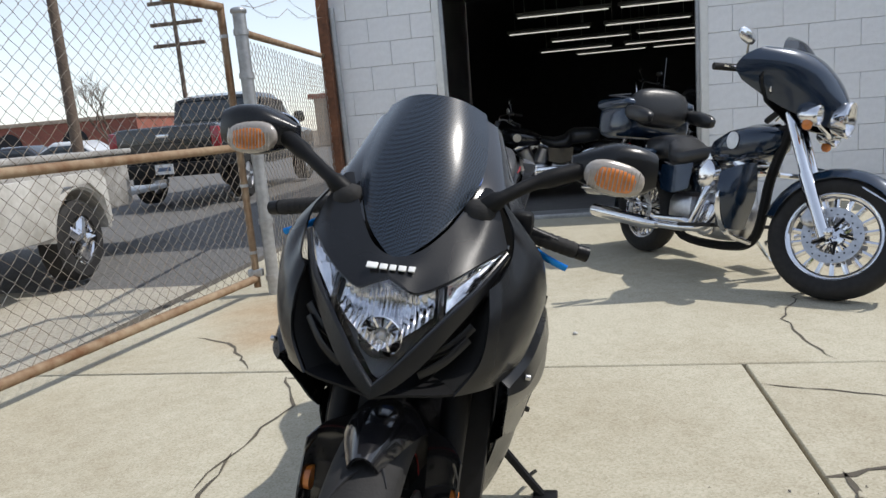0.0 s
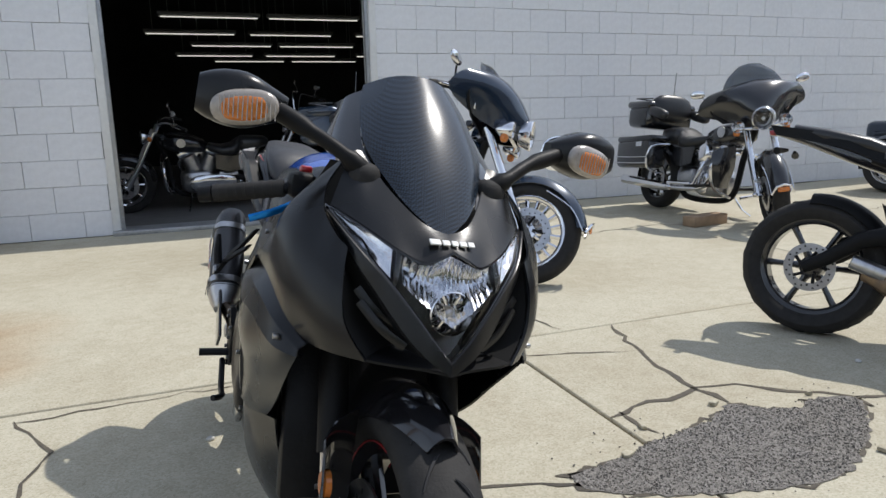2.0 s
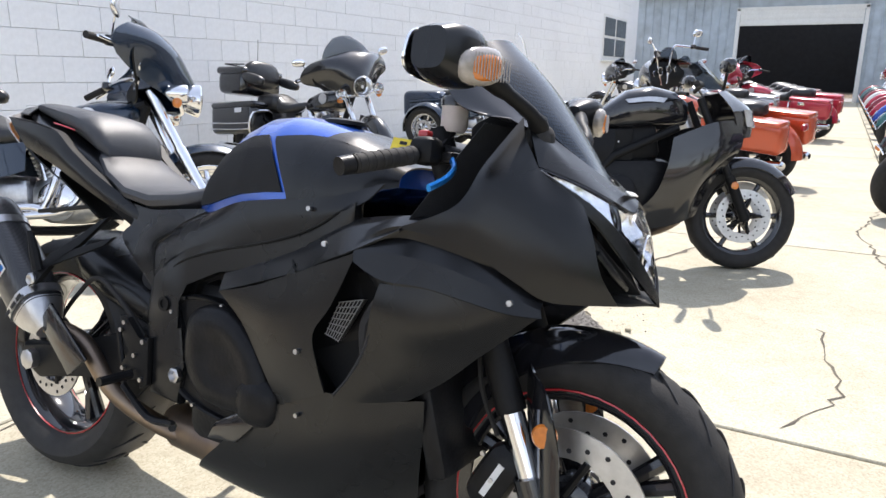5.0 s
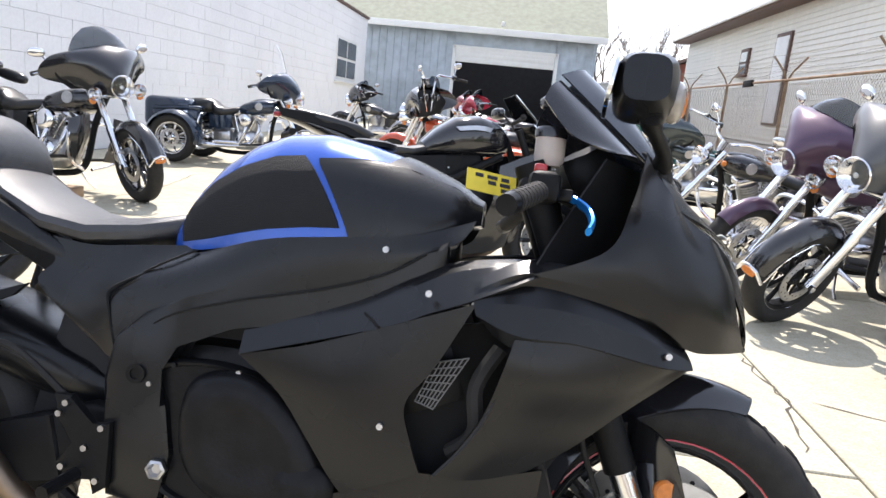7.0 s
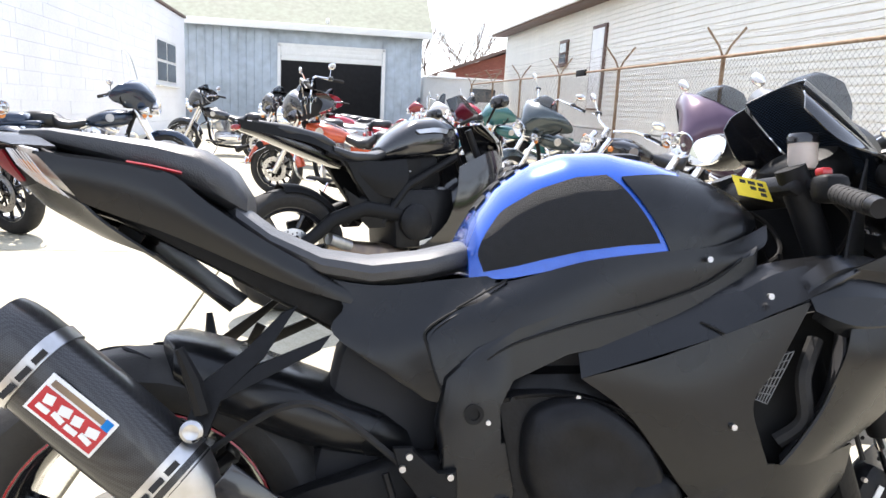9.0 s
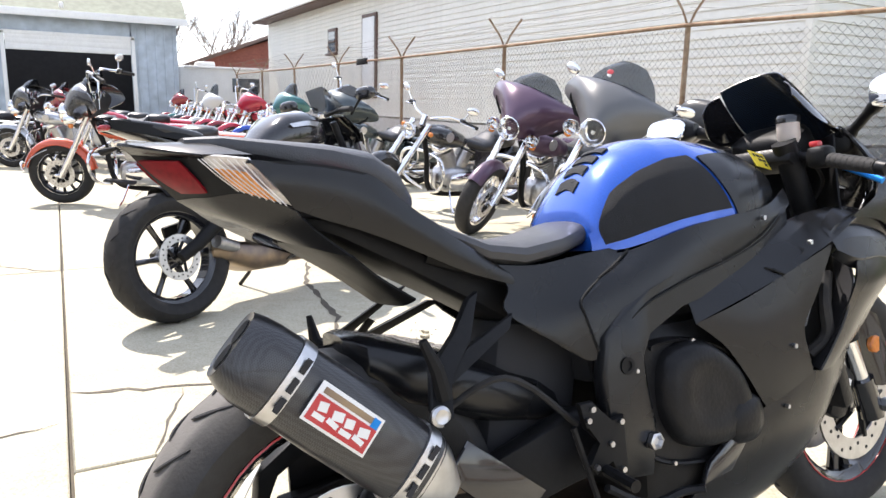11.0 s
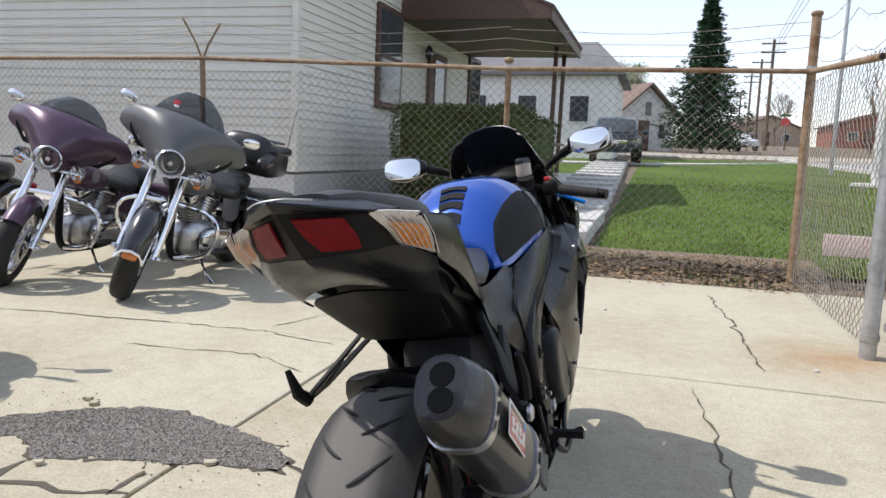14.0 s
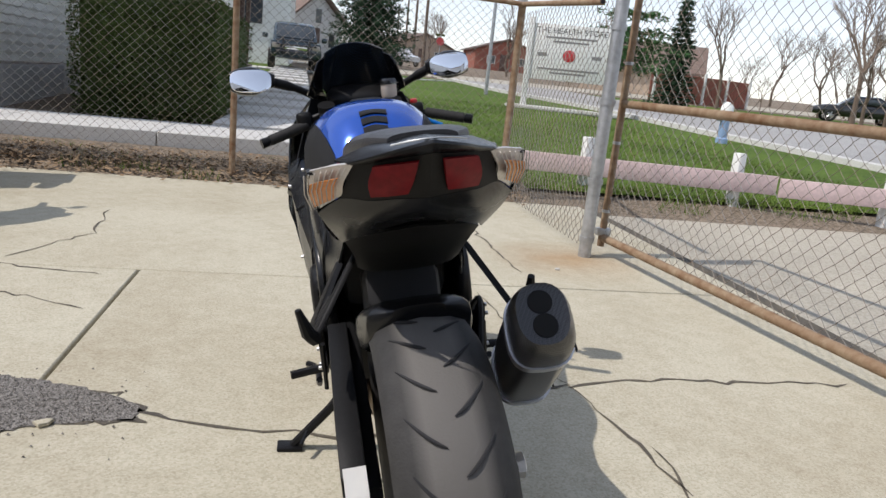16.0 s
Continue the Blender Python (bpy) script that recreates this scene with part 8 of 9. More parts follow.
tourer("orange touring motorcycle with black fairing and high chrome bars", parked((7.22, 1.10), 158), "orange", shell="onyx", fairing="road", screen=0.10, bars="ape", style="cast", spokes=12, rim="darkalu")
tourer("silver touring motorcycle with black road fairing", parked((11.7, 1.75), 158), "silver", shell="onyx", fairing="road", screen=0.08, bars="low", spokes=10)
tourer("black touring motorcycle parked by the wall window", parked((13.2, 3.3), 170), "onyx", fairing="road", screen=0.06, bars="low")
ROW = [("teal", "bat", 0.14, True, "low"), ("royal", "none", 0, False, "wide"), ("crimson", "bat", 0.12, True, "low"), ("wine", "none", 0, False, "ape"), ("crimson", "none", 0, True, "wide"), ("pearl", "bat", 0.2, True, "low"), ("wine", "none", 0, False, "wide"), ("onyx", "none", 0, False, "ape"), ("teal", "none", 0, True, "wide"), ("wine", "bat", 0.12, True, "low")]
WORDS = {"teal": "teal", "royal": "royal blue", "crimson": "bright red", "wine": "wine red", "pearl": "white", "onyx": "black"}
for k, (col, fair, scr, bag, bar) in enumerate(ROW):
    kind = "motorcycle with fairing" if fair == "bat" else "cruiser motorcycle with " + ("panniers" if bag else "bare forks")
    tourer(f"{WORDS[col]} {kind} in the fence row", parked((10.3 + 1.25 * k, -1.8), 187), col, fairing=fair, screen=scr, bags=bag, bars=bar, style="wire" if not bag else "cast", rim="chrome", group="row of motorcycles along the fence", detail=False)
for k, (x, col) in enumerate(((12.6, "crimson"), (13.8, "onyx"), (15.2, "wine"), (16.6, "onyx"))):
    tourer(f"{WORDS[col]} motorcycle parked in the middle of the yard", parked((x, 0.9 + 0.2 * k), 165), col, fairing="none" if k % 2 else "bat", screen=0.1, bags=k % 2 == 0, bars="low", rim="chrome", group="motorcycles in the yard", detail=False)
# inside the shop
tourer("dark cruiser motorcycle standing inside the shop doorway", parked((-0.9, 7.0), -88), "onyx", fairing="none", bags=False, bars="wide", rim="chrome", group="motorcycles in the shop")
tourer("black cruiser motorcycle deep in the dark shop", parked((0.9, 8.6), -80), "onyx", fairing="none", bags=False, bars="ape", rim="chrome", group="motorcycles in the shop", detail=False)
tourer("black motorcycle with fairing deep in the shop", parked((2.3, 7.6), 20), "onyx", fairing="bat", bags=True, bars="low", rim="chrome", group="motorcycles in the shop", detail=False)


# ---- black middleweight sport motorcycle ----
ninja = thing("sport_motorcycle", "gloss black sport motorcycle with under-engine exhaust", "motorcycle", Matrix.Translation((2.66, 0.055, 0)) @ Matrix.Rotation(radians(27), 4, "Z") @ Matrix.Rotation(radians(8), 4, "Y"))
N = ninja
wheel(N, (0, -0.705, 0.30), 0.300, 0.122, 0.218, "gloss", 6, "cast", 0.15, (-1, 1), "front_wheel", 16)
wheel(N, (0, 0.705, 0.31), 0.312, 0.165, 0.218, "gloss", 6, "cast", 0.11, (-1,), "rear_wheel", 16)
for s in (-1, 1):
    part("fork_leg", tube([(s * 0.10, -0.70, 0.28), (s * 0.10, -0.60, 0.52)], 0.029, 12), "plastic", N)
    part("fork_tube", tube([(s * 0.10, -0.605, 0.50), (s * 0.10, -0.42, 0.94)], 0.021, 12), "darkalu", N)
    part("reflector", lathe([(0.02, 0), (0.02, s * 0.008), (0.01, s * 0.01)], 14, (s * 0.132, -0.62, 0.47), "x"), "amber", N)
    part("swingarm", tube([(s * 0.12, 0.08, 0.46), (s * 0.13, 0.32, 0.505), (s * 0.13, 0.50, 0.455), (s * 0.12, 0.63, 0.36), (s * 0.11, 0.72, 0.31)], [0.05, 0.046, 0.038, 0.032, 0.028], 10), "plastic", N, "curved black swingarm")
    part("inner_cover", plate([(-0.06, 0.78), (0.22, 0.75), (0.42, 0.76), (0.36, 0.66), (0.29, 0.56), (0.24, 0.46), (0.08, 0.40), (-0.06, 0.55)], s * 0.095, s * 0.13, bevel=0.01), "plastic", N)
    for y, z in ((0.02, 0.70), (0.12, 0.62), (0.20, 0.70), (0.10, 0.50)):
        bolt(N, (s * 0.133, y, z), r=0.006)
    part("tail_panel", patch([[(s * 0.06, 0.40, 0.82), (s * 0.10, 0.60, 0.90), (s * 0.05, 0.95, 0.96)], [(s * 0.10, 0.42, 0.76), (s * 0.118, 0.60, 0.845), (s * 0.05, 0.92, 0.912)]], thick=0.005), "plastic", N)
    part("fairing_side", patch([[(s * 0.14, -0.62, 0.82), (s * 0.24, -0.45, 0.80), (s * 0.23, -0.25, 0.72)], [(s * 0.15, -0.64, 0.68), (s * 0.25, -0.46, 0.62), (s * 0.23, -0.22, 0.55)], [(s * 0.14, -0.50, 0.50), (s * 0.22, -0.36, 0.44), (s * 0.20, -0.14, 0.38)], [(s * 0.10, -0.42, 0.30), (s * 0.15, -0.25, 0.24), (s * 0.13, 0.10, 0.20)]], thick=0.005), "gloss", N, "gloss black side fairing")
    part("badge", box((0.003, 0.19, 0.03), (s * 0.171, -0.10, 0.32), (-12, s * 30, 0)), "white", N, "pale bar of maker lettering")
    part("mirror_stem", tube([(s * 0.16, -0.52, 0.98), (s * 0.26, -0.50, 1.06)], 0.008, 6), "plastic", N)
    part("mirror", blob((s * 0.32, -0.48, 1.08), (0.14, 0.06, 0.075), p=3), "gloss", N)
    part("handlebar", tube([(s * 0.06, -0.40, 0.98), (s * 0.18, -0.40, 1.0), (s * 0.34, -0.32, 0.985)], 0.012, 8), "plastic", N)
    part("grip", tube([(s * 0.22, -0.38, 0.997), (s * 0.34, -0.32, 0.985)], 0.017, 10), "rubber", N)
    part("peg_bracket", plate([(0.18, 0.5), (0.36, 0.56), (0.44, 0.62), (0.40, 0.50), (0.30, 0.40), (0.2, 0.40)], s * 0.14, s * 0.15, bevel=0.003), "darkalu", N)
    part("tail_signal", tube([(s * 0.06, 0.86, 0.84), (s * 0.15, 0.88, 0.83)], [0.008, 0.018], 8), "plastic", N)
part("nose", patch([[(0.12, -0.50, 0.98), (0, -0.60, 0.99), (-0.12, -0.50, 0.98)], [(0.17, -0.58, 0.86), (0, -0.74, 0.88), (-0.17, -0.58, 0.86)], [(0.14, -0.62, 0.72), (0, -0.74, 0.74), (-0.14, -0.62, 0.72)]], thick=0.005), "gloss", N)
part("headlight", patch([[(0.12, -0.645, 0.88), (0, -0.735, 0.885), (-0.12, -0.645, 0.88)], [(0.11, -0.67, 0.79), (0, -0.755, 0.79), (-0.11, -0.67, 0.79)]], lift=0.006), "reflector", N)
part("windscreen", patch([[(0.08, -0.40, 1.14), (0, -0.44, 1.16), (-0.08, -0.40, 1.14)], [(0.13, -0.50, 1.02), (0, -0.60, 1.0), (-0.13, -0.50, 1.02)]], thick=0.003), "smoke", N)
part("front_fender", arc_fender(0.33, 0.135, 40, 155, (0, -0.705, 0.30), droop=0.6), "gloss", N)
part("tank", saddle([(-0.36, 0.09, 0.93, 0.80), (-0.28, 0.15, 0.985, 0.78), (-0.16, 0.18, 1.01, 0.77), (-0.02, 0.17, 0.985, 0.76), (0.08, 0.12, 0.91, 0.76), (0.15, 0.07, 0.84, 0.76)], 24, 2.6), "gloss", N, "gloss black humped tank")
mirrored("tank_badge", lambda: patch([[(-0.165, -0.22, 0.93), (-0.178, -0.12, 0.935), (-0.165, 0.0, 0.92)], [(-0.172, -0.20, 0.905), (-0.182, -0.12, 0.91), (-0.172, -0.02, 0.90)]], lift=0.012), "alu", N)
part("rider_seat", saddle([(0.12, 0.07, 0.83, 0.77), (0.22, 0.12, 0.81, 0.74), (0.36, 0.14, 0.815, 0.74), (0.46, 0.10, 0.85, 0.78)], 20), "leather", N)
part("pillion_seat", saddle([(0.44, 0.08, 0.87, 0.80), (0.52, 0.11, 0.905, 0.83), (0.70, 0.10, 0.945, 0.87), (0.84, 0.06, 0.965, 0.91)], 20), "leather", N)
part("tail", saddle([(0.40, 0.06, 0.80, 0.72), (0.60, 0.09, 0.87, 0.79), (0.80, 0.07, 0.93, 0.87), (0.95, 0.03, 0.96, 0.92)], 16, 3), "gloss", N)
part("tail_lamp", blob((0, 0.94, 0.925), (0.08, 0.04, 0.03), p=3), "red", N)
part("frame_tube", tube([(-0.13, -0.30, 0.78), (-0.15, 0.05, 0.62), (-0.13, 0.22, 0.42)], 0.022, 10), "plastic", N)
part("frame_tube", tube([(0.13, -0.30, 0.78), (0.15, 0.05, 0.62), (0.13, 0.22, 0.42)], 0.022, 10), "plastic", N)
part("frame_tube", tube([(-0.10, 0.10, 0.66), (-0.10, 0.5, 0.80)], 0.016, 8), "plastic", N)
part("frame_tube", tube([(0.10, 0.10, 0.66), (0.10, 0.5, 0.80)], 0.016, 8), "plastic", N)
part("engine", box((0.32, 0.42, 0.34), (0, -0.06, 0.44), bevel=0.05), "darkalu", N)
part("airbox", box((0.22, 0.46, 0.20), (0, 0.02, 0.68), (-8, 0, 0), bevel=0.04), "plastic", N)
mirrored("side_panel", lambda: patch([[(-0.13, 0.04, 0.77), (-0.13, 0.24, 0.755), (-0.10, 0.46, 0.80)], [(-0.16, 0.05, 0.66), (-0.15, 0.22, 0.66), (-0.12, 0.40, 0.72)], [(-0.15, 0.10, 0.55), (-0.14, 0.20, 0.57), (-0.12, 0.30, 0.63)]], thick=0.006), "plastic", N, "black side cover under the seat")
mirrored("engine_cover", lambda: lathe([(0.10, 0), (0.10, -0.02), (0.08, -0.035), (0.02, -0.038)], 24, (-0.165, 0.02, 0.42), "x"), "darkalu", N)
part("shock", tube([(-0.09, 0.20, 0.62), (-0.09, 0.42, 0.44)], 0.03, 10), "plastic", N)
part("silencer", saddle([(-0.02, 0.05, 0.26, 0.18), (0.08, 0.13, 0.30, 0.16), (0.30, 0.15, 0.33, 0.17), (0.42, 0.12, 0.345, 0.23), (0.50, 0.06, 0.345, 0.27)], 18, 3), "pipe", N, "brushed under-engine silencer")
part("outlet", tube([(-0.10, 0.40, 0.315), (-0.13, 0.53, 0.36)], 0.032, 12), "alu", N)
part("hugger", arc_fender(0.34, 0.17, 85, 150, (0, 0.705, 0.31), droop=0.5), "plastic", N)
part("chain_guard", box((0.03, 0.34, 0.06), (0.12, 0.48, 0.45), (-10, 0, 0), bevel=0.01), "plastic", N)
part("side_stand", tube([(0.13, 0.05, 0.26), (0.24, 0.06, 0.12), (0.33, 0.06, 0.05)], 0.011, 6), "darkalu", N)
part("belly", tube(curve([(-0.05, -0.30, 0.45), (-0.06, -0.36, 0.30), (-0.03, -0.2, 0.2), (0, 0.0, 0.2)], 4), 0.025, 8), "pipe", N)
# wooden block under the stand of the black tourer
tagged(finish("timber_block", box((0.42, 0.14, 0.09), (4.05, 3.30, 0.047), (0, 0, 8), bevel=0.006), "wood"), "short weathered timber block on the concrete", "timber")


# ---- trees, street, neighbours ----
def bare_tree(x, y, h, label, seed, spread=0.5, buds=0, mat_name="twig", depth=5):
    """A leafless tree: a tapered trunk that forks again and again into fine twigs."""
    r = random.Random(seed)
    t = thing("tree", label, "tree", pose(x, y, rise(x, y) - 0.05))
    trunk, twigs, ends = bmesh.new(), bmesh.new(), []

    def grow(p, d, ln, rad, lvl):
        q = p + d * ln * 0.5 + Vector((r.gauss(0, 1), r.gauss(0, 1), 0)) * ln * 0.05
        e = p + d * ln + Vector((r.gauss(0, 1), r.gauss(0, 1), 0)) * ln * 0.05
        tube([p, q, e], [rad, rad * 0.85, rad * 0.68], 6 if lvl < 2 else 3, bm=trunk if lvl < 3 else twigs)
        if lvl >= depth:
            ends.append(e)
            return
        n = 3 if lvl < 3 else r.choice((2, 3))
        for k in range(n):
            a = r.uniform(0, math.tau)
            side = Vector((math.cos(a), math.sin(a), r.uniform(-0.1, 0.3)))
            nd = (d + side * spread * r.uniform(0.5, 1.2) + Vector((0, 0, 0.12))).normalized()
            grow(p.lerp(e, r.uniform(0.65, 1.0)), nd, ln * r.uniform(0.6, 0.8), rad * 0.6, lvl + 1)

    grow(Vector((0, 0, 0)), Vector((0, 0, 1)), h * 0.24, h * 0.012, 0)
    part("trunk", trunk, "bark", t)
    part("crown", twigs, mat_name, t)
    if buds:
        verts, faces = [], []
        for e in ends:
            for _ in range(buds):
                p = e + Vector((r.gauss(0, 0.25), r.gauss(0, 0.25), r.gauss(0, 0.25)))
                a, b = Vector((r.gauss(0, 1), r.gauss(0, 1), r.gauss(0, 1))).normalized() * 0.09, Vector((r.gauss(0, 1), r.gauss(0, 1), r.gauss(0, 1))).normalized() * 0.06
                k = len(verts)
                verts += [p - a, p + b, p + a]
                faces.append((k, k + 1, k + 2))
        me = bpy.data.meshes.new("buds")
        me.from_pydata(verts, [], faces)
        me.materials.append(M["bud"])
        tagged(new("bud", me), kind="stuff").parent = t


def conifer(x, y, h, w, label, seed, needles="needle", bare=0.1, tiers=26, gap=0.0):
    """An evergreen: a straight trunk, drooping boughs in tiers, each a fan of needle sprays."""
    r = random.Random(seed)
    t = thing("tree", label, "tree", pose(x, y, rise(x, y) - 0.05))
    part("trunk", tube([(0, 0, 0), (0, 0, h * 0.5), (0, 0, h * 0.97)], [h * 0.016, h * 0.01, h * 0.002], 8), "bark", t)
    verts, faces = [], []
    boughs = bmesh.new()
    for k in range(tiers):
        u = bare + (1 - bare) * k / tiers
        z, reach = h * u, w * (1 - u) ** 0.85 * r.uniform(0.75, 1.1) + 0.1
        if gap and r.random() < gap:
            continue
        for q in range(9):
            a = q * math.tau / 9 + r.uniform(0, 0.7)
            ln = reach * r.uniform(0.6, 1.12)
            d = Vector((math.cos(a), math.sin(a), 0))
            run = [Vector((0, 0, z)) + d * ln * f + Vector((0, 0, -0.18 * ln * f + 0.14 * ln * f * f)) for f in (0, 0.35, 0.7, 1.0)]
            tube(run, [0.025, 0.018, 0.012, 0.005], 3, bm=boughs)
            for _ in range(int(26 + 26 * ln)):
                f = r.random() ** 0.7
                p = run[0].lerp(run[3], f) + Vector((r.gauss(0, 0.10), r.gauss(0, 0.10), r.gauss(0, 0.07))) * (0.5 + ln * 0.35)
                a2 = (d + Vector((r.gauss(0, 0.6), r.gauss(0, 0.6), r.gauss(0, 0.35)))).normalized() * r.uniform(0.10, 0.24) * (0.5 + h / 20)
                b2 = Vector((r.gauss(0, 1), r.gauss(0, 1), r.gauss(0, 1))).normalized() * 0.05 * (0.5 + h / 16)
                kk = len(verts)
                verts += [p - b2, p + a2, p + b2, p - a2 * 0.3]
                faces.append((kk, kk + 1, kk + 2, kk + 3))
    tagged(part("bough", boughs, "bark", t), kind="stuff")
    me = bpy.data.meshes.new("crown")
    me.from_pydata(verts, [], faces)
    me.materials.append(M[needles])
    new("crown", me).parent = t


conifer(-3.3, -46.5, 9.9, 3.3, "tall dark green spruce by the street", 3, bare=0.05, tiers=46)
bare_tree(0.6, -57.0, 10.5, "tree in pale spring bud behind houses", 4, 0.6, buds=30)
conifer(-11.6, -24.0, 7.0, 2.5, "ragged green pine beyond the street", 5, "pine", 0.22, 17, 0.30)
conifer(-14.9, -26.5, 4.6, 1.0, "slim dark green cypress", 6, "needle", 0.05, 20)
for k, (x, y, h) in enumerate(((-30, -22, 8.0), (-34, -26, 9), (-28, -34, 7.5), (-16, -58, 9), (-11, -64, 8), (-38, -19, 8), (-24, -26, 7.5), (-21, -33, 8.5), (-27, -28, 7), (-22, -80, 9), (-14, -90, 9), (-30, -70, 10), (-36, -50, 9), (-46, -34, 10), (33.5, -5.5, 8.5), (36, -4.0, 9.5), (38.5, -7.5, 9.0), (-19.0, 26.0, 6.5), (-20.6, -22.6, 9.5), (-33, -38, 6), (-37, -44, 7), (-42, -42, 6.5), (-31, -46, 6), (-47, -52, 8), (-24, -56, 7), (-30, -34, 3.2), (-34, -36, 3.0), (-38, -38, 3.4), (-27, -38, 2.8), (-42, -36, 3.2), (-18, -48, 3))):
    bare_tree(x, y, h, "leafless grey-brown tree against the sky", 20 + k, 0.55, depth=6)


def pole(x, y, h, label, arms=2, rad=0.16, made="bark"):
    t = thing("utility_pole", label, "pole", pose(x, y, rise(x, y) - 0.05))
    part("shaft", tube([(0, 0, 0), (0, 0, h)], [rad, rad * 0.7], 10), made, t)
    for k in range(arms):
        part("crossarm", box((1.9, 0.10, 0.12), (0, 0.1, h - 0.35 - 0.7 * k), bevel=0.01), "bark", t)
        for s in (-0.8, -0.4, 0.4, 0.8):
            part("insulator", lathe([(0.03, 0), (0.04, 0.06), (0.02, 0.12)], 8, (s, 0.1, h - 0.29 - 0.7 * k), "z"), "steel", t)
    return t


pole(-12.5, 21.0, 6.1, "grey utility pole with three crossarms", 3, 0.09)
pole(-9.2, 10.8, 6.0, "thick weathered wooden pole beside the lot", 0, 0.12)
for k, (x, y) in enumerate(((-9.2, -62), (-10.4, -78), (-11.6, -96), (-13, -120), (-14.5, -150))):
    pole(x, y, 9.0, "distant wooden utility pole along the street", 2)
pole(-30.5, -32.0, 7.5, "weathered wooden pole at the street edge", 1)
pole(-5.9, -23.2, 6.5, "plain grey steel pole on the lawn", 0, 0.07, "steel")
cables = thing("overhead_cables", "thin dark overhead cables between poles", "cable")
for k in range(3):
    part("cable", tube(curve([(-9.0, -62, 10.0 - 0.4 * k), (-6, -30, 8.4 - 0.4 * k), (-5, 0, 9.5 - 0.4 * k)], 8), 0.012, 4), "plastic", cables)
    part("cable", tube(curve([(-12.5, 21, 7.9 - 0.5 * k), (-30, 14, 7.4 - 0.5 * k), (-60, 6, 8 - 0.5 * k)], 6), 0.012, 4), "plastic", cables)


def gable_house(x, y, turn, wide, deep, high, ridge, wall, roof, label, wins=((-0.25, 0.5), (0.25, 0.5))):
    """A plain house with a gable front, windows and door, in its own frame (front faces +y)."""
    t = thing("house", label, "house", Matrix.Translation((x, y, rise(x, y))) @ Matrix.Rotation(radians(turn), 4, "Z"))
    part("wall", plate([(-wide / 2, -0.3), (wide / 2, -0.3), (wide / 2, high), (0, ridge - 0.1), (-wide / 2, high)], -deep, 0, "y"), wall, t)
    o = 0.4
    for s in (-1, 1):
        part("roof", plate([(s * (wide / 2 + o), high - 0.22), (0, ridge), (0, ridge + 0.16), (s * (wide / 2 + o), high - 0.06)], -deep - o, o, "y"), roof, t)
    for wx, wz in wins:
        w = part("window", box((wide * 0.13, 0.06, high * 0.4), (wx * wide, 0.02, wz * high), bevel=0.01), "white", t)
        part("pane", box((wide * 0.11, 0.03, high * 0.36), (wx * wide, 0.05, wz * high)), "pane", w)
    part("door", box((0.95, 0.06, 2.1), (wide * 0.06, 0.02, 1.0), bevel=0.01), "brown", t)
    return t


pale = thing("house", "pale two-storey house with a low grey hip roof", "house")
part("wall", box((8.4, 7.0, 4.2), (5.6, -34.5, 2.7)), "white", pale)
part("roof", loft([[Vector(p) for p in ((1.0, -30.6, 4.7), (10.2, -30.6, 4.7), (10.2, -38.4, 4.7), (1.0, -38.4, 4.7))], [Vector(p) for p in ((1.0, -30.6, 4.85), (10.2, -30.6, 4.85), (10.2, -38.4, 4.85), (1.0, -38.4, 4.85))], [Vector(p) for p in ((2.6, -34.4, 6.7), (8.0, -34.4, 6.7), (8.0, -34.6, 6.7), (2.6, -34.6, 6.7))]]), "greyroof", pale, "low grey shingled hip roof")
for x in (3.0, 5.4, 7.8):
    w = part("window", box((1.0, 0.08, 1.3), (x, -30.98, 3.2), bevel=0.01), "white", pale)
    part("pane", box((0.84, 0.04, 1.14), (x, -30.93, 3.2)), "pane", w)
gable_house(0.2, -50.0, 40, 4.6, 7.0, 2.6, 4.5, "white", "shingle", "white house with a steep brown gable roof", ((0, 1.1), (-0.28, 0.5)))
gable_house(-15.5, -104, 20, 9, 8.0, 2.6, 4.2, "tan", "shingle", "low tan house far along the street")
gable_house(-25, -92, 0, 9, 8.0, 2.6, 4.0, "brick", "shingle", "small red brick house far along the street")
gable_house(-27.0, -46.0, 62, 7.0, 8.0, 1.7, 3.5, "tan", "shingle", "low house with a long grey-brown roof")
gable_house(-52, -30, -60, 12, 8.0, 2.6, 4.2, "tan", "shingle", "grey-brown house behind bare trees")
gable_house(33.0, -8.2, 90, 7, 8.0, 2.5, 3.8, "brick", "shingle", "low brown shed behind the yard")
shop = thing("brick_building", "long low red brick building beyond the lot", "building", pose(-24, 31, 0))
part("wall", box((30, 6, 2.5), (-12, 3, 1.25)), "brick", shop)
part("parapet", box((30.2, 6.2, 0.2), (-12, 3, 2.55), bevel=0.02), "tan", shop)
for k in range(7):
    w = part("arched_window", box((1.5, 0.08, 1.2), (-24 + 3.9 * k, -0.02, 0.8), bevel=0.02), "dark", shop)
    part("arch", lathe([(0.75, -0.04), (0.75, 0.04)], 20, (-24 + 3.9 * k, -0.02, 1.4), "y"), "dark", w)
far_wall = thing("garage", "long pale low garage beyond the truck", "garage", pose(-8.5, 42, 0))
part("wall", box((22, 5, 3.0), (4, 2.5, 1.5)), "tan", far_wall)
part("roof", box((22.6, 5.6, 0.3), (4, 2.5, 3.15), bevel=0.03), "brick", far_wall)
redfence = thing("wooden_fence", "red-brown board fence beyond the street", "fence", Matrix.Translation((-21.2, -35.0, rise(-21.2, -35.0))) @ Matrix.Rotation(radians(21), 4, "Z"))
for k in range(30):
    part("board", box((0.27, 0.03, 1.5), (-4 + 0.28 * k, 0, 0.75), bevel=0.005, seg=1), "brick", redfence)
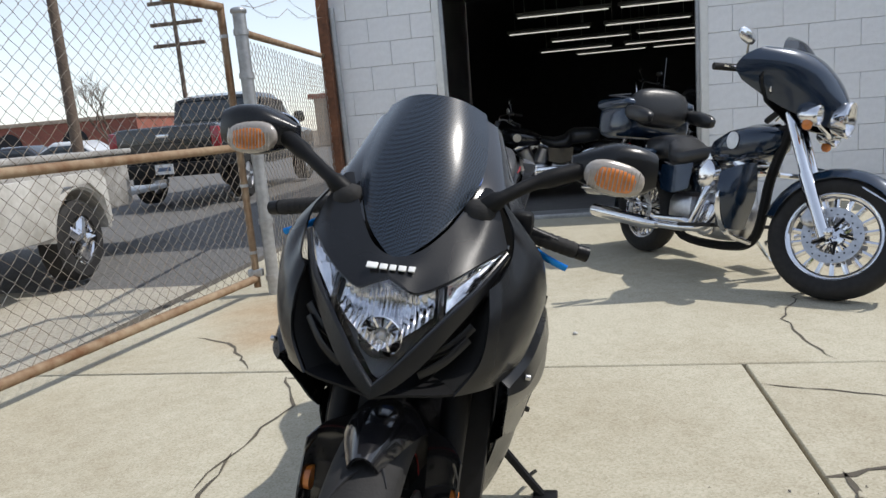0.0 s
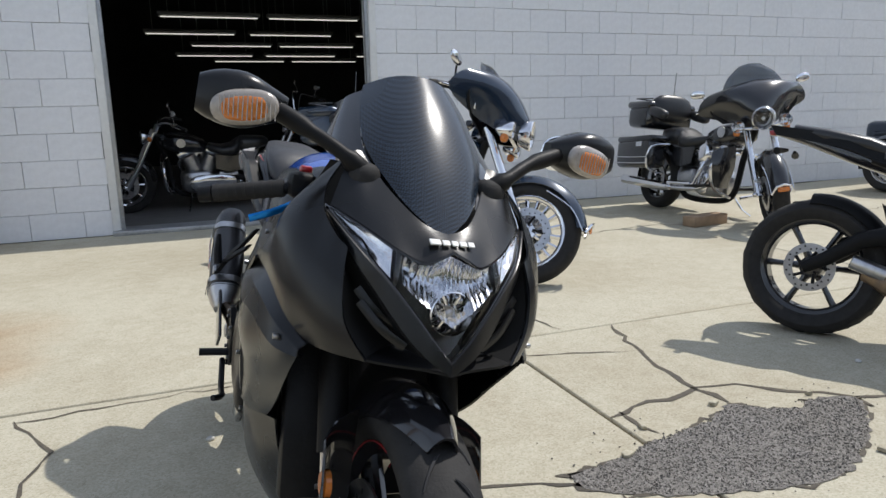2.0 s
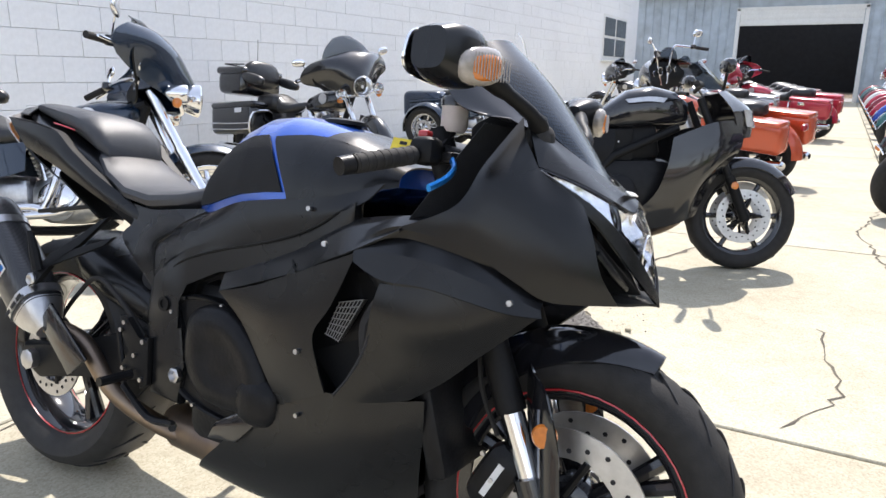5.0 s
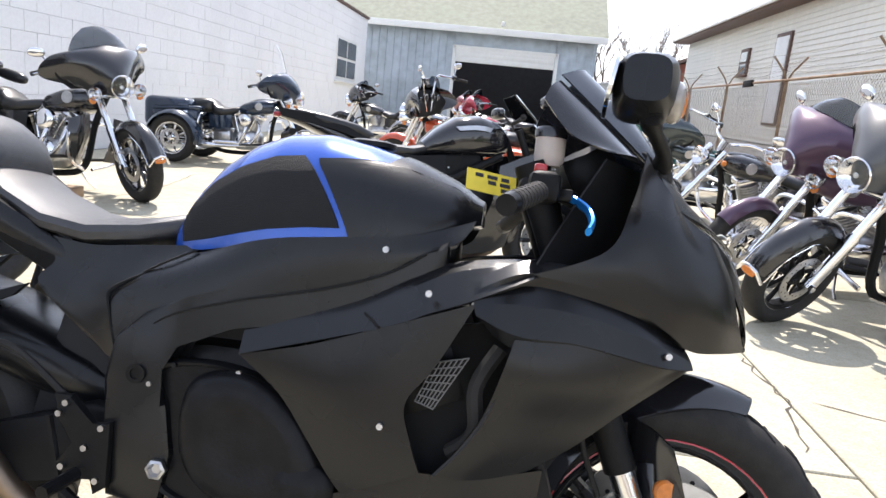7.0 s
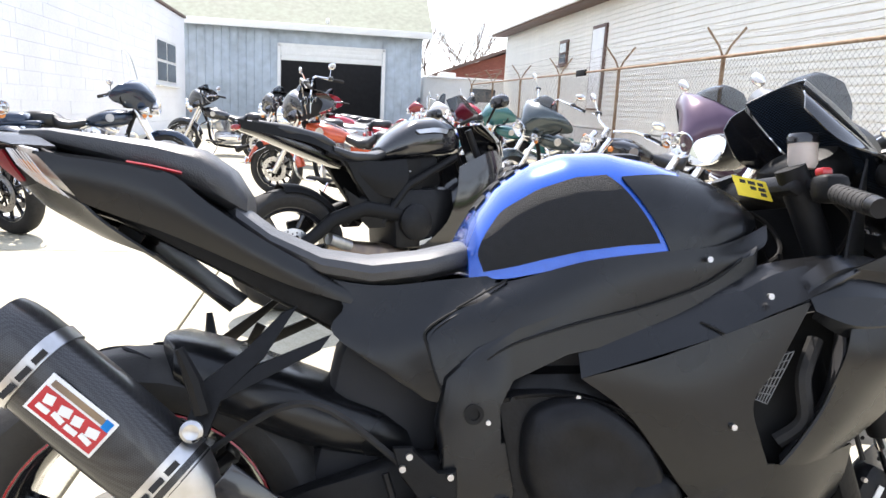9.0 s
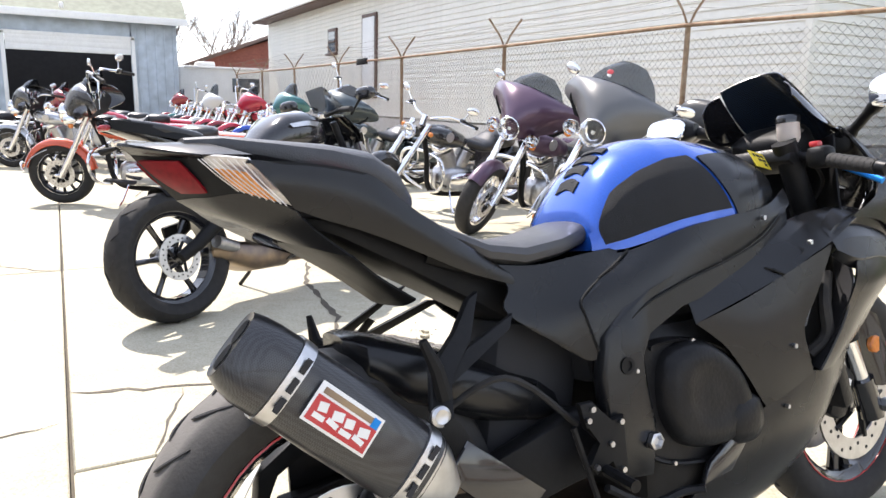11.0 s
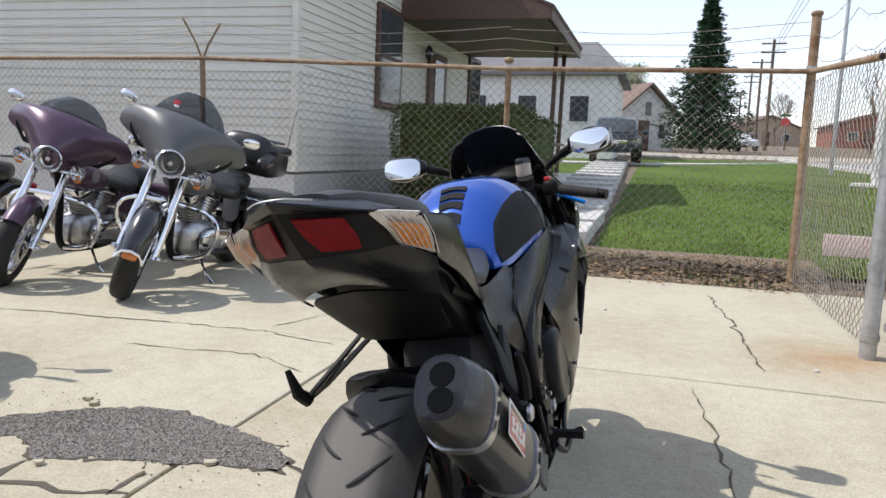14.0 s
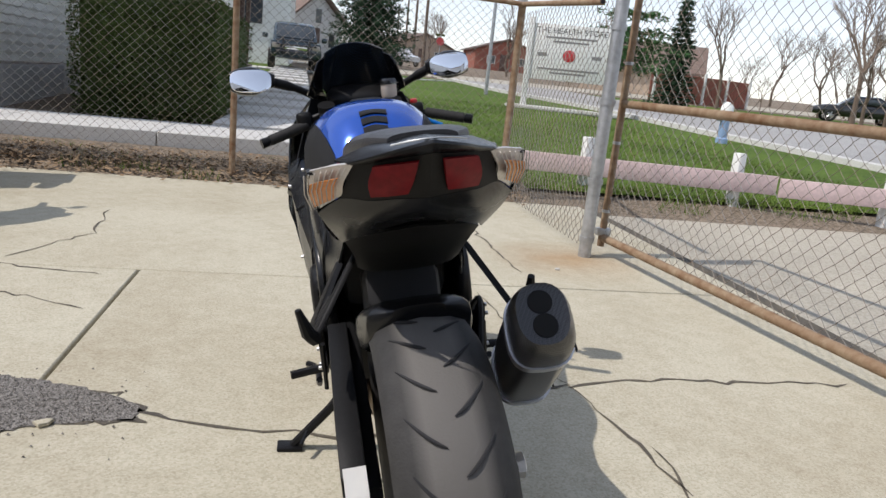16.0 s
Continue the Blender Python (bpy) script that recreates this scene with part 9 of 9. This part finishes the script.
for k in range(5):
    part("post", box((0.14, 0.1, 1.7), (-4 + 2.0 * k, 0.06, 0.85)), "white", redfence)
# camper behind the row of motorcycles
rv = thing("camper", "white camper trailer parked behind the motorcycles", "camper", pose(29.5, -5.2, 0.35))
part("body", box((2.2, 4.0, 1.9), (0, 0, 1.35), bevel=0.12, seg=3), "white", rv)
part("window", box((0.03, 1.1, 0.55), (-1.11, -0.6, 1.6), bevel=0.02), "pane", rv)
part("awning", box((0.12, 3.6, 0.1), (-1.16, 0, 2.25), bevel=0.03), "white", rv)
part("roof_unit", box((0.8, 0.7, 0.25), (0, 0.8, 2.4), bevel=0.06), "white", rv)
for s in (-1, 1):
    part("wheel", lathe([(0.15, -0.1), (0.33, -0.1), (0.33, 0.1), (0.15, 0.1)], 20, (s * 1.0, 0.3, 0.33), "x"), "rubber", rv)


# ---- vehicles ----
def car_wheel(parent, at, r=0.36, w=0.24, rim="alu", s=1):
    tyre = part("wheel", lathe([(r * 0.62, -w / 2), (r * 0.9, -w / 2), (r, -w * 0.36), (r, w * 0.36), (r * 0.9, w / 2), (r * 0.62, w / 2)], 28, at, "x", True), "rubber", parent)
    part("rim", lathe([(r * 0.64, -w * 0.42), (r * 0.55, -w * 0.2), (r * 0.55, w * 0.2), (r * 0.64, w * 0.42)], 28, at, "x", True), rim, tyre)
    C = Vector(at)
    for k in range(5):
        a = k * math.tau / 5
        part("spoke", tube([C + Vector((s * w * 0.3, 0.05 * math.cos(a), 0.05 * math.sin(a))), C + Vector((s * w * 0.3, r * 0.58 * math.cos(a), r * 0.58 * math.sin(a)))], [0.05, 0.04], 6), rim, tyre)
    part("hub", lathe([(0.08, s * w * 0.25), (0.08, s * w * 0.42), (0.03, s * w * 0.44)], 14, at, "x"), rim, tyre)
    return tyre


def smooth_body(rows, p=5.0, n=28):
    """A car body: rows of along, half-width, top, bottom."""
    rings = []
    for y, w, tp, bt in rows:
        c, h = (tp + bt) / 2, (tp - bt) / 2
        ring = []
        for k in range(n):
            a = k * math.tau / n
            cs, sn = math.cos(a), math.sin(a)
            ring.append(Vector((w * math.copysign(abs(cs) ** (2 / p), cs), y, c + h * math.copysign(abs(sn) ** (2 / p), sn))))
        rings.append(ring)
    return loft(rings)


def pickup(m, label):
    """A crew-cab pickup; its tail faces -y."""
    t = thing("pickup_truck", label, "truck", m)
    c = "truckblack"
    part("bed", smooth_body([(0.0, 0.92, 1.28, 0.62), (0.06, 0.97, 1.33, 0.55), (1.0, 0.99, 1.34, 0.55), (1.95, 0.98, 1.33, 0.55)], 8), c, t)
    part("cab", smooth_body([(1.96, 0.98, 1.33, 0.55), (2.6, 0.99, 1.33, 0.5), (3.9, 0.98, 1.30, 0.5), (4.2, 0.97, 1.24, 0.52), (5.3, 0.94, 1.15, 0.55), (5.6, 0.86, 1.08, 0.6)], 7), c, t)
    roof = part("roof", smooth_body([(1.98, 0.80, 1.36, 1.25), (2.12, 0.80, 1.86, 1.28), (2.5, 0.79, 1.93, 1.28), (3.4, 0.78, 1.92, 1.28), (3.8, 0.80, 1.78, 1.28), (4.35, 0.84, 1.26, 1.2)], 6), c, t)
    part("rear_window", box((1.30, 0.03, 0.40), (0, 2.035, 1.60), (-12, 0, 0), bevel=0.04), "pane", roof)
    for s in (-1, 1):
        part("side_window", plate([(2.3, 1.36), (3.95, 1.36), (3.65, 1.74), (2.45, 1.80)], s * 0.805, s * 0.825), "pane", roof)
        part("tail_lamp", box((0.16, 0.08, 0.42), (s * 0.88, 0.0, 1.06), bevel=0.03), "red", t)
        part("mirror", blob((s * 1.12, 3.8, 1.38), (0.22, 0.14, 0.24), p=4), c, t)
        car_wheel(t, (s * 0.86, 0.95, 0.40), 0.40, 0.27, "alu", s)
        car_wheel(t, (s * 0.86, 4.55, 0.40), 0.40, 0.27, "alu", s)
    gate = part("tailgate", box((1.62, 0.05, 0.52), (0, -0.02, 1.05), bevel=0.015), c, t)
    part("handle", box((0.22, 0.03, 0.06), (0, -0.055, 1.17), bevel=0.01), "chrome", gate)
    bp = part("bumper", box((1.85, 0.16, 0.22), (0, -0.10, 0.62), bevel=0.03), "plastic", t)
    part("licence_plate", box((0.31, 0.012, 0.16), (0.02, -0.19, 0.64)), "white", bp, "white plate with unreadable bars")
    part("plate_bar", box((0.22, 0.006, 0.06), (0.02, -0.199, 0.64)), "royalbar", bp)
    part("hitch", box((0.08, 0.35, 0.06), (0, -0.3, 0.45)), "steel", t)
    return t


M["truckblack"] = paint("truck_black_paint", (0.012, 0.012, 0.013), 0.1)
M["royalbar"] = mat("blue_grey_ink", (0.10, 0.14, 0.22), 0.6)
M["suvpaint"] = paint("dark_teal_paint", (0.012, 0.03, 0.04), 0.3)
M["carwhite"] = paint("white_car_paint", (0.6, 0.6, 0.6), 0.05)

pickup(Matrix.Translation((-6.15, 8.9, 0)) @ Matrix.Rotation(radians(4), 4, "Z"), "black crew-cab pickup truck seen from behind")
trailer = thing("utility_trailer", "small dented aluminium utility trailer with chrome wheels", "trailer", Matrix.Translation((-4.95, 3.6, 0)) @ Matrix.Rotation(radians(8), 4, "Z"))
part("tub", box((1.9, 3.0, 0.54), (0, -0.3, 0.74), bevel=0.03), "trailer", trailer)
part("tub_lip", box((1.98, 3.08, 0.05), (0, -0.3, 1.02), bevel=0.015), "trailer", trailer)
for s in (-1, 1):
    fn = part("mudguard", arc_fender(0.44, 0.30, 5, 175, (s * 1.12, -0.35, 0.34), droop=0.05, thick=0.02), "dullwhite", trailer)
    part("skirt", plate([(-0.95, 0.42), (-0.75, 0.42), (-0.72, 0.66), (-0.55, 0.80), (-0.15, 0.80), (0.05, 0.66), (0.08, 0.42), (0.14, 0.42), (0.12, 0.80), (0.0, 0.88), (-1.6, 0.88), (-1.6, 0.42)], s * 1.22, s * 1.26, bevel=0.01), "dullwhite", fn)
    car_wheel(trailer, (s * 1.13, -0.35, 0.335), 0.335, 0.21, "chrome", s)
part("drawbar", tube([(-0.6, 1.2, 0.5), (0, 2.4, 0.46)], 0.04, 8), "steel", trailer)
part("drawbar", tube([(0.6, 1.2, 0.5), (0, 2.4, 0.46)], 0.04, 8), "steel", trailer)
part("deck", box((1.9, 0.9, 0.05), (0, 1.62, 0.58), bevel=0.01), "steel", trailer)
part("jack", tube([(0.25, 1.7, 0.6), (0.45, 1.75, 0.95), (0.6, 1.75, 0.95)], 0.03, 8), "chrome", trailer)
part("tail_lamp", box((0.08, 0.03, 0.06), (1.0, -1.82, 0.62)), "red", trailer)

suv = thing("sport_utility_vehicle", "dark teal sport utility vehicle with black push bar", "car", Matrix.Translation((1.06, -26.6, rise(1.06, -26.6))) @ Matrix.Rotation(radians(184), 4, "Z"))
part("body", smooth_body([(-2.4, 0.72, 0.85, 0.45), (-2.3, 0.88, 0.98, 0.4), (-1.4, 0.93, 1.06, 0.38), (0, 0.95, 1.10, 0.36), (2.2, 0.93, 1.08, 0.4), (2.45, 0.85, 1.0, 0.5)], 7), "suvpaint", suv)
cab = part("cabin", smooth_body([(-1.35, 0.80, 1.06, 0.95), (-0.75, 0.76, 1.62, 0.95), (-0.4, 0.75, 1.72, 0.95), (1.8, 0.74, 1.72, 0.95), (2.35, 0.76, 1.10, 0.95)], 6), "suvpaint", suv)
part("windscreen", box((1.32, 0.03, 0.66), (0, -1.07, 1.36), (-44, 0, 0), bevel=0.03), "pane", cab)
part("grille", box((1.0, 0.06, 0.22), (0, -2.42, 0.78), bevel=0.03), "chrome", suv)
for z in (0.62, 0.85, 1.0):
    part("push_bar", tube([(-0.7, -2.52, z), (0.7, -2.52, z)], 0.035, 8), "gloss", suv)
for s in (-1, 1):
    part("push_post", tube([(s * 0.45, -2.52, 0.5), (s * 0.45, -2.52, 1.04)], 0.04, 8), "gloss", suv)
    part("headlamp", box((0.28, 0.05, 0.18), (s * 0.70, -2.40, 0.80), bevel=0.03), "clearlens", suv)
    part("mirror", blob((s * 1.08, -0.95, 1.15), (0.2, 0.12, 0.18), p=4), "suvpaint", suv)
    car_wheel(suv, (s * 0.82, -1.5, 0.37), 0.37, 0.25, "alu", s)
    car_wheel(suv, (s * 0.82, 1.5, 0.37), 0.37, 0.25, "alu", s)


def sedan(x, y, turn, paint_name, label):
    t = thing("car", label, "car", Matrix.Translation((x, y, rise(x, y))) @ Matrix.Rotation(radians(turn), 4, "Z"))
    part("body", smooth_body([(-2.2, 0.7, 0.7, 0.35), (-1.6, 0.86, 0.85, 0.3), (0, 0.88, 0.92, 0.28), (1.8, 0.86, 0.9, 0.32), (2.2, 0.74, 0.8, 0.4)], 6), paint_name, t)
    c = part("cabin", smooth_body([(-1.0, 0.72, 0.9, 0.8), (-0.3, 0.66, 1.38, 0.8), (0.8, 0.66, 1.4, 0.8), (1.6, 0.7, 0.92, 0.8)], 5), paint_name, t)
    part("glazing", smooth_body([(-0.9, 0.70, 0.95, 0.9), (-0.32, 0.675, 1.30, 0.92), (0.8, 0.675, 1.31, 0.92), (1.5, 0.70, 0.95, 0.9)], 5), "pane", c)
    for s in (-1, 1):
        for yy in (-1.35, 1.35):
            car_wheel(t, (s * 0.78, yy, 0.31), 0.31, 0.2, "alu", s)
    return t


sedan(-6.3, -55.0, 200, "carwhite", "white car driving far along the street")
sedan(-27.5, -30.5, 60, "truckblack", "dark car parked across the street")
sedan(-17.5, 22.0, 90, "carwhite", "white pickup-like car beyond the lot")
sedan(-21.5, 24.0, 90, "truckblack", "dark car parked by the brick building")

# ---- sign on the lawn ----
sg = thing("lawn_sign", "white shop sign on two white posts with red apple", "sign", Matrix.Translation((-6.7, -17.2, rise(-6.7, -17.2))) @ Matrix.Rotation(radians(-22), 4, "Z"))
for s in (-1, 1):
    part("post", box((0.16, 0.16, 2.5), (s * 1.12, 0, 1.2), bevel=0.01), "white", sg)
board = part("board", box((2.08, 0.08, 1.5), (0, 0, 1.55), bevel=0.01), "white", sg)
lettering("writing", "THE HEALTH STORE", 0.215, "dark", board, pose(0, 0.042, 2.12, 90, 0, 180))
for z, w in ((1.95, 1.4), (1.84, 1.0), (1.10, 1.7), (1.0, 1.0)):
    part("writing", box((w, 0.006, 0.05), (0, 0.043, z)), "lamp", board)
part("apple", blob((0.0, 0.045, 1.48), (0.34, 0.03, 0.32), p=2.2), "redpaint", board, "red apple emblem")
for s in (-1, 1):
    part("writing", box((0.26, 0.006, 0.1), (s * 0.75, 0.043, 1.48)), "lamp", board)
part("base_bed", box((3.2, 0.7, 0.12), (0, 0, 0.0), bevel=0.04), "walk", sg)
hyd = thing("fire_hydrant", "blue and white fire hydrant at the lawn edge", "hydrant", Matrix.Translation((-8.5, -11.95, rise(-8.5, -11.95))))
M["hydrantblue"] = paint("pale_blue_paint", (0.25, 0.36, 0.55), 0.0)
part("barrel", lathe([(0.13, -0.05), (0.13, 0.05), (0.10, 0.08), (0.10, 0.55), (0.13, 0.58), (0.13, 0.62), (0.10, 0.72), (0.03, 0.8)], 16, (0, 0, 0), "z"), "hydrantblue", hyd)
part("cap", lathe([(0.14, 0.62), (0.12, 0.75), (0.04, 0.83)], 16, (0, 0, 0), "z"), "white", hyd)
for s in (-1, 1):
    part("outlet", lathe([(0.06, s * 0.08), (0.06, s * 0.18), (0.04, s * 0.2)], 12, (0, 0, 0.48), "x"), "hydrantblue", hyd)
stop = thing("road_sign", "small red stop sign and street plate on a post", "sign", Matrix.Translation((-10.6, -62.0, rise(-10.6, -62.0))))
part("post", tube([(0, 0, 0), (0, 0, 2.9)], 0.03, 8), "steel", stop)
part("octagon", lathe([(0.38, -0.01), (0.38, 0.01)], 8, (0, 0.05, 2.3), "y"), "redpaint", stop)
part("street_plate", box((0.8, 0.02, 0.18), (0, 0, 2.85)), "hedge", stop)


# ---- block courses of the white wall, nearest ones singly ----
def block_shape(w):
    return box((w - 0.0035, 0.03, COURSE - 0.0035), (0, 0, 0), bevel=0.003, seg=1)


shapes = {}
rest_v, rest_f = [], []
rb = random.Random(9)
single = 0
cube_f = [(0, 1, 2, 3), (0, 4, 5, 1), (1, 5, 6, 2), (2, 6, 7, 3), (3, 7, 4, 0)]
for row in range(16):
    z = COURSE * (row + 0.5)
    for x0, x1 in ((-2.05, DOOR[0] - 0.0), (DOOR[1] + 0.0, 24.1)):
        x = x0 - (BLOCK / 2 if row % 2 else 0)
        while x < x1:
            a, b = max(x, x0), min(x + BLOCK, x1)
            x += BLOCK
            if b - a < 0.04:
                continue
            proud = rb.uniform(-0.002, 0.002)
            if a < 6.6 and row < 10 and single < 300:
                w = round(b - a, 2)
                if w not in shapes:
                    shapes[w] = part("block", block_shape(w), "block", building)
                    ob = shapes[w]
                else:
                    ob = new("block", shapes[w].data)
                    ob.parent = building
                ob.location = ((a + b) / 2, WALL_Y - 0.002 + proud, z)
                single += 1
            else:
                y0, y1, k = WALL_Y - 0.017 + proud, WALL_Y + 0.013, len(rest_v)
                a2, b2, z0, z1 = a + 0.002, b - 0.002, z - COURSE / 2 + 0.002, z + COURSE / 2 - 0.002
                rest_v += [(a2, y0, z0), (b2, y0, z0), (b2, y0, z1), (a2, y0, z1), (a2, y1, z0), (b2, y1, z0), (b2, y1, z1), (a2, y1, z1)]
                rest_f += [tuple(k + i for i in f) for f in cube_f]
me = bpy.data.meshes.new("block_courses")
me.from_pydata(rest_v, [], rest_f)
me.materials.append(M["block"])
ob = tagged(new("block_courses", me), "white painted block courses further along", kind="stuff")
ob.parent = building

# ---- lap boards of the house ----
LAP = 0.115
def lap_board(long):
    """A bevelled board, thicker at its lower edge."""
    return plate([(0.0, LAP + 0.01), (0.022, -0.0), (0.006, -0.0), (-0.004, LAP + 0.01)], -long / 2, long / 2, "x")


long_board = short_board = None
rb = random.Random(12)
for k in range(int(HZ / LAP)):
    z = 0.1 + LAP * k
    if long_board is None:
        long_board = part("siding_board", lap_board(HL), "siding", house)
        ob = long_board
    else:
        ob = new("siding_board", long_board.data)
        ob.parent = house
    ob.location = (HL / 2, -0.03 + rb.uniform(0, 0.001), z)
    if short_board is None:
        short_board = part("siding_board", lap_board(8.6), "siding", house)
        ob = short_board
    else:
        ob = new("siding_board", short_board.data)
        ob.parent = house
    ob.location, ob.rotation_euler = (0.03 - rb.uniform(0, 0.001), -4.35, z), (0, 0, radians(90))
# shingle rows on the porch roof
for k in range(14):
    u = k / 13
    part("shingle_row", box((0.26, 4.86, 0.014), (-2.5 + 3.0 * u, -6.2, HZ - 0.2 + 1.24 * u), (0, -26, 0)), "shingle", porch)
